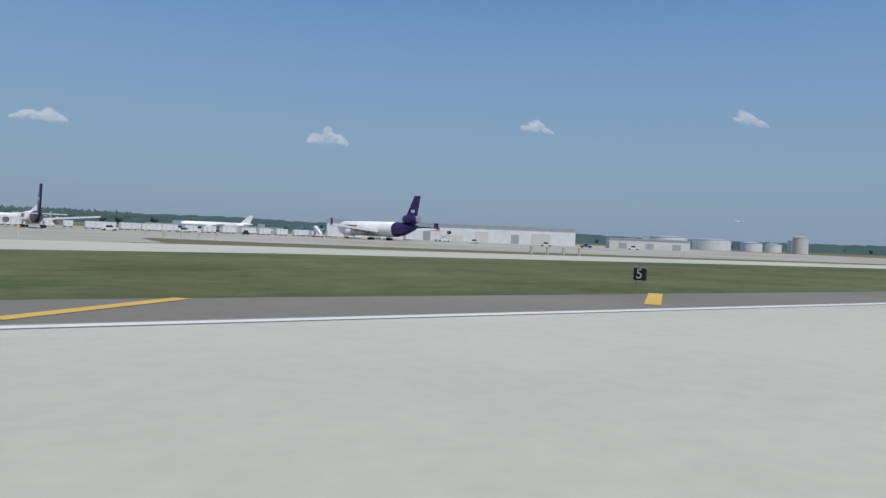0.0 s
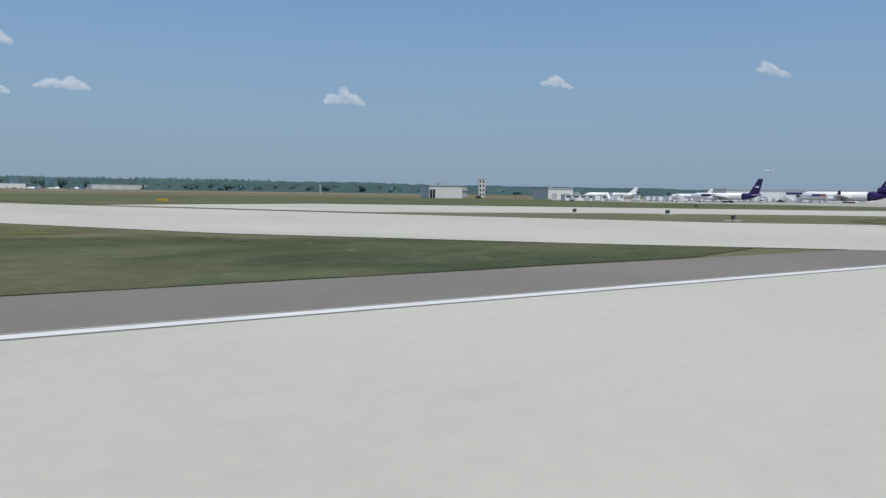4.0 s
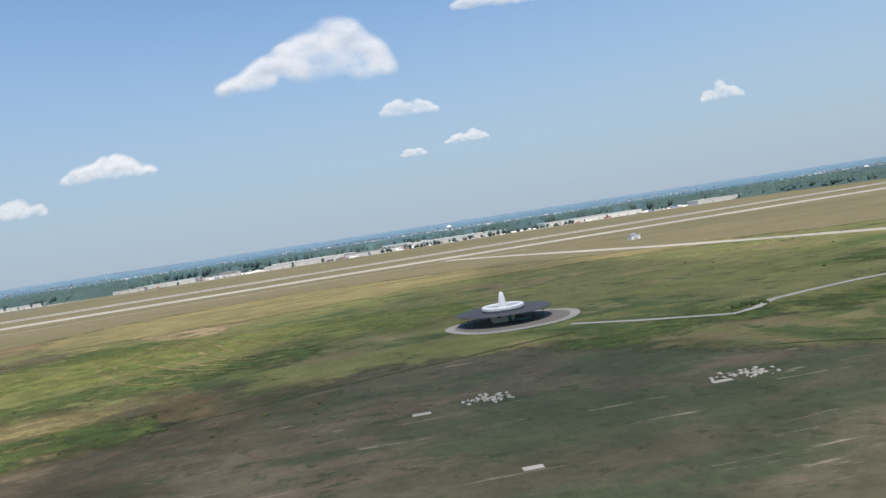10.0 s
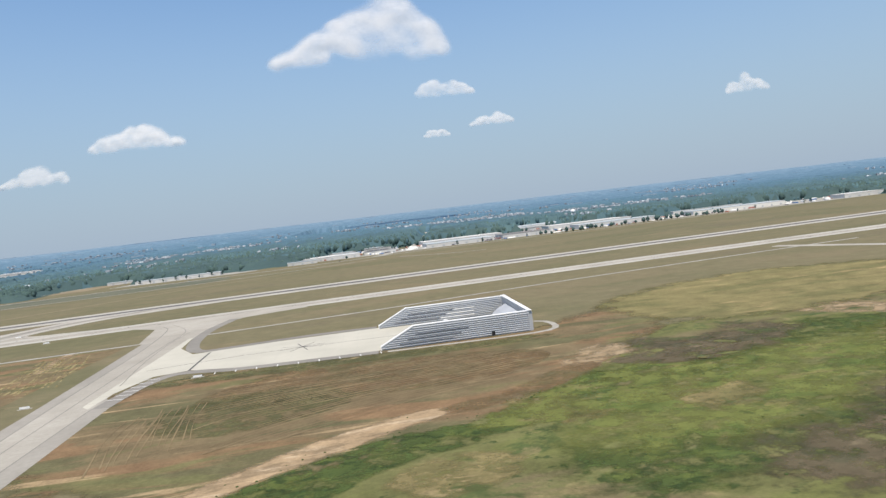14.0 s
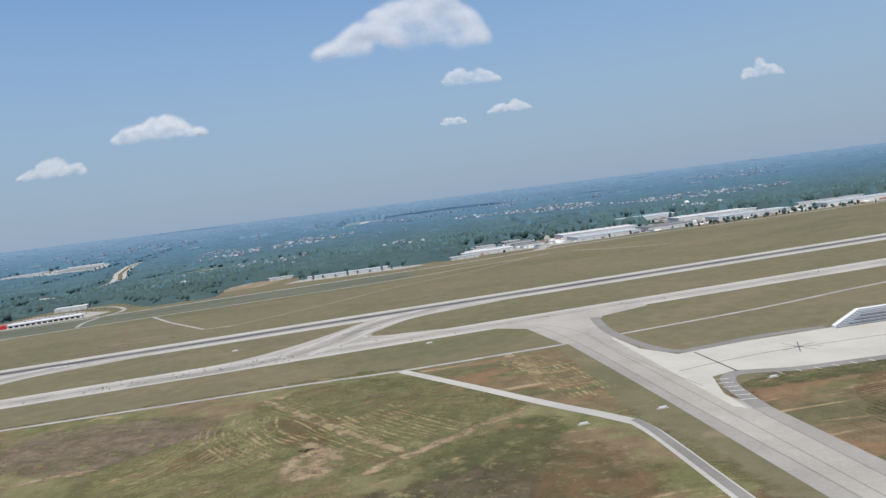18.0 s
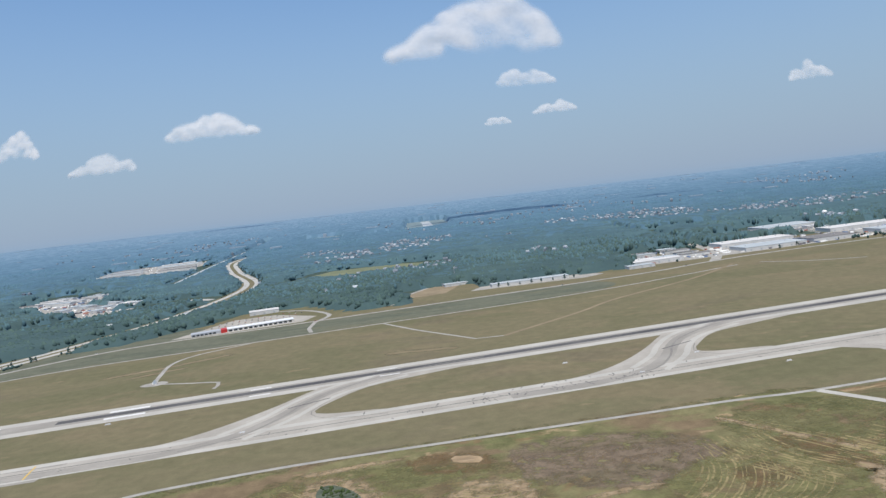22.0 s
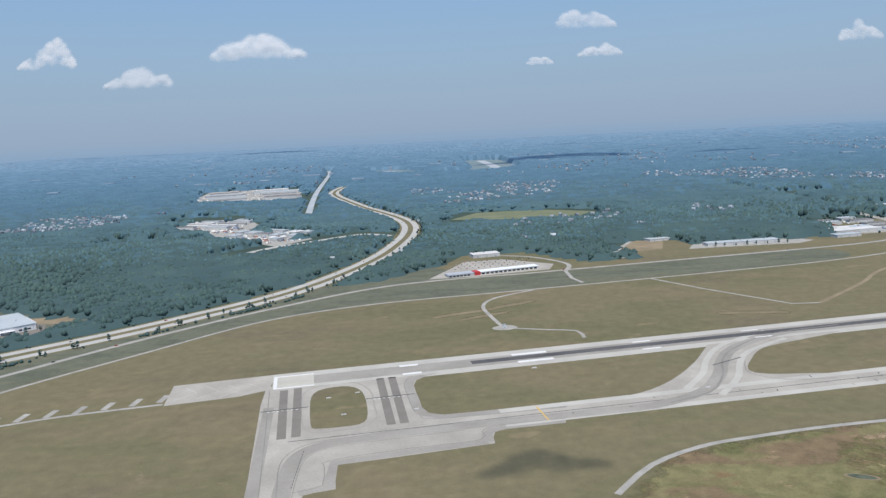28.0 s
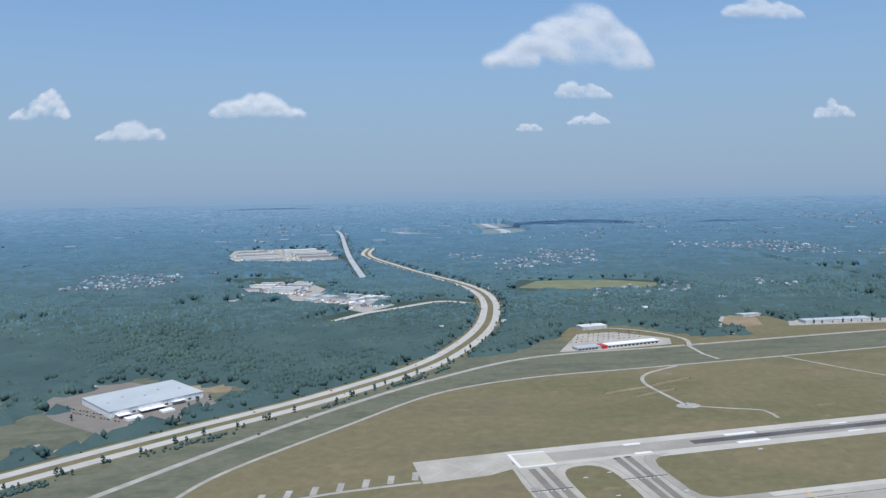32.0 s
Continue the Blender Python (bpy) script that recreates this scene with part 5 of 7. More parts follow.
def canopy():
    ys, y, step = [], 250.0, 16.0
    while y < 13000:
        ys.append(y)
        step = 16.0 if y < 2600 else 16 + (y - 2600) * 0.012
        y += step
    faces, verts, index = [], [], 0
    for x0, x1 in ((-7500, -4000), (-4000, 1500), (1500, 7000)):
        nx = int((x1 - x0) / (20 if x0 == -4000 else 36)) + 1
        gx, gy = np.meshgrid(np.linspace(x0, x1, nx), ys)
        rng = np.random.RandomState(7)
        gx, gy = gx + rng.uniform(-6, 6, gx.shape), gy + rng.uniform(-5, 5, gy.shape)
        inside = wooded(gx, gy)
        top = np.where(gy < 5000, 11.5, 13) + rise(gx, gy) + 2.2 * ripple(gx, gy, 90, 3) + rng.uniform(-2.6, 2.6, gx.shape) * np.where(gy < 3600, 1.0, 0.35)
        gap = (ripple(gx, gy, 210, 11) + rng.uniform(-0.5, 0.5, gx.shape) > 1.75) & (gy < 3000)
        z = np.where(inside & ~gap, np.maximum(top, 3), -0.5)
        keep = z > 0
        cell = keep[:-1, :-1] | keep[1:, :-1] | keep[:-1, 1:] | keep[1:, 1:]
        j, i = np.nonzero(cell)
        a = j * nx + i + index
        faces.append(np.stack([a, a + 1, a + nx + 1, a + nx], 1))
        verts.append(np.stack([gx.ravel(), gy.ravel(), z.ravel()], 1))
        index += gx.size
    verts, faces = np.concatenate(verts), np.concatenate(faces)
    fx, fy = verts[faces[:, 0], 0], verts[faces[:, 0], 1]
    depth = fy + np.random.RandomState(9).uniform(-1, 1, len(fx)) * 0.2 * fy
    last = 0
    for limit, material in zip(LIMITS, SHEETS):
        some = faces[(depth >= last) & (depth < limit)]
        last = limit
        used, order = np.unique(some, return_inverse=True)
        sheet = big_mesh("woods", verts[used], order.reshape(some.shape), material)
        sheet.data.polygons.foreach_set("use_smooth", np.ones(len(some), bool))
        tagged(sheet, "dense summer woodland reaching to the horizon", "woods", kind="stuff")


# distance bands; each takes a leaf colour with more haze painted in
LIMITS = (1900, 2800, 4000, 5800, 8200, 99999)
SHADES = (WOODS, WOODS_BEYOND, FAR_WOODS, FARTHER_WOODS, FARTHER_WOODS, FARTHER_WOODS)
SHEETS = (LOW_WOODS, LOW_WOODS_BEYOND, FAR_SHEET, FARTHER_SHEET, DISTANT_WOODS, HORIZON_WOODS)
HOUSING = ((-2250, -250, 2650, 3750), (-1500, 900, 1950, 2900), (-3560, -3140, 2250, 2740))
canopy()


def blob(seed, squash=0.8):
    """The points and triangles of one uneven clump of leaves."""
    rng = np.random.RandomState(seed)
    bm = bmesh.new()
    bmesh.ops.create_icosphere(bm, subdivisions=1, radius=1.0)
    v = np.array([p.co for p in bm.verts])
    f = np.array([[p.index for p in t.verts] for t in bm.faces])
    bm.free()
    return v * rng.uniform(0.75, 1.15, (len(v), 1)) * (1, 1, squash), f


def crowns(name, label, places, sizes, material=WOODS, lift=1.15, squat=1.0, up=0.0):
    """Many crowns in one mesh."""
    r = np.random.RandomState(5)
    shapes = np.stack([blob(k)[0] for k in range(12)])
    f = blob(0)[1]
    count, k = len(places), shapes.shape[1]
    a, tall = r.uniform(0, 6.28, count), r.uniform(1.0, 1.5, count) * squat
    v = shapes[np.arange(count) % 12] * np.asarray(sizes)[:count, None, None]
    c, d = np.cos(a)[:, None], np.sin(a)[:, None]
    w = np.stack([v[..., 0] * c - v[..., 1] * d, v[..., 0] * d + v[..., 1] * c, v[..., 2] * tall[:, None]], -1)
    # each crown keeps its top and is drawn down to near the ground, as leafy edges are
    size = np.asarray(sizes)[:count]
    half = 0.8 * size * tall
    top = size * lift + up + half
    reach = np.maximum(half, 0.47 * top)
    w[..., 2] *= (reach / half)[:, None]
    w += np.concatenate([np.asarray(places), (top - reach)[:, None]], 1)[:, None, :]
    faces = (f[None] + (np.arange(count) * k)[:, None, None]).reshape(-1, 3)
    ob = big_mesh(name, w.reshape(-1, 3), faces, material)
    ob.data.polygons.foreach_set("use_smooth", np.ones(len(faces), bool))
    return tagged(ob, label, "trees", kind="stuff")


rng = np.random.RandomState(21)


def plant(count, zone, low, high, label, lift, squat, name="woodland_crowns"):
    """Crowns over all wooded ground of a zone, in leaf colours that carry more painted haze with distance."""
    x0, x1, y0, y1 = zone
    px, py = rng.uniform(x0, x1, count), rng.uniform(y0, y1, count)
    ok = wooded(px, py)
    for a, b, c, d in HOUSING:
        housed = (px > a) & (px < b) & (py > c) & (py < d)
        ok &= ~housed | (rng.uniform(0, 1, count) < 0.5)
    px, py = px[ok], py[ok]
    sizes = rng.uniform(low, high, len(px)) * (1 + 0.1 * ripple(px, py, 120, 17))
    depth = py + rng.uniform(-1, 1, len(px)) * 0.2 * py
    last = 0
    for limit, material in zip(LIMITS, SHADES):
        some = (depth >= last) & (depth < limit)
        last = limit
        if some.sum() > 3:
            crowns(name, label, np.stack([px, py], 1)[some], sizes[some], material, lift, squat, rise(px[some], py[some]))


plant(95000, (-3950, 300, 700, 2300), 3.0, 6.4, "rounded leafy crowns of the woodland", 1.95, 0.75)
plant(90000, (-4600, 1200, 2300, 4900), 4.5, 9, "rounded leafy crowns of the far woodland", 1.15, 0.55)
px, py = rng.uniform(-600, 3200, 40000), rng.uniform(250, 2100, 40000)
pick = np.nonzero(wooded(px, py) & ~wooded(px, py - 220))[0][:9000]
# haze for this far line comes from its bluish leaf colour
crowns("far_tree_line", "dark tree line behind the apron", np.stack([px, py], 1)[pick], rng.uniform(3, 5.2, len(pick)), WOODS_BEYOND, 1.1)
# dark grass right beside the runway
soft_field("runway_verge", "dark green mown verge beside the runway shoulder", "verge", [(-283, 31.8), (-300, 46), (-330, 62), (-370, 66), (-400, 60), (-432, 44), (-480, 52), (-560, 60), (-640, 52), (-700, 34), (-700, 31.8)], VERGE, 0.02, 14)
soft_field("runway_grass", "green-brown mown grass beside the runway", "grass", [(420, 31.8), (420, 60), (200, 72), (60, 80), (-70, 64), (-96, 45), (-100, 31.8)], NEAR_GRASS, 0.02, 10)
soft_field("apron_grass", "olive mown grass before the apron", "grass", [(-300, 190), (-240, 215), (-160, 168), (-100, 130), (-60, 125), (-12, 150), (-22, 230), (-60, 320), (-120, 420), (-330, 420)], NEAR_GRASS, 0.02, 10)
soft_field("runway_grass", "green-brown mown grass on the island", "grass", [(-134, 34), (-130, 44), (-140, 60), (-200, 64), (-200, 32), (-150, 31.8)], NEAR_GRASS, 0.02, 8)
soft_field("ditch_scrape", "pale scraped ditch edge in the grass", "earth", [(-440, 54), (-455, 57), (-466, 60), (-470, 63), (-462, 62), (-450, 59), (-438, 55.5)], SCRAPE, 0.03, 2.5)
flat("ditch", "dark wet ditch in the grass", "ditch", [(-446, 58), (-458, 61), (-468, 65), (-462, 66), (-450, 62)], VERGE, 0.032)
# trees between the halls along the boundary road
px, py = rng.uniform(-1350, 500, 1500), rng.uniform(1535, 2050, 1500)
pick = np.nonzero((ripple(px, py, 60, 31) > 0.3) & (nearest_on(NROAD, px, py) > 14))[0][:420]
crowns("town_trees", "leafy trees between the halls", np.stack([px, py], 1)[pick], rng.uniform(2.6, 5.5, len(pick)))
# scrub along the motorway
line = beside(HWY, -31) + beside(HWY, 33)
spots = [line[int(k)] for k in rng.uniform(2, len(line) - 2, 420)]
spots = np.array(spots) + rng.normal(0, 4, (420, 2))
crowns("motorway_scrub", "low dark scrub along the motorway verge", spots[nearest_on(HWY, spots[:, 0], spots[:, 1]) > 25], rng.uniform(0.9, 2.6, 420))

# clumps of bushes between the motorway and the boundary road
r = np.random.RandomState(23)
line = beside(HWY, -44)
spots = []
for k in r.uniform(8, 46, 26):
    q, reach = line[int(k * len(line) / 100)], r.uniform(8, 26)
    d = Vector(line[int(k * len(line) / 100) + 1]) - Vector(q)
    a = math.atan2(d.y, d.x)
    for _ in range(int(reach * 1.4)):
        u, v = r.normal(0, reach), r.normal(0, 4.5)
        spots.append((q[0] + u * math.cos(a) - v * math.sin(a), q[1] + u * math.sin(a) + v * math.cos(a)))
spots = np.array(spots)
spots = spots[(nearest_on(HWY, spots[:, 0], spots[:, 1]) > 32) & (nearest_on(NROAD, spots[:, 0], spots[:, 1]) > 12)]
crowns("roadside_scrub", "low dense scrub between motorway and road", spots, r.uniform(1.2, 3.0, len(spots)), WOODS, 0.7)
# low shrubs and weeds in the rough grass
r = np.random.RandomState(61)
spots, sizes = [], []
for line, count, spread, low, high in (
    ([(-721, 173), (-685, 212), (-652, 260), (-590, 313), (-560, 318)], 60, 12, 0.3, 1.0),
    ([(-677, 322), (-610, 366), (-555, 262)], 40, 16, 0.3, 1.0),
    ([(-756, 186), (-752, 187), (-748, 188)], 12, 1.6, 0.9, 1.8),
    ([(-1254, 222), (-1202, 257), (-1140, 287), (-1105, 308)], 70, 6, 0.3, 0.8),
    ([(-1110, 298), (-1039, 316), (-997, 340), (-950, 336)], 60, 10, 0.3, 0.8),
    ([(-1140, 200), (-1062, 200), (-1044, 224), (-1010, 240)], 50, 12, 0.3, 0.8),
    ([(-1010, 187), (-969, 201), (-927, 223), (-880, 240)], 50, 9, 0.3, 0.8),
    ([(-938, 158), (-905, 165), (-880, 150), (-850, 142)], 60, 8, 0.3, 0.7),
    ([(-1200, 190), (-1100, 240), (-980, 260), (-860, 210)], 70, 40, 0.25, 0.6),
):
    pts = curve_points(line, 3.0)
    for _ in range(count):
        q = pts[r.randint(len(pts))]
        spots.append((q.x + r.normal(0, spread), q.y + r.normal(0, spread)))
        sizes.append(r.uniform(low, high) * r.uniform(0.6, 1.0))
crowns("rough_shrubs", "low dark green shrubs in the rough grass", np.array(spots), np.array(sizes), SHRUB, 0.2, 0.6)
# reeds in the pond
spots = np.stack([r.uniform(-1952, -1924, 160), r.uniform(494, 530, 160)], 1)
spots = spots[np.abs((spots[:, 0] + 1938) * 0.8 + (spots[:, 1] - 512) * 0.55) < 9]
crowns("pond_reeds", "dark reeds standing in the pond", spots, r.uniform(0.5, 1.3, len(spots)), SHRUB, 0.4, 1.0)

# ---------- building blocks for things ----------
def prism(bm, outline, z0, z1):
    """An upright prism over an outline of x, y."""
    low, high = [bm.verts.new((x, y, z0)) for x, y in outline], [bm.verts.new((x, y, z1)) for x, y in outline]
    k = len(outline)
    bm.faces.new(low[::-1])
    bm.faces.new(high)
    for i in range(k):
        bm.faces.new((low[i], low[(i + 1) % k], high[(i + 1) % k], high[i]))
    return bm


def slab_xz(bm, outline, y0, y1):
    """A slab whose outline is drawn in x, z."""
    a, b = [bm.verts.new((x, y0, z)) for x, z in outline], [bm.verts.new((x, y1, z)) for x, z in outline]
    k = len(outline)
    bm.faces.new(a)
    bm.faces.new(b[::-1])
    for i in range(k):
        bm.faces.new((a[i], b[i], b[(i + 1) % k], a[(i + 1) % k]))
    return bm


def slab_yz(bm, outline, x0, x1):
    a, b = [bm.verts.new((x0, y, z)) for y, z in outline], [bm.verts.new((x1, y, z)) for y, z in outline]
    k = len(outline)
    bm.faces.new(a[::-1])
    bm.faces.new(b)
    for i in range(k):
        bm.faces.new((a[i], a[(i + 1) % k], b[(i + 1) % k], b[i]))
    return bm


def tube(bm, rings, sides=16, axis="z"):
    """A lathed body: rings of (place along the axis, radius, offset up)."""
    rows = []
    for at, r, *up in rings:
        up = up[0] if up else 0.0
        row = []
        for i in range(sides):
            a = 2 * math.pi * i / sides
            c, s = r * math.cos(a), r * math.sin(a)
            row.append(bm.verts.new((c, s, at) if axis == "z" else (c, at, s + up) if axis == "y" else (at, c, s + up)))
        rows.append(row)
    for p, q in zip(rows, rows[1:]):
        for i in range(sides):
            bm.faces.new((p[i], p[(i + 1) % sides], q[(i + 1) % sides], q[i]))
    bm.faces.new(rows[0][::-1])
    bm.faces.new(rows[-1])
    bmesh.ops.recalc_face_normals(bm, faces=bm.faces)
    return bm


def bar(bm, p, q, w):
    """A square bar between two points."""
    p, q = Vector(p), Vector(q)
    d = (q - p).normalized()
    side = d.cross(Vector((0, 0, 1)) if abs(d.z) < 0.9 else Vector((1, 0, 0))).normalized() * w / 2
    up = d.cross(side).normalized() * w / 2
    a = [bm.verts.new(o + s) for o in (p, q) for s in (side + up, side - up, -side - up, -side + up)]
    for f in ((0, 1, 2, 3), (7, 6, 5, 4), (0, 4, 5, 1), (1, 5, 6, 2), (2, 6, 7, 3), (3, 7, 4, 0)):
        bm.faces.new([a[i] for i in f])
    return bm


# ---------- engine test pen ----------
def louvred_wall(parent, x0, x1, y, height, open_front, name):
    """A thick steel wall in x with a sloping front, its outside and inside laid with horizontal louvre slats."""
    outline = [(x0, 0), (x1, 0), (x1, height), (x0 + open_front, height), (x0, 2.0)]
    wall = part(name, slab_xz(bmesh.new(), outline, y - 1.4, y + 1.4), LOUVRE, parent, "grey louvred steel side wall")
    rows = 9
    for side in (-1, 1):
        for k in range(rows):
            z = 0.7 + k * (height - 1.0) / rows
            start = x0 + max(0.0, (z + 0.9 - 2.0) / (height - 2.0)) * open_front + 0.3
            yy = y + side * 1.4
            bm = slab_yz(bmesh.new(), [(yy, z), (yy + side * 0.55, z + 0.12), (yy + side * 0.55, z + 0.5), (yy, z + 0.78)], start, x1 - 0.4)
            bmesh.ops.recalc_face_normals(bm, faces=bm.faces)
            part("slat", bm, METAL, wall)
        for k in (1, 3, 5):
            z = 0.75 + k * (height - 1.0) / rows
            start = x0 + max(0.0, (z + 1.9 - 2.0) / (height - 2.0)) * open_front + 7.0
            yy = y + side * 2.0
            # solid dark bar stands in for the shade inside an open slot
            part("vent_slot", boxed(start, start + 32, min(yy, yy + side * 0.1), max(yy, yy + side * 0.1), z + 0.08, z + 0.55), SLOT, wall, "dark bar in place of an open vent slot")
            if side * (y - 477) < 0:
                part("light_panel", boxed(start + 33, x1 - 22, min(yy, yy + side * 0.1), max(yy, yy + side * 0.1), z + 0.05, z + 0.75), GLOSS_WHITE, wall, "long white acoustic panel")
    part("coping", boxed(x0 + open_front, x1, y - 1.7, y + 1.7, height, height + 0.4), GLOSS_WHITE, wall, "white metal coping")
    bm = bmesh.new()
    slab_xz(bm, [(x0 - 0.6, 0), (x0, 0), (x0, 2.0), (x0 + open_front, height), (x0 + open_front, height + 0.6), (x0 - 0.6, 2.3)], y - 1.9, y + 1.9)
    part("front_frame", bm, GLOSS_WHITE, wall, "white steel edge of the sloping front")
    return wall


pen = thing("engine_test_pen", "open grey louvred steel jet engine test pen", "test pen")
louvred_wall(pen, -1203, -1113, 434, 12.0, 20, "near_wall")
louvred_wall(pen, -1203, -1113, 520, 12.0, 20, "far_wall")
back = part("back_wall", boxed(-1114.5, -1111.5, 433, 521, 0, 12.0), LOUVRE, pen, "grey louvred end wall")
for k in range(9):
    z = 0.7 + k * 11.0 / 9
    part("slat", boxed(-1111.5, -1111.0, 434, 520, z, z + 0.6), METAL, back)
part("coping", boxed(-1114.3, -1111.6, 432.1, 521.9, 12.41, 12.75), GLOSS_WHITE, back, "white metal coping")
deflector = bmesh.new()
slab_xz(deflector, [(-1128, 0.1), (-1115, 0.1), (-1115, 9), (-1121, 6)], 452, 502)
part("blast_deflector", deflector, METAL, pen, "curved pale steel blast deflector")
part("access_door", boxed(-1137, -1135, 431.7, 432.0, 0.6, 2.9), BLACK, pen, "small dark access door")
for y in (478, 490):
    part("screen_panel", boxed(-1160, -1157, y, y + 1, 0.1, 5), GLOSS_WHITE, pen, "white free-standing screen panel")

# ---------- radio beacon ----------
for name, label, r, m, z in (("beacon_ground", "pale gravel rim of the radio beacon's pad", 20.5, GRAVEL, 0.075), ("beacon_pad_middle", "grey gravel pad under the radio beacon", 17.5, ASPHALT, 0.085)):
    flat(name, label, "earth", [(-809 + r * (1.05 + 0.06 * math.sin(3 * a)) * math.cos(a), 229 + r * (0.98 + 0.06 * math.sin(2 * a + 1)) * math.sin(a)) for a in np.linspace(0, 6.283, 33)[:-1]], m, z, False)
beacon = thing("radio_beacon", "white radio beacon with ring shelter and cone", "radio beacon", (-811, 234, 0))
part("counterpoise", tube(bmesh.new(), [(3.5, 15.4), (3.65, 15.4)], 48), TILES, beacon, "dark round lattice deck")
for k in range(12):
    a = k * math.pi / 6
    rib = part("deck_rib", bar(bmesh.new(), (6.0 * math.cos(a), 6.0 * math.sin(a), 3.35), (15.3 * math.cos(a), 15.3 * math.sin(a), 3.4), 0.16), TILES, beacon)
    part("deck_leg", tube(bmesh.new(), [(0, 0.07), (3.5, 0.07)], 6), TILES, beacon).location = (13.0 * math.cos(a), 13.0 * math.sin(a), 0)
bm = bmesh.new()
rows = []
for r, z in ((5.6, 4.0), (6.6, 4.0), (6.9, 4.3), (6.9, 4.95), (6.6, 5.25), (5.6, 5.25), (5.3, 4.95), (5.3, 4.3)):
    rows.append([bm.verts.new((r * math.cos(a), r * math.sin(a), z)) for a in np.linspace(0, 2 * math.pi, 49)[:-1]])
for p, q in zip(rows, rows[1:] + rows[:1]):
    for i in range(48):
        bm.faces.new((p[i], p[(i + 1) % 48], q[(i + 1) % 48], q[i]))
bmesh.ops.recalc_face_normals(bm, faces=bm.faces)
part("ring_shelter", bm, GLOSS_WHITE, beacon, "white ring-shaped aerial shelter")
for k in range(24):
    a = k * math.pi / 12
    part("ring_seam", bar(bmesh.new(), (6.93 * math.cos(a), 6.93 * math.sin(a), 4.32), (6.93 * math.cos(a), 6.93 * math.sin(a), 4.93), 0.08), LOUVRE, beacon)
part("shelter_foot", tube(bmesh.new(), [(3.65, 6.2), (4.02, 6.2)], 40), LOUVRE, beacon, "pale grey plate under the shelter")
part("cone", tube(bmesh.new(), [(3.66, 1.5), (4.4, 1.4), (6.0, 1.25), (7.8, 0.95), (8.9, 0.7), (9.4, 0.4), (9.5, 0.1)], 20), GLOSS_WHITE, beacon, "white tapered aerial cone", True)
part("hut", boxed(-4, 3, -3.5, 3.5, 0, 3.45), BEIGE, beacon, "grey block hut under the deck")
part("hut_door", boxed(0.6, 1.7, -3.56, -3.5, 0.05, 2.1), TEAL, beacon, "green steel door")
part("hut_vent", boxed(-2.8, -1.6, -3.56, -3.5, 1.6, 2.4), TILES, beacon, "dark louvred vent")


def pickup(x, y, turn, paint, label):
    t = thing("pickup", label, "truck", (x, y, 0), turn)
    part("body", slab_xz(bmesh.new(), [(-2.6, 0.5), (2.6, 0.5), (2.6, 1.05), (1.3, 1.15), (-2.6, 1.15)], -0.95, 0.95), paint, t)
    part("cab", slab_xz(bmesh.new(), [(-0.9, 1.15), (1.3, 1.15), (0.7, 1.85), (-0.6, 1.85)], -0.85, 0.85), GLASS, t, "dark glazed cab")
    for wx in (-1.7, 1.7):
        for wy in (-0.9, 0.9):
            w = part("wheel", tube(bmesh.new(), [(-0.13, 0.38), (0.13, 0.38)], 12, "y"), TYRE, t)
            w.location = (wx, wy, 0.38)
    return t


pickup(-806.5, 227, 10, TEAL, "teal service truck beside the beacon hut")


# ---------- buildings ----------
def shed_building(name, label, x, y, w, d, h, turn=0.0, wall=WALL, roof=ROOF, doors=4, windows=0, parapet=0.5, group="", pitch=0.0):
    """A hall: walls, roof with parapet or ridge, dock doors and windows on its front (-y) side."""
    t = thing(name, label, "building", (x, y, 0), turn, group)
    part("wall", boxed(-w / 2, w / 2, -d / 2, d / 2, 0, h), wall, t)
    if pitch:
        bm = bmesh.new()
        slab_yz(bm, [(-d / 2 - 0.6, h + 0.01), (d / 2 + 0.6, h + 0.01), (0, h + pitch)], -w / 2 - 0.5, w / 2 + 0.5)
        bmesh.ops.recalc_face_normals(bm, faces=bm.faces)
        part("roof", bm, roof, t)
    else:
        part("roof", boxed(-w / 2 - 0.3, w / 2 + 0.3, -d / 2 - 0.3, d / 2 + 0.3, h, h + parapet), roof, t)
        for k in range(max(1, int(w / 45))):
            ux = -w / 2 + (k + 0.5) * w / max(1, int(w / 45))
            part("roof_unit", boxed(ux - 1.6, ux + 1.6, d * 0.1, d * 0.1 + 2.6, h + parapet, h + parapet + 1.5), SILVER, t, "grey rooftop air unit")
    for k in range(doors):
        cx = -w / 2 + (k + 0.5) * w / doors
        part("door", boxed(cx - min(2, w / doors * 0.3), cx + min(2, w / doors * 0.3), -d / 2 - 0.12, -d / 2 - 0.01, 0.1, min(4.0, h * 0.6)), LOUVRE, t, "grey roller door")
    for k in range(windows):
        cx = -w / 2 + (k + 0.5) * w / windows
        part("window", boxed(cx - w / windows * 0.3, cx + w / windows * 0.3, -d / 2 - 0.1, -d / 2 - 0.01, h * 0.55, h * 0.8), GLASS, t)
    return t


# big warehouse by the motorway
whs = thing("warehouse", "large pale flat-roofed warehouse beside the motorway", "warehouse", (-2990, 1148, 0), 38)
part("wall", boxed(-70, 70, -52, 52, 0, 9), GLOSS_WHITE, whs, "white panelled walls")
part("roof", boxed(-70.6, 70.6, -52.6, 52.6, 9, 9.9), ROOF, whs, "pale grey flat roof")
for k in range(16):
    part("panel_joint", boxed(-66 + k * 8.8, -65.6 + k * 8.8, -52.12, -52.0, 0.2, 8.8), METAL, whs)
for k in range(11):
    cx = -60 + k * 12
    part("window", boxed(cx - 2.4, cx + 2.4, -52.2, -52.0, 2.0, 4.2), GLASS, whs)
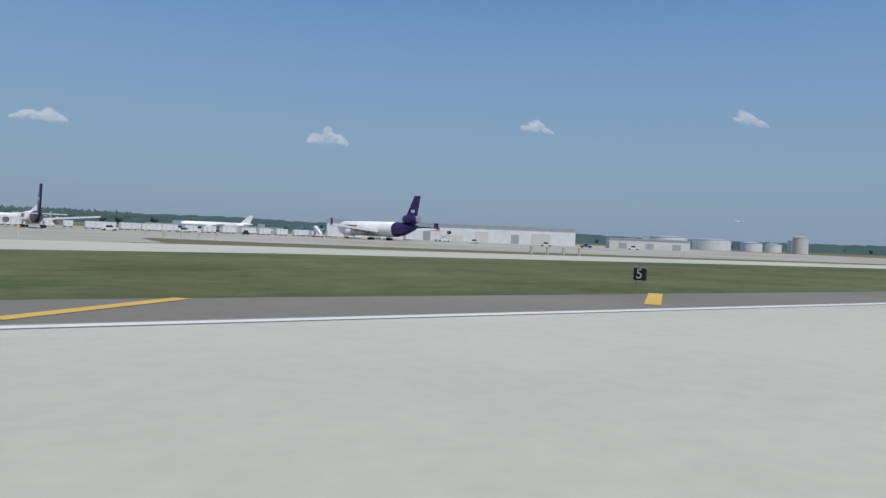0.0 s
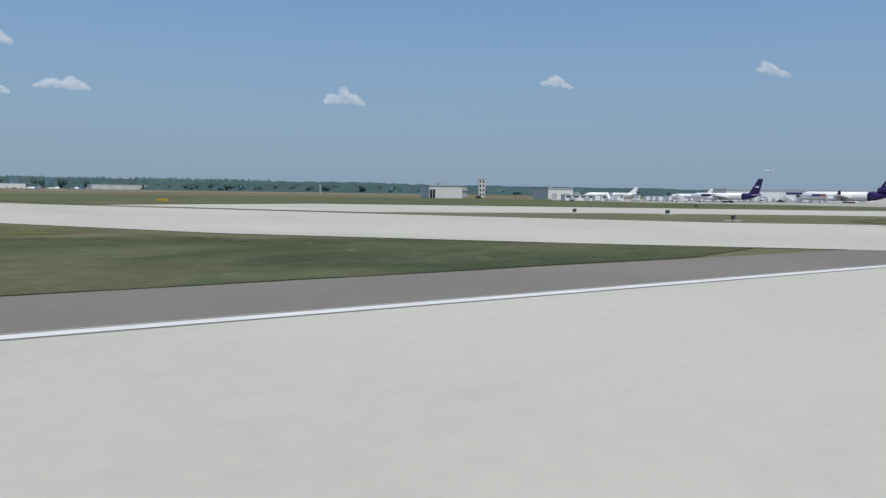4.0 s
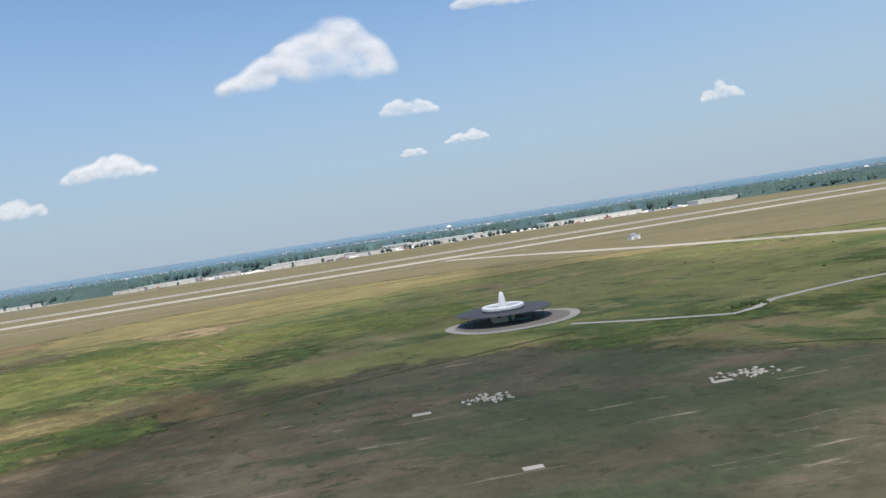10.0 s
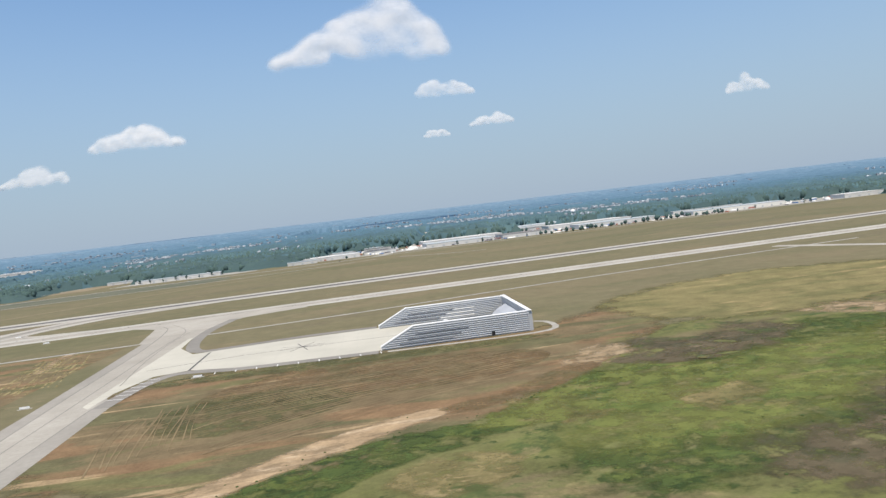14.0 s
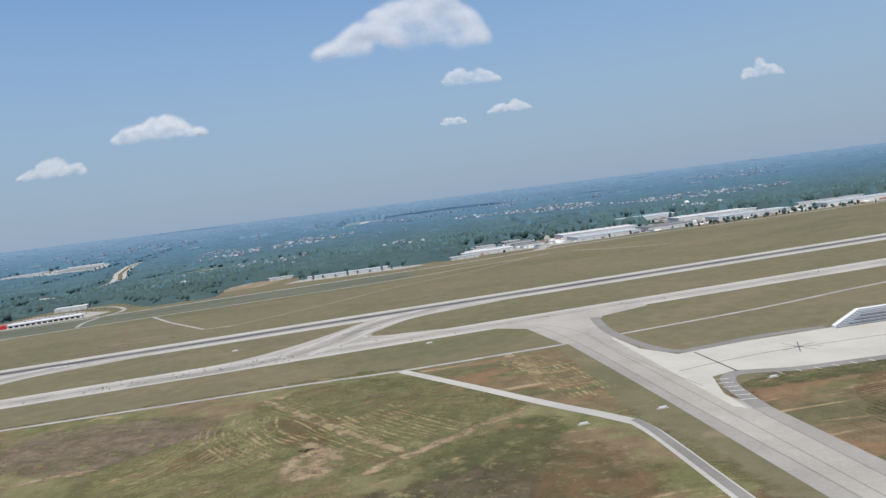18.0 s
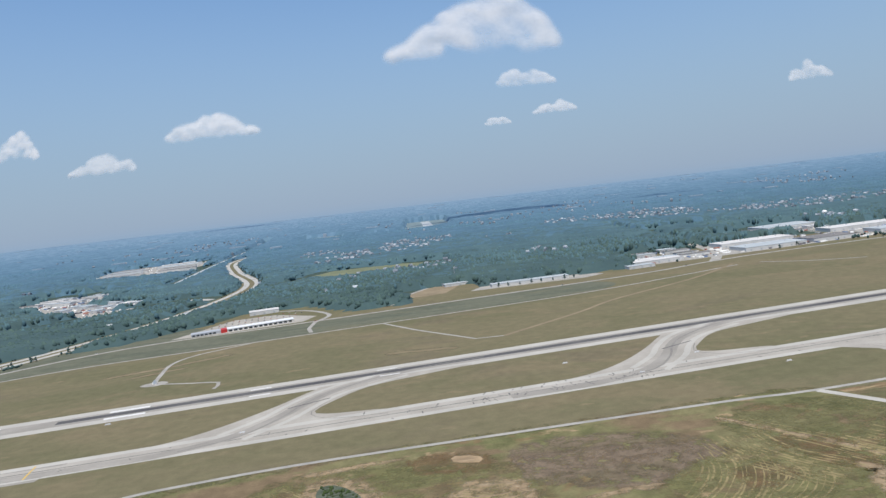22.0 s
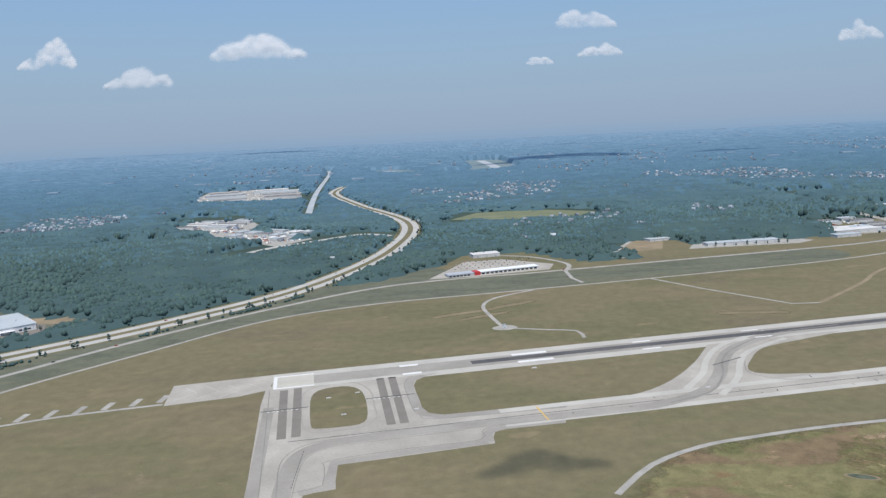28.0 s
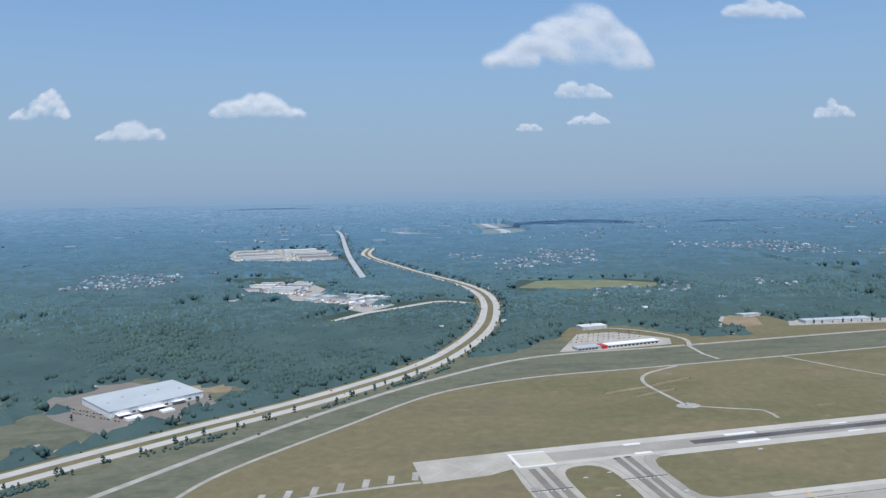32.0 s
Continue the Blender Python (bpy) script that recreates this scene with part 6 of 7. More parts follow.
for k in range(9):
    cy = -44 + k * 11
    part("dock_door", boxed(70.0, 70.25, cy - 1.8, cy + 1.8, 1.0, 4.5), LOUVRE, whs, "grey dock door")
part("canopy", boxed(20, 40, -58, -52.2, 4.6, 5.2), GLOSS_WHITE, whs, "white entrance canopy")
part("canopy", boxed(70.2, 76, -30, 30, 5.0, 5.5), GLOSS_WHITE, whs, "white loading canopy")
for x0, x1 in ((-62, -44), (-30, 6)):
    part("canopy", boxed(x0, x1, -64, -52.2, 3.6, 4.2), GLOSS_WHITE, whs, "white loading canopy")
for x0, x1, h in ((-58, -36, 3.0), (-8, 10, 2.4)):
    part("dock_block", boxed(x0, x1, -84, -70, 0, h), GLOSS_WHITE, whs, "low white outbuilding")
for k in range(5):
    part("roof_unit", boxed(-56 + k * 27, -53 + k * 27, -8 + (k % 2) * 16, -5 + (k % 2) * 16, 9.9, 11.2), METAL, whs, "grey roof ventilator")
flat("warehouse_yard", "dark asphalt yard round the warehouse", "yard", [(-3160, 1225), (-3110, 1260), (-3055, 1275), (-2900, 1175), (-2875, 1110), (-2930, 1020), (-2962, 992), (-3000, 990), (-3090, 1070), (-3150, 1150)], ASPHALT, 0.03, False)
flat("warehouse_lot", "rough green grass beside the warehouse", "grass", [(-3240, 1200), (-3160, 1270), (-2880, 1290), (-2830, 1170), (-2880, 1060), (-2960, 975), (-3080, 905), (-3240, 980)], DARK_STRIP, 0.02)
flat("warehouse_lot", "scraped earth beside the warehouse", "earth", [(-2960, 1215), (-2905, 1265), (-2880, 1240), (-2868, 1180), (-2905, 1180)], DIRT, 0.028)

# red-fronted dealership and its forecourt
flat("forecourt", "grey paved car lot beside the road", "yard", [(-2285, 1346), (-2200, 1345), (-2050, 1372), (-2030, 1425), (-2120, 1510), (-2200, 1505)], OLD_CONCRETE, 0.03, False)
deal = thing("dealership", "long low showroom with white roof and red corner", "building", (-2135, 1382, 0), 13)
part("wall", boxed(-55, 65, -10, 10, 0, 5), BEIGE, deal, "grey glazed showroom wall")
part("roof", boxed(-56, 66, -11, 11, 5, 5.8), GLOSS_WHITE, deal, "bright white roof")
part("red_corner", boxed(-66, -55, -12, 9, 0, 6.2), RED, deal, "red painted entrance block")
part("service_wing", boxed(-118, -66, -8, 14, 0, 5), LOUVRE, deal, "grey service wing")
for k in range(13):
    part("window", boxed(-52 + k * 9, -46 + k * 9, -10.2, -10.0, 0.6, 3.6), GLASS, deal)
for k in range(6):
    part("window", boxed(-116 + k * 7.2, -111 + k * 7.2, -8.2, -8.0, 0.6, 3.4), GLASS, deal)

HALLS = [  # x, y, width, depth, height, turn, roof, label
    (-1590, 1530, 165, 26, 6, 2, ROOF, "long low pale building with a row of shrubs"),
    (-1345, 1540, 60, 24, 6, 6, ROOF, "small white roadside building"),
    (-1290, 1610, 120, 60, 7, 8, WALL, "white commercial block beside a road"),
    (-1010, 1625, 150, 70, 8, 4, ROOF, "white warehouse with pale roof"),
    (-990, 1740, 190, 60, 9, 4, WALL, "long white flat-roofed storage hall"),
    (-860, 1640, 110, 70, 8, 4, GREY_ROOF, "grey-roofed depot beside the road"),
    (-640, 1660, 190, 60, 9, 3, ROOF, "long white flat-roofed storage hall"),
    (-650, 1800, 240, 60, 9, 3, WALL, "long white flat-roofed storage hall"),
    (-350, 1660, 230, 60, 9, 3, BEIGE, "long pale brick warehouse"),
    (-330, 1790, 260, 70, 9, 3, ROOF, "long white flat-roofed storage hall"),
    (-45, 1600, 170, 50, 9, 2, WALL, "long white flat-roofed storage hall"),
    (190, 1700, 240, 60, 9, 0, WALL, "long white flat-roofed storage hall"),
    (-750, 2020, 160, 90, 9, 5, ROOF, "pale factory hall in trees"),
    (-2850, 3100, 120, 60, 9, 5, ROOF, "white factory annexe among trees"),
    (-2150, 1560, 60, 30, 7, 10, WALL, "white roadside building in trees"),
    (-1730, 1640, 70, 30, 5, 12, ROOF, "pale depot by the radio mast"),
    (-2950, 5800, 260, 90, 10, 0, ROOF, "pale distant factory hall"),
]
for x, y, w, d, h, turn, roof, label in HALLS:
    shed_building("hall", label, x, y, w, d, h, turn, WALL if roof is not BEIGE else BEIGE, roof if roof is not BEIGE else ROOF, max(3, int(w / 22)), 0, group="halls along the boundary road" if y < 1900 else "halls among the woods")
for pts, m in (([(-1330, 1560), (-1100, 1570), (-760, 1600), (-740, 1720), (-1080, 1790), (-1150, 1650)], GRAVEL), ([(-740, 1610), (100, 1560), (300, 1650), (280, 1760), (-200, 1850), (-780, 1850)], GRAVEL), ([(-3250, 3480), (-3280, 4080), (-3000, 4050), (-2740, 3850), (-2810, 3090), (-3060, 3300)], GRAVEL), ([(-3065, 2170), (-3022, 2422), (-2920, 2600), (-2790, 2470), (-2700, 2210), (-2555, 1990), (-2640, 1880), (-2815, 2120)], GRAVEL), ([(-1010, 1850), (-640, 1870), (-640, 2040), (-1000, 2030)], GRAVEL), ([(-1720, 1500), (-1480, 1492), (-1430, 1520), (-1450, 1560), (-1680, 1570)], GRAVEL), ([(-1840, 1510), (-1770, 1520), (-1730, 1620), (-1780, 1650), (-1850, 1580)], DIRT), ([(-2160, 2240), (-2060, 2390), (-1860, 2400), (-1700, 2260), (-1740, 2140), (-1960, 2160)], CLEARING)):
    flat("cleared_ground", "pale cleared ground between trees", "yard", pts, m, 0.03, False)

# blocks of halls and shops: middle, half width, half depth, turn, rows, columns
r = np.random.RandomState(77)
for cx, cy, hw, hd, turn, rows, cols, high, label in (
    (-2990, 3620, 235, 330, 14, 7, 2, 11, "pale flat-roofed factory hall of a plant"),
    (-2900, 2440, 110, 120, -20, 5, 2, 7, "white flat-roofed shop hall among trees"),
    (-2700, 2120, 130, 95, -38, 3, 5, 6, "pale flat-roofed shop beside a car park"),
    (-1225, 1700, 80, 90, 5, 4, 2, 6, "small pale workshop beside the boundary road"),
    (-830, 1940, 150, 90, 8, 4, 4, 6, "small white workshop at the town's edge"),
    (-500, 1930, 160, 50, 4, 2, 4, 7, "small white workshop at the town's edge"),
    (330, 3350, 260, 120, 6, 3, 2, 9, "pale flat-roofed distant warehouse"),
):
    c, s = math.cos(radians(turn)), math.sin(radians(turn))
    for i in range(rows):
        for j in range(cols):
            if r.uniform() < 0.12:
                continue
            u, v = (-1 + (2 * j + 1) / cols) * hw + r.uniform(-6, 6), (-1 + (2 * i + 1) / rows) * hd + r.uniform(-4, 4)
            w, d = 2 * hw / cols * r.uniform(0.55, 0.9), 2 * hd / rows * r.uniform(0.35, 0.6)
            shed_building("hall", label, cx + u * c - v * s, cy + u * s + v * c, w, d, high * r.uniform(0.8, 1.3), turn + r.choice([0, 0, 2, -3]), WALL, (ROOF, WALL, ROOF, GREY_ROOF)[r.randint(4)], max(2, int(w / 30)), 0, group="halls among the woods")

flat("cleared_ground", "haze-tinted green cleared ground round a road loop", "yard", [(-2520, 5480), (-2300, 4820), (-1783, 4560), (-1420, 4960), (-1360, 5600), (-1340, 6450), (-1700, 6450), (-1720, 5500), (-1800, 5060), (-2100, 5150), (-2300, 5560)], FAR_MEADOW, 0.03, False)
# trailers, vans and stacked goods on the lots, too small to tell apart
r = np.random.RandomState(55)
verts, faces = [], []
for x0, x1, y0, y1, count in ((-1330, -1100, 1575, 1780, 110), (-1090, -760, 1590, 1780, 150), (-740, 250, 1590, 1840, 300), (-1000, -650, 1860, 2030, 110), (-3020, -2800, 2200, 2560, 170), (-2800, -2580, 1960, 2220, 170), (-3240, -2780, 3200, 4000, 260)):
    for _ in range(count):
        x, y, a = r.uniform(x0, x1), r.uniform(y0, y1), r.choice([0.1, 1.67]) + r.normal(0, 0.05)
        w, d, h, k = r.choice([2.3, 4, 6.5, 9]), r.uniform(0.9, 2.6), r.uniform(1.4, 4), len(verts)
        c, s = math.cos(a), math.sin(a)
        for z in (0.02, h):
            for u, v in ((-w, -d), (w, -d), (w, d), (-w, d)):
                verts.append((x + u * c - v * s, y + u * s + v * c, z))
        faces += [(k + 4, k + 5, k + 6, k + 7), (k, k + 1, k + 5, k + 4), (k + 1, k + 2, k + 6, k + 5), (k + 2, k + 3, k + 7, k + 6), (k + 3, k, k + 4, k + 7)]
LOT = bpy.data.materials.new("mixed_vehicle_paint")
LOT.use_nodes = True
n = Nodes(LOT.node_tree)
bsdf = n.add("ShaderNodeBsdfPrincipled")
n.link(n.ramp(n.add("ShaderNodeNewGeometry").outputs["Random Per Island"], [(0.0, (0.72, 0.72, 0.7)), (0.35, (0.6, 0.6, 0.58)), (0.5, (0.3, 0.31, 0.32)), (0.65, (0.08, 0.08, 0.09)), (0.8, (0.25, 0.1, 0.07)), (0.9, (0.1, 0.16, 0.28))], "CONSTANT"), bsdf.inputs["Base Color"])
bsdf.inputs["Roughness"].default_value = 0.45
n.link(bsdf.outputs[0], n.add("ShaderNodeOutputMaterial").inputs[0])
tagged(big_mesh("parked_trailers", np.array(verts), np.array(faces), LOT), "parked trailers, vans and stacked goods on the lots", "vehicles", kind="stuff")

# cargo hangar, fire station, training tower
hangar = thing("cargo_hangar", "long white cargo hangar with grey end wall", "hangar", (242, 340, 0), -39)
part("wall", boxed(-68, 68, -2, 40, 0, 9), GLOSS_WHITE, hangar, "white metal front wall")
part("end_wall", boxed(-68.3, -68.02, -2, 40, 0, 9), BEIGE, hangar, "grey end wall")
part("roof", boxed(-69, 69, -2.6, 40.6, 9, 9.6), ROOF, hangar)
for cx, w, h in ((-40, 5, 4), (-12, 4, 5), (4, 8, 3.4), (18, 7, 6), (36, 4, 5), (50, 10, 6)):
    part("cargo_door", boxed(cx - w / 2, cx + w / 2, -2.3, -2.02, 0.05, h), BEIGE if w > 6 else LOUVRE, hangar, "grey cargo door")
part("letter_panel", boxed(-22, -10, -2.15, -2.03, 5.6, 7.2), PURPLE, hangar, "plain purple and orange name panel")
part("letter_panel", boxed(-10, -5, -2.16, -2.03, 5.6, 7.2), ORANGE, hangar, "plain orange name panel")
annex = shed_building("cargo_shed", "low grey cargo shed beside the hangar", 318, 268, 40, 18, 5, -39, BEIGE, ROOF, 3)
shed_building("fire_station", "pale flat-roofed fire station with two dark doors", -72, 398, 22, 16, 7.6, -12, BEIGE, ROOF, 0)
fs = thing("fire_station_door", "tall black panel in place of an open garage door", "door", (-72, 398, 0), -12, "fire station doors")
# black panels stand in for the shaded inside of the open doors
part("opening", boxed(-10.6, -9.0, -8.25, -8.02, 0.1, 5.4), BLACK, fs)
part("opening", boxed(-8.6, -7.2, -8.25, -8.02, 0.1, 5.4), BLACK, fs)
shed_building("equipment_shed", "pale grey equipment shed with a pitched roof", -14, 486, 34, 22, 5, -30, LOUVRE, GREY_ROOF, 2, pitch=3.0)
shed_building("equipment_shed", "pale flat-roofed equipment shed", 15, 392, 20, 20, 7, -8, BEIGE, ROOF, 2)
tower = thing("training_tower", "narrow pale concrete fire training tower", "tower", (16, 478, 0), -30)
part("shaft", boxed(-2.6, 2.6, -2.6, 2.6, 0, 14.5), BEIGE, tower)
for k in range(4):
    for cx in (-1.2, 1.2):
        part("opening", boxed(cx - 0.6, cx + 0.6, -2.68, -2.58, 1.4 + 3.4 * k, 3.2 + 3.4 * k), GLASS, tower, "dark window opening")
part("parapet", boxed(-2.8, 2.8, -2.8, 2.8, 14.5, 15.2), BEIGE, tower)

# fuel tanks
for x, y, r, h in ((521, 430, 16, 9.5), (546, 405, 15.5, 8.6), (590, 398, 9, 7.3), (606, 388, 7, 6.9), (612, 372, 5.5, 10.6), (553, 330, 5.6, 12.5)):
    tank = thing("fuel_tank", "round white fuel storage tank" if h < 10 else "tall grey fuel storage tank", "tank", (x, y, 0), 0, "fuel tanks")
    part("shell", tube(bmesh.new(), [(0, r), (h, r)], 32), GLOSS_WHITE if h < 10 else BEIGE, tank)
    part("roof", tube(bmesh.new(), [(h, r + 0.15), (h + 0.15, r + 0.15), (h + 0.9, r * 0.4), (h + 1.0, 0.6)], 32), ROOF, tank)
    for k in range(6):
        part("stair_step", boxed(r, r + 0.9, -3 + k, -2.3 + k, 0.6 + k * (h - 1) / 6, 0.75 + k * (h - 1) / 6), SILVER, tank)


# ---------- parked aircraft ----------
def airliner(name, label, x, y, turn, length, radius, span, tail_height, third_engine, body=GLOSS_WHITE, fin_paint=PURPLE, detail=True):
    """A parked jet: nose along +y at length / 2."""
    t = thing(name, label, "aircraft", (x, y, 0), turn, "parked aircraft")
    zc, n0, n1 = radius + 1.6, length / 2, -length / 2
    tail0 = n1 + length * 0.24
    part("fuselage", tube(bmesh.new(), [(n0, 0.12, zc - 0.5), (n0 - 0.8, radius * 0.45, zc - 0.4), (n0 - 2.4, radius * 0.8, zc - 0.15), (n0 - 5, radius, zc), (tail0, radius, zc)], 20, "y"), body, t, "white fuselage", True)
    part("tail_cone", tube(bmesh.new(), [(tail0, radius, zc), (tail0 - length * 0.09, radius * 0.82, zc + 0.25), (n1 + 2.5, radius * 0.4, zc + 0.9), (n1, 0.25, zc + 1.3)], 20, "y"), fin_paint, t, "purple tail cone" if fin_paint is PURPLE else "", True)
    part("cockpit_window", boxed(-radius * 0.5, radius * 0.5, n0 - 2.5, n0 - 1.9, zc + radius * 0.28, zc + radius * 0.52), GLASS, t)
    if detail:
        part("name_panel", boxed(-radius - 0.06, -radius + 0.35, n0 - 15, n0 - 9, zc - 0.1, zc + 1.3), PURPLE, t, "plain purple name panel")
        part("name_panel", boxed(-radius - 0.06, -radius + 0.35, n0 - 18.5, n0 - 15, zc - 0.1, zc + 1.3), ORANGE, t, "plain orange name panel")
    for side in (-1, 1):
        bm = bmesh.new()
        slab = [(side * radius * 0.6, length * 0.12), (side * span / 2, -length * 0.1), (side * span / 2, -length * 0.14), (side * radius * 0.6, -length * 0.1)]
        prism(bm, slab if side > 0 else slab[::-1], zc - radius * 0.55, zc - radius * 0.3)
        for v in bm.verts:
            v.co.z += abs(v.co.x) * 0.09
        bmesh.ops.recalc_face_normals(bm, faces=bm.faces)
        part("wing", bm, body, t)
        if third_engine:
            bm = prism(bmesh.new(), [(side * (span / 2 - 0.05), -length * 0.11), (side * (span / 2 + 0.6), -length * 0.13), (side * (span / 2 + 0.6), -length * 0.15), (side * (span / 2 - 0.05), -length * 0.14)][:: 1 if side > 0 else -1], zc + span * 0.02, zc + span * 0.02 + 2.4)
            part("winglet", bm, fin_paint, t)
        ex = side * span * 0.19
        nacelle = part("engine", tube(bmesh.new(), [(length * 0.12, radius * 0.42), (length * 0.1, radius * 0.5), (0.02 * length, radius * 0.48), (-length * 0.02, radius * 0.28)], 16, "y"), body, t, "white engine pod", True)
        nacelle.location = (ex, 0, zc - radius * 0.62 + 0.1)
        part("intake", tube(bmesh.new(), [(length * 0.1195, radius * 0.36), (length * 0.1215, radius * 0.36)], 16, "y"), BLACK, nacelle)
        part("pylon", boxed(-0.15, 0.15, -0.01 * length, 0.08 * length, radius * 0.3, radius * 0.75), body, nacelle)
        bm = prism(bmesh.new(), [(side * 0.4, n1 + length * 0.12), (side * span * 0.19, n1 + length * 0.03), (side * span * 0.19, n1 + length * 0.005), (side * 0.4, n1 + length * 0.03)][:: 1 if side > 0 else -1], zc + 0.9, zc + 1.15)
        bmesh.ops.recalc_face_normals(bm, faces=bm.faces)
        part("tailplane", bm, body if third_engine is False else fin_paint, t)
        for k, wy in enumerate((-length * 0.04, -length * 0.075)):
            gear = part("main_wheel", tube(bmesh.new(), [(-0.7, 0.55), (0.7, 0.55)], 14, "x"), TYRE, t)
            gear.location = (side * radius * 1.5, wy, 0.55)
        part("gear_leg", tube(bmesh.new(), [(0.5, 0.2), (zc - radius * 0.5, 0.24)], 8), SILVER, t).location = (side * radius * 1.5, -length * 0.055, 0)
    wheel = part("nose_wheel", tube(bmesh.new(), [(-0.4, 0.42), (0.4, 0.42)], 14, "x"), TYRE, t)
    wheel.location = (0, n0 - 6.5, 0.42)
    part("gear_leg", tube(bmesh.new(), [(0.4, 0.12), (zc - radius * 0.8, 0.15)], 8), SILVER, t).location = (0, n0 - 6.5, 0)
    fin = [(n1 + length * 0.17, zc + radius * 0.7), (n1 + length * 0.045, tail_height), (n1 - length * 0.01, tail_height), (n1 + length * 0.035, zc + radius * 0.6)]
    bm = slab_yz(bmesh.new(), fin, -0.28, 0.28)
    bmesh.ops.recalc_face_normals(bm, faces=bm.faces)
    part("fin", bm, fin_paint, t, "tall purple fin" if fin_paint is PURPLE else "white fin")
    if detail:
        ym, zm = n1 + length * 0.055, zc + (tail_height - zc) * 0.55
        part("fin_mark", boxed(-0.34, 0.34, ym - 1.0, ym + 1.2, zm - 0.5, zm + 0.5), GLOSS_WHITE, t, "plain white mark on the fin")
    if third_engine:
        pod = part("tail_engine", tube(bmesh.new(), [(n1 + length * 0.15, 1.5), (n1 + length * 0.13, 1.75), (n1 + length * 0.04, 1.7), (n1 + length * 0.0, 1.3)], 18, "y"), fin_paint, t, "tail engine through the fin", True)
        pod.location = (0, 0, zc + radius * 1.35)
        part("intake", tube(bmesh.new(), [(n1 + length * 0.149, 1.42), (n1 + length * 0.153, 1.42)], 18, "y"), GLOSS_WHITE, pod, "white intake rim")
        part("exhaust", tube(bmesh.new(), [(n1 - length * 0.012, 0.9), (n1 + length * 0.001, 1.25)], 18, "y"), SILVER, pod)
    return t


airliner("cargo_trijet", "white three-engined cargo jet with purple tail", 162, 271, 6, 58, 3.0, 50, 17.6, True)
airliner("cargo_twinjet", "white twin-engined cargo jet with dark purple tail", 38.5, 271, 2, 46, 1.95, 38, 13.4, False)
airliner("small_jet", "small all-white jet parked beyond the apron", 30, 352, 60, 36, 1.7, 30, 8.8, False, GLOSS_WHITE, GLOSS_WHITE, False)
airliner("small_jet", "small all-white jet parked beyond the apron", 120, 360, 75, 36, 1.7, 30, 8.8, False, GLOSS_WHITE, GLOSS_WHITE, False)


flying = airliner("distant_airliner", "white airliner low in the distant sky", 4298, 3109, 70, 72, 3.4, 60, 19, False, GLOSS_WHITE, GLOSS_WHITE, False)
flying.location.z = 172

# ---------- apron clutter ----------
def container():
    t = thing("cargo_container", "white rounded air-cargo container on the apron", "container", (62, 306, 0), 0, "cargo containers")
    part("shell", slab_yz(bmesh.new(), [(-1.5, 0.6), (1.5, 0.6), (1.5, 1.7), (0.9, 2.9), (-1.5, 2.9)], -1.6, 1.6), GLOSS_WHITE, t)
    part("dolly", boxed(-1.7, 1.7, -1.6, 1.6, 0.42, 0.58), SILVER, t, "grey dolly bed")
    for wx in (-1.2, 1.2):
        for wy in (-1.2, 1.2):
            part("wheel", tube(bmesh.new(), [(-0.1, 0.24), (0.1, 0.24)], 10, "y"), TYRE, t).location = (wx, wy, 0.24)
    part("door_seam", boxed(-0.05, 0.05, -1.53, -1.5, 0.7, 2.7), LOUVRE, t)
    return t


first = container()
rng = np.random.RandomState(3)
for k in range(70):
    if k < 26:
        x, y = 64 + k * 3.9, 308 + 6 * (k % 2) + rng.uniform(-0.5, 0.5)
    elif k < 44:
        x, y = rng.uniform(-38, 62), rng.uniform(292, 345) + rng.uniform(-0.5, 0.5)
    elif k < 58:
        x, y = rng.uniform(-40, 240), rng.uniform(296, 330)
    else:
        x, y = 70 + (k - 58) * 6.0, 336 + rng.uniform(-4, 4)
    copy_thing(first, pose(x, y, 0, 0, 0, rng.uniform(-12, 12)))


def loader(x, y, turn):
    t = thing("cargo_loader", "pale scissor-lift cargo loader at the apron", "loader", (x, y, 0), turn, "cargo loaders")
    part("chassis", boxed(-4, 4, -1.5, 1.5, 0.6, 1.3), GLOSS_WHITE, t)
    part("platform", boxed(-4.2, 4.2, -1.6, 1.6, 3.4, 3.7), GLOSS_WHITE, t, "raised white platform")
    part("scissor_arm", bar(bmesh.new(), (-3, -1.2, 1.3), (3, -1.2, 3.4), 0.25), SILVER, t)
    part("scissor_arm", bar(bmesh.new(), (3, -1.2, 1.3), (-3, -1.2, 3.4), 0.25), SILVER, t)
    part("cab", boxed(2.6, 4.1, -1.5, -0.2, 3.7, 5.2), GLASS, t, "glazed operator's cab")
    for wx in (-2.8, 2.8):
        for wy in (-1.3, 1.3):
            part("wheel", tube(bmesh.new(), [(-0.2, 0.5), (0.2, 0.5)], 12, "y"), TYRE, t).location = (wx, wy, 0.5)
    for wy in (-1.55, 1.55):
        part("guard_rail", bar(bmesh.new(), (-4.2, wy, 4.6), (2.6, wy, 4.6), 0.1), SIGN_YELLOW, t, "yellow guard rail")
    return t


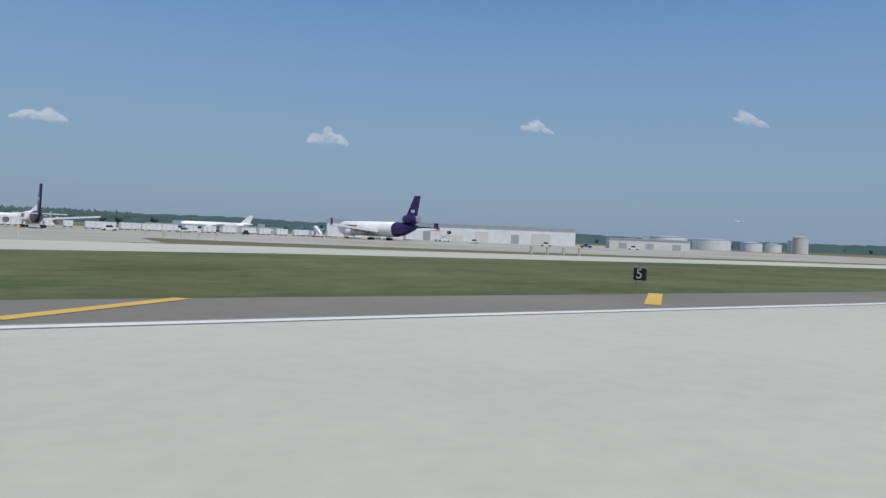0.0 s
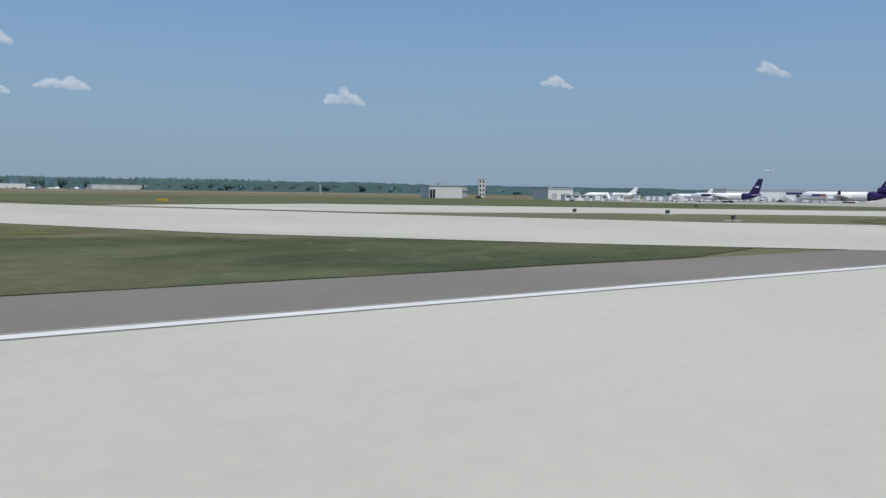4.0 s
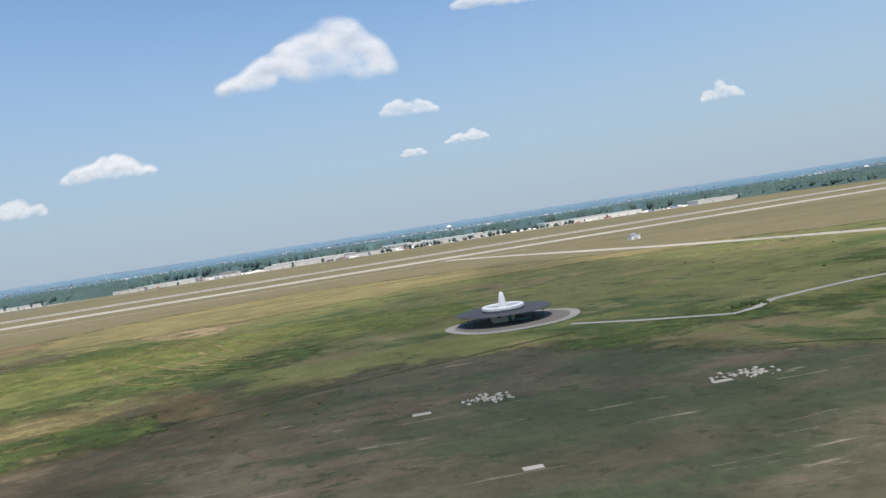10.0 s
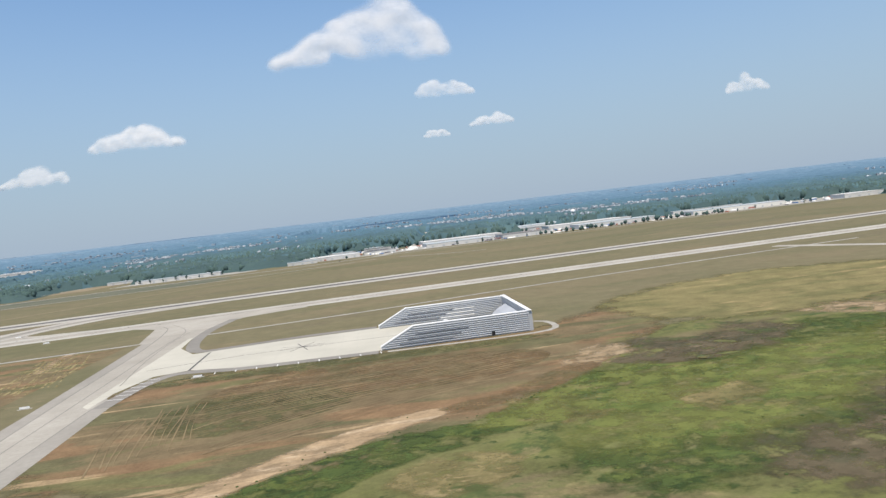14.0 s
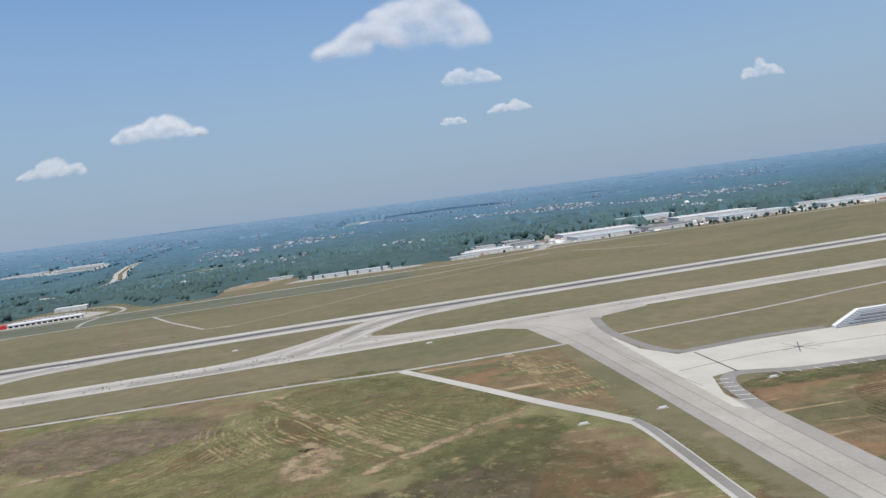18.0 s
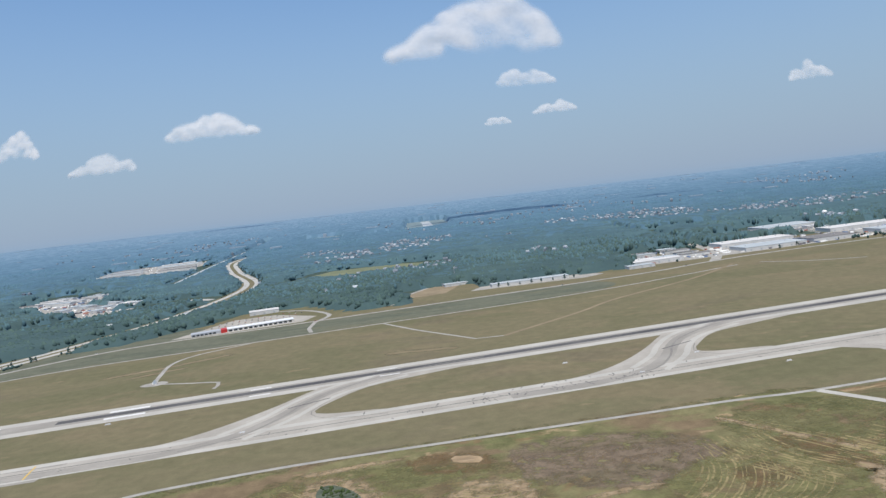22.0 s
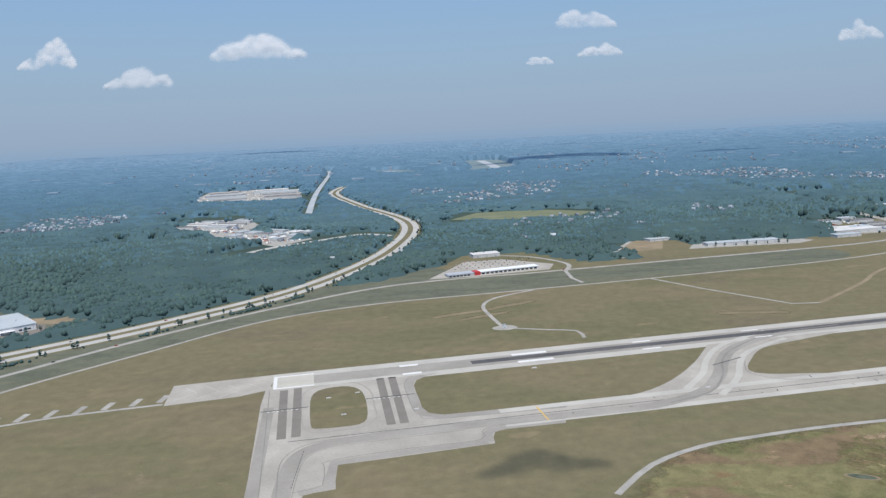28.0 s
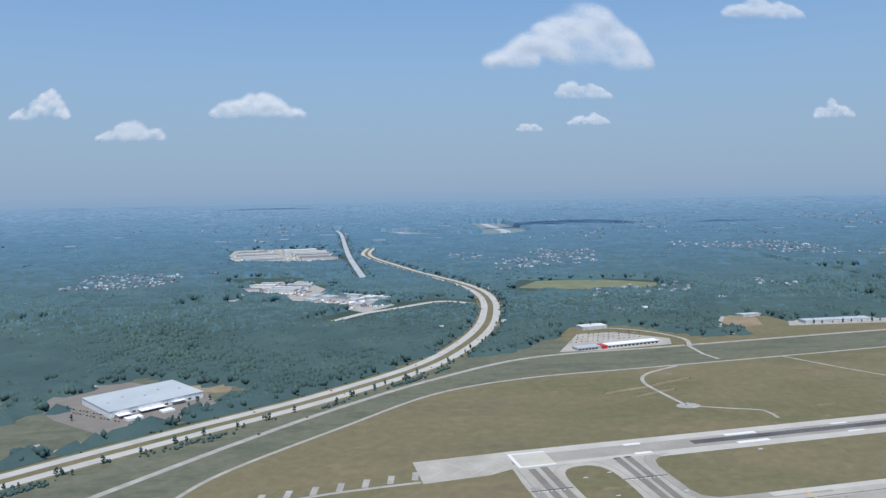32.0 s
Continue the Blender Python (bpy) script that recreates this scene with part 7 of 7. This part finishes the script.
def boarding_stairs(x, y, turn):
    t = thing("boarding_stairs", "white wheeled boarding stairs", "stairs", (x, y, 0), turn, "boarding stairs")
    part("base", boxed(-3.5, 3.5, -1.1, 1.1, 0.5, 0.9), GLOSS_WHITE, t)
    part("flight", bar(bmesh.new(), (-3.4, 0, 0.8), (3.0, 0, 4.4), 1.3), GLOSS_WHITE, t, "sloping white flight of steps")
    part("landing", boxed(2.6, 4.2, -0.9, 0.9, 4.2, 4.4), GLOSS_WHITE, t)
    part("prop", bar(bmesh.new(), (2.6, 0, 0.9), (2.6, 0, 4.0), 0.3), SILVER, t)
    for wx in (-2.6, 2.6):
        for wy in (-1.0, 1.0):
            part("wheel", tube(bmesh.new(), [(-0.15, 0.42), (0.15, 0.42)], 12, "y"), TYRE, t).location = (wx, wy, 0.42)
    return t


for x, y, turn in ((146, 292, 70), (28, 300, 80), (-2, 300, 30), (178, 300, 100), (210, 296, 10)):
    loader(x, y, turn)
for x, y, turn in ((20, 286, 120), (-12, 312, 60), (150, 303, 95)):
    boarding_stairs(x, y, turn)
for x, y, turn, paint in ((90, 290, 20, GLOSS_WHITE), (112, 284, 80, BLACK), (60, 262, 10, GLOSS_WHITE), (235, 250, 130, GLOSS_WHITE), (252, 243, 140, BLUE), (205, 262, 40, GLOSS_WHITE), (270, 232, 140, GLOSS_WHITE), (-58, 377, 30, BLACK)):
    pickup(x, y, turn, paint, "white service truck on the apron" if paint is GLOSS_WHITE else "dark service truck on the apron")
for x, y, w in ((-30, 318, 18), (0, 322, 14), (96, 330, 24), (135, 335, 20)):
    shed_building("cabin", "small white portable cabin on the apron", x, y, w, 6, 3.2, -20, GLOSS_WHITE, ROOF, 2, 4, 0.2, "portable cabins")


# ---------- airfield signs, masts, lamps ----------
def words(parent, text, size, at, turn, material, label):
    data = bpy.data.curves.new("lettering", "FONT")
    data.body, data.size, data.align_x, data.align_y, data.extrude = text, size, "CENTER", "CENTER", 0.01
    temp = bpy.data.objects.new("lettering", data)
    mesh = bpy.data.meshes.new_from_object(temp)
    bpy.data.objects.remove(temp)
    mesh.materials.clear()
    mesh.materials.append(material)
    ob = new("numeral", mesh)
    ob.parent = parent
    ob.matrix_basis = pose(*at, 90, 0, turn)
    return tagged(ob, label)


def board_sign(x, y, turn, width, height, paint, label, text="", group="airfield signs"):
    """A free-standing sign; its face looks along local -y."""
    t = thing("airfield_sign", label, "sign", (x, y, 0), turn, group)
    part("board", boxed(-width / 2, width / 2, -0.15, 0.15, 0.3, 0.3 + height), paint, t)
    part("pad", boxed(-width / 2 - 1.2, width / 2 + 1.2, -1.2, 1.2, 0, 0.08), GRAVEL, t, "pale concrete footing")
    for side in (-1, 1):
        part("leg", boxed(side * width * 0.35 - 0.06, side * width * 0.35 + 0.06, -0.06, 0.06, 0.05, 0.32), SILVER, t)
    part("frame", boxed(-width / 2 - 0.06, width / 2 + 0.06, -0.1, 0.1, 0.24 + height, 0.36 + height), SILVER, t)
    if text:
        words(t, text, height * 1.15, (0, -0.17, 0.3 + height / 2), 0, WHITE, "white painted numeral")
    return t


board_sign(65, 38, -70, 0.9, 0.9, BLACK, "black square board with a white 5", "5")
board_sign(-542.1, 40.9, -70, 0.95, 0.95, BLACK, "black square board with a white 7", "7")
board_sign(-238, 40, -70, 0.9, 0.9, BLACK, "back of a black distance board")
for x, y, turn, w, paint, label in ((-58.6, 50.4, 25, 2.2, SIGN_YELLOW, "yellow taxiway sign in the grass"), (-56.4, 52.6, 25, 1.9, BLACK, "black taxiway sign in the grass"), (-43, 60, 25, 2.2, BLACK, "dark back of a taxiway sign"), (-45, 36, -50, 0.4, BLACK, "dark back of a taxiway sign"), (-88, 53, 15, 2.2, SIGN_YELLOW, "yellow taxiway sign in the grass"), (-85.4, 54, 15, 2.0, BLACK, "black taxiway sign in the grass"), (-72.5, 60, 15, 2.6, BLACK, "dark back of a taxiway sign"), (-142, 45.5, 30, 2.0, BLACK, "dark back of a taxiway sign"), (-140.3, 45.9, 30, 1.3, SIGN_YELLOW, "yellow taxiway sign in the grass"), (-221, 75, 30, 3.2, BLACK, "dark back of a taxiway sign"), (-205, 102, 30, 3.0, BLACK, "black and yellow taxiway sign"), (-220, 113, 30, 1.6, BLACK, "dark back of a taxiway sign"), (-78, 270, 30, 5.0, BLACK, "dark back of a taxiway sign"), (-170, 48, 30, 0.8, BLACK, "dark back of a taxiway sign"), (-445, 112, 30, 1.6, BLACK, "dark taxiway sign on the pad"), (-277, 224, 30, 4.0, SIGN_YELLOW, "yellow taxiway sign beyond the field"), (-124, 160, 30, 4.0, BLACK, "dark back of a taxiway sign")):
    board_sign(x, y, turn, w, 0.62, paint, label)
for x, y in ((-1308, 426), (-1391, 401), (-1440, 395), (-1560, 770), (-1500, 690), (-2040, 700), (-1700, 800), (-2340, 700), (-2430, 750), (-2412, 700), (-2400, 760), (-2200, 800), (-1640, 720)):
    board_sign(x, y, 5, 5.0, 1.0, GLOSS_WHITE, "pale taxiway sign on a concrete footing")
cone_marker = thing("marker_cone", "small orange marker post on a white base", "marker", (-146, 32.5, 0))
part("post", tube(bmesh.new(), [(0.08, 0.07), (0.55, 0.03)], 10), ORANGE, cone_marker)
part("base", boxed(-0.4, 0.4, -0.3, 0.3, 0, 0.1), WHITE, cone_marker)
sock = thing("wind_sock", "small orange wind marker in the grass", "wind sock", (-170, 66, 0))
part("pole", tube(bmesh.new(), [(0, 0.06), (1.9, 0.05)], 8), SILVER, sock)
part("sleeve", tube(bmesh.new(), [(0, 0.3), (1.4, 0.16)], 10, "x"), ORANGE, sock).location = (0, 0, 1.7)


def lattice_mast(name, label, x, y, height, width, paint):
    t = thing(name, label, "mast", (x, y, 0))
    corners = [(math.cos(a) * width, math.sin(a) * width) for a in (0.5, 2.6, 4.7)]
    for cx, cy in corners:
        part("leg", bar(bmesh.new(), (cx, cy, 0), (cx * 0.45, cy * 0.45, height), min(0.35, height * 0.018)), paint, t)
    steps = max(4, int(height / 4))
    for k in range(steps):
        z0, z1 = height * k / steps, height * (k + 1) / steps
        s0, s1 = 1 - 0.55 * k / steps, 1 - 0.55 * (k + 1) / steps
        (ax, ay), (bx, by) = corners[k % 3], corners[(k + 1) % 3]
        part("brace", bar(bmesh.new(), (ax * s0, ay * s0, z0), (bx * s1, by * s1, z1), min(0.25, height * 0.012)), paint, t)
    part("aerial", boxed(-width * 0.6, width * 0.6, -width * 0.15, width * 0.15, height * 0.93, height * 0.99), paint, t)
    return t


lattice_mast("radio_mast", "slim pale lattice radio mast among trees", -1733, 1678, 37, 1.6, SILVER)
lattice_mast("radar_mast", "short white lattice aerial mast in the grass", 97, 991, 12, 1.6, GLOSS_WHITE)
lattice_mast("radio_mast", "short lattice mast on the gravel pad", -442, 113, 2.2, 0.35, SILVER)
lattice_mast("radio_mast", "short orange lattice mast on the gravel pad", -440, 110, 1.8, 0.25, ORANGE)

water = thing("water_tower", "white ball-topped water tower above trees", "water tower", (-640, 1988, 0))
part("stem", tube(bmesh.new(), [(0, 4), (3, 2), (27, 1.6), (30, 3.5)], 20), GLOSS_WHITE, water)
part("tank", tube(bmesh.new(), [(29, 2.5), (30.5, 5.6), (33.5, 7.2), (36.5, 6.6), (38.5, 3.6), (39.2, 0.5)], 24), GLOSS_WHITE, water, "", True)
shed_building("field_hut", "small white hut on a pale pad in the grass", -638, 587, 8, 6, 3.5, 10, GLOSS_WHITE, ROOF, 1)
hut = shed_building("light_hut", "tiny white equipment hut", -2204, 980, 5, 4, 2.6, 5, GLOSS_WHITE, ROOF, 1)
shed_building("light_hut", "tiny white equipment hut", -2781, 684, 5, 4, 2.6, 5, GLOSS_WHITE, ROOF, 1)
for x, y, n in ((52, 156, 5), (118, 116, 4), (20, 150, 4)):
    for k in range(n):
        t = thing("bollard", "short pale marker post at the apron's edge", "bollard", (x + 3.2 * k, y - 1.2 * k, 0), 0, "apron marker posts")
        part("post", tube(bmesh.new(), [(0, 0.3), (1.5, 0.25)], 10), WALL, t)
        part("cap", tube(bmesh.new(), [(1.5, 0.32), (1.7, 0.2)], 10), SIGN_YELLOW, t, "yellow cap")

# rubble heaps
for x, y, s in ((-832, 134, 7), (-790, 120, 7),):
    heap = thing("rubble_heap", "low heap of pale broken concrete", "rubble", (x, y, 0), 0, "rubble heaps")
    r2 = np.random.RandomState(int(-x))
    for k in range(60):
        bm = bmesh.new()
        bmesh.ops.create_icosphere(bm, subdivisions=1, radius=r2.uniform(0.2, 0.55))
        for v in bm.verts:
            v.co *= r2.uniform(0.7, 1.2)
            v.co.z *= 0.6
        part("lump", bm, GRAVEL, heap).location = (r2.normal(0, s * 0.34), r2.normal(0, s * 0.2), 0.14)

# ---------- billboards, cars, roadside trees ----------
for x, y, turn in ((-2480, 1597, 20), (-2330, 1640, 30), (-3058, 925, 35), (-2260, 2190, 60)):
    t = thing("billboard", "white roadside billboard on a steel post", "billboard", (x, y, 0), turn, "billboards")
    part("post", tube(bmesh.new(), [(0, 0.5), (9, 0.45)], 10), SILVER, t)
    part("panel", boxed(-7, 7, -0.4, 0.4, 8, 13), GLOSS_WHITE, t)
    part("walkway", boxed(-7, 7, -1.4, -0.4, 7.7, 7.9), SILVER, t)


def car_model(paint, label, long):
    t = thing("car", label, "car", (0, 0, 0), 0, "cars on the motorway")
    part("body", slab_xz(bmesh.new(), [(-long, 0.35), (long, 0.35), (long, 0.8), (long * 0.45, 0.95), (-long, 0.95)], -0.9, 0.9), paint, t)
    part("cabin", slab_xz(bmesh.new(), [(-long * 0.75, 0.95), (long * 0.4, 0.95), (long * 0.1, 1.45), (-long * 0.55, 1.45)], -0.78, 0.78), GLASS, t)
    for wx in (-long * 0.62, long * 0.62):
        for wy in (-0.85, 0.85):
            part("wheel", tube(bmesh.new(), [(-0.11, 0.33), (0.11, 0.33)], 10, "y"), TYRE, t).location = (wx, wy, 0.33)
    return t


models = [car_model(GLOSS_WHITE, "white car on the motorway", 2.3), car_model(BLACK, "dark car on the motorway", 2.2), car_model(SILVER, "silver car on the motorway", 2.2), car_model(RED, "red car on the motorway", 2.1)]
lanes = [beside(HWY, 13.5), beside(HWY, 18), beside(HWY, -13.5), beside(HWY, -18), beside(NROAD, 2.5)]
rng = np.random.RandomState(12)
placed = 0
for k in range(44):
    lane = lanes[k % 5]
    i = int(rng.uniform(6, len(lane) * 0.75))
    p, q = Vector(lane[i]), Vector(lane[i + 1])
    a = math.degrees(math.atan2(q.y - p.y, q.x - p.x))
    m = pose(p.x, p.y, 0.07, 0, 0, a)
    if k < 4:
        models[k].matrix_world = m
    else:
        copy_thing(models[k % 4], m)
# parked cars on the forecourt
for k in range(54):
    row, col = divmod(k, 14)
    copy_thing(models[k % 4], pose(-2240 + col * 12 + row * 9, 1420 + row * 24 + col * 2.4, 0.04, 0, 0, 95))["label"] = "parked car on the sales forecourt"
for k in range(30):
    copy_thing(models[(k * 3) % 4], pose(-3080 + (k % 15) * 6, 1105 + (k // 15) * 14 - (k % 15) * 4.2, 0.04, 0, 0, 130))["label"] = "parked car in the warehouse yard"


def tree_model(seed, height, label):
    t = thing("tree", label, "tree", (0, 0, 0), 0, "trees beside the motorway")
    r = np.random.RandomState(seed)
    part("trunk", tube(bmesh.new(), [(0, height * 0.035), (height * 0.35, height * 0.025), (height * 0.7, height * 0.012)], 8), BARK, t)
    for k in range(3):
        a = r.uniform(0, 6.28)
        part("limb", bar(bmesh.new(), (0, 0, height * (0.3 + 0.1 * k)), (math.cos(a) * height * 0.2, math.sin(a) * height * 0.2, height * (0.5 + 0.1 * k)), height * 0.018), BARK, t)
    verts, faces, index = [], [], 0
    for k in range(26):
        v, f = blob(seed * 50 + k, 0.8)
        h = r.uniform(0.28, 0.95)
        w = 0.26 * math.sin(math.pi * min(1, (h - 0.15) / 0.85)) ** 0.6
        a = r.uniform(0, 6.28)
        verts.append(v * height * r.uniform(0.07, 0.13) + (math.cos(a) * w * height * r.uniform(0.3, 1), math.sin(a) * w * height * r.uniform(0.3, 1), h * height))
        faces.append(f + index)
        index += len(v)
    raw("crown", np.concatenate(verts).tolist(), np.concatenate(faces).tolist(), WOODS, t, "uneven leafy crown")
    return t


trees = [tree_model(2, 9, "young broadleaf tree beside the motorway"), tree_model(3, 7, "small bushy tree beside the motorway"), tree_model(4, 11, "full broadleaf tree beside the road")]
row = beside(HWY, -33)
spots = []
for i in range(4, len(row) - 24):
    for k in range(1 + (i * 7) % 3):
        spots.append((row[i][0] + rng.uniform(-12, 12), row[i][1] + rng.uniform(-4, 4)))
for x in (-1660, -1640, -1615, -1590, -1570, -1545, -1520, -1500):
    spots.append((x, 1503))
for k in range(26):
    spots.append((rng.uniform(-1340, 200), rng.uniform(1545, 1600)))
for k in range(16):
    spots.append((rng.uniform(-3100, -2880), rng.uniform(1000, 1250)))
spots += [(-2905, 1120), (-2890, 1135), (-2915, 1105), (-2740, 1190), (-2720, 1200)]
used = 0
for x, y in spots:
    if -3110 < x < -2890 and 1040 < y < 1255 and abs((x + 2990) * 0.79 + (y - 1148) * 0.62) < 85 and abs(-(x + 2990) * 0.62 + (y - 1148) * 0.79) < 66:
        continue
    m = pose(x, y, 0, 0, 0, rng.uniform(0, 360))
    if used < 3:
        trees[used].matrix_world = m
    else:
        copy_thing(trees[used % 3], m)
    used += 1


# ---------- houses among the trees ----------
def houses(name, label, zone, count, seed):
    x0, x1, y0, y1 = zone
    r = np.random.RandomState(seed)
    verts, faces = [], []
    xs, ys = r.uniform(x0, x1, count * 8), r.uniform(y0, y1, count * 8)
    dense = np.nonzero(ripple(xs, ys, 260, seed + 3) + 0.5 * ripple(xs, ys, 90, seed + 9) > 0.4)[0][:count]
    dense = dense[nearest_on(SIDE_ROADS[-1], xs[dense], ys[dense]) > 260]
    for x, y in zip(xs[dense], ys[dense]):
        a = r.uniform(0, 3.14)
        # walls are drawn overtall so the roofs show above the crowns from the camera
        w, d, h, k = r.uniform(4, 7.5), r.uniform(3.5, 5), r.uniform(11, 15) + (5 if y > 3700 else 0) + float(rise(np.array([x]), np.array([y]))[0]), len(verts)
        c, s = math.cos(a), math.sin(a)
        for u, v, z in ((-w, -d, 0), (w, -d, 0), (w, d, 0), (-w, d, 0), (-w, -d, h), (w, -d, h), (w, d, h), (-w, d, h), (-w, 0, h + 4), (w, 0, h + 4)):
            verts.append((x + u * c - v * s, y + u * s + v * c, z))
        faces += [(k, k + 1, k + 5, k + 4), (k + 1, k + 2, k + 6, k + 9, k + 5), (k + 2, k + 3, k + 7, k + 6), (k + 3, k, k + 4, k + 8, k + 7), (k + 4, k + 5, k + 9, k + 8), (k + 6, k + 7, k + 8, k + 9)]
    ob = raw(name, verts, faces, HOUSE)
    tagged(ob, label, "houses", kind="stuff")


# bluish tones: distance haze is painted into the house colour
HOUSE = surface("house_fronts", [(0.1, 0.12, 0.14), (0.2, 0.23, 0.26), (0.46, 0.5, 0.54)], 0.03, 0.85, 0.1, spread=(0.4, 0.62))
houses("houses", "pale small houses scattered among trees", (-2250, -250, 2650, 3750), 420, 1)
houses("houses", "pale small houses scattered among trees", (-1500, 900, 1950, 2900), 260, 2)
houses("houses", "pale small houses scattered among trees", (-3560, -3140, 2250, 2740), 170, 12)
houses("houses", "pale small houses scattered among trees", (-2400, -1700, 1700, 2100), 26, 4)
houses("houses", "pale small houses scattered among trees", (-5200, 2500, 3700, 6500), 300, 5)

# pale roofs and clearings too far off to tell apart, haze painted into their colour
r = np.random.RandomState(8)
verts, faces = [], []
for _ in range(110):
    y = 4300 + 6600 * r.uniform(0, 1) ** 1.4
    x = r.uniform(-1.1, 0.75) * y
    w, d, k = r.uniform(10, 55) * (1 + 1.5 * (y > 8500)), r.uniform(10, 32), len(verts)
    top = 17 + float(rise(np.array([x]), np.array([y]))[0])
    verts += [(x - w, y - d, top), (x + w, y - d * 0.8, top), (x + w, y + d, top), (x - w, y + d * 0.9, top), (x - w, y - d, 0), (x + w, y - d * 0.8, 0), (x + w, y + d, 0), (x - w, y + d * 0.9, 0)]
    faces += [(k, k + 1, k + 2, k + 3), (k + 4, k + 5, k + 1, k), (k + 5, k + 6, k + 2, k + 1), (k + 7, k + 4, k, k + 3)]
tagged(raw("far_roofs", verts, faces, surface("hazy_blue_roofs", [(0.2, 0.26, 0.32), (0.29, 0.35, 0.41)], 0.01, 0.8, 0.1)), "pale roofs and clearings far off in the woods", "roofs", kind="stuff")


# ---------- clouds ----------
def cloud(x, y, z, w, h, seed, lean=0.0, label="soft white fair-weather cumulus cloud", flat_lying=0.0, material=CLOUD):
    """A bulging one-sided sheet of vapour shaped for the camera's side and leaned back to catch the sun, with a soft
    flat base, dense where it is thick; flat_lying: its depth, if seen from below.
    """
    r = np.random.RandomState(seed)
    nu, nv, knobs = 128, 96, r.uniform(2.2, 4.5)
    u, v = np.meshgrid(np.linspace(-1.25, 1.25, nu), np.linspace(-0.55, 1.35, nv))
    dense, bulge = np.zeros(u.shape), np.zeros(u.shape)
    for k in range(240):
        cu = r.uniform(-0.92, 0.92)
        reach = 1 + lean if cu < lean else 1 - lean
        far = abs(cu - lean) / reach
        lump = 0.55 + 0.45 * abs(math.sin(cu * knobs + seed)) * r.uniform(0.8, 1.0)
        ridge = max(0.16, (1 - far) ** 0.85 * (0.85 + 0.15 * lump) if h > 400 else (1 - far) ** 0.6 * lump)
        cv = 0.1 + r.uniform(0.0, 1.0) ** 0.7 * ridge * 1.05
        s = r.uniform(0.06, 0.16) * (0.5 + 0.5 * ridge)
        q = ((u - cu) ** 2 + ((v - cv) * h / w) ** 2) / (s * s)
        dense += np.exp(-q * 1.1) * 0.5
        bulge += s * np.exp(-q * 1.0) * 0.22
    bulge = 0.24 * (1 - np.exp(-bulge * 2.0))
    if not flat_lying:
        dense *= 1 / (1 + np.exp(-(v - 0.13) / 0.1))
    dense = 1 - np.exp(-dense * 0.7)
    border = np.minimum(np.minimum(u + 1.25, 1.25 - u), np.minimum(v + 0.55, 1.35 - v))
    dense *= np.clip(border / 0.2, 0, 1)
    if flat_lying:
        p = np.stack([x + u * w, y + (v - 0.4) * flat_lying, z + bulge * h], -1)
    else:
        p = np.stack([x + u * w, y - bulge * w + v * h * 0.7, z + v * h], -1)
    a = (np.arange(nv - 1)[:, None] * nu + np.arange(nu - 1)).ravel()
    quads = np.stack([a, a + 1, a + nu + 1, a + nu], 1)
    quads = quads[dense.ravel()[quads].max(axis=1) > 0.04]
    kept, order = np.unique(quads, return_inverse=True)
    dense = dense.ravel()[kept]
    ob = raw("cloud", p.reshape(-1, 3)[kept].tolist(), order.reshape(quads.shape).tolist(), material, None, "", True)
    layer = ob.data.attributes.new("thick_layer", "FLOAT", "POINT")
    layer.data.foreach_set("value", dense.ravel().astype(np.float32))
    tagged(ob, label, "cloud", "cumulus clouds")


for n_, (x, y, z, w, h, lean) in enumerate([
    (-1110, 5020, 1060, 720, 540, 0.4),
    (-300, 7250, 1160, 520, 220, -0.2),
    (-3655, 8600, 1100, 900, 330, -0.2),
    (-5521, 10300, 970, 760, 300, 0.2),
    (-6450, 9800, 1180, 620, 430, 0.2),
    (4225, 9800, 1190, 560, 300, 0.3),
    (199, 4850, 1420, 520, 190, 0.0),
    (-98, 10300, 1080, 330, 150, 0.0),
    (5331, 6500, 1180, 420, 170, 0.2),
    (5672, 4000, 1040, 420, 150, 0.0),
    (600, 9800, 1120, 520, 180, 0.3),
]):
    cloud(x, y, z, w * (0.9 if n_ == 0 else 0.62), h, 40 + n_, lean, material=CLOUD if n_ in (0, 2, 4) else FAINT_CLOUD)
# overhead, out of sight, shading the ground beside the runway
cloud(-815, -182, 1000, 150, 90, 70, 0, "thin overhead cloud shading the rough field", 430, SHADE_CLOUD)
cloud(-2285, 155, 1000, 58, 40, 71, 0, "small thin overhead cloud", 45, SHADE_CLOUD)

# ---------- lay the plan down at its scale ----------
for data in list(bpy.data.meshes):
    data.transform(Matrix.Scale(SCALE, 4))
for ob in scene.objects:
    if ob.type in {"MESH", "EMPTY"}:
        ob.location = ob.location * SCALE
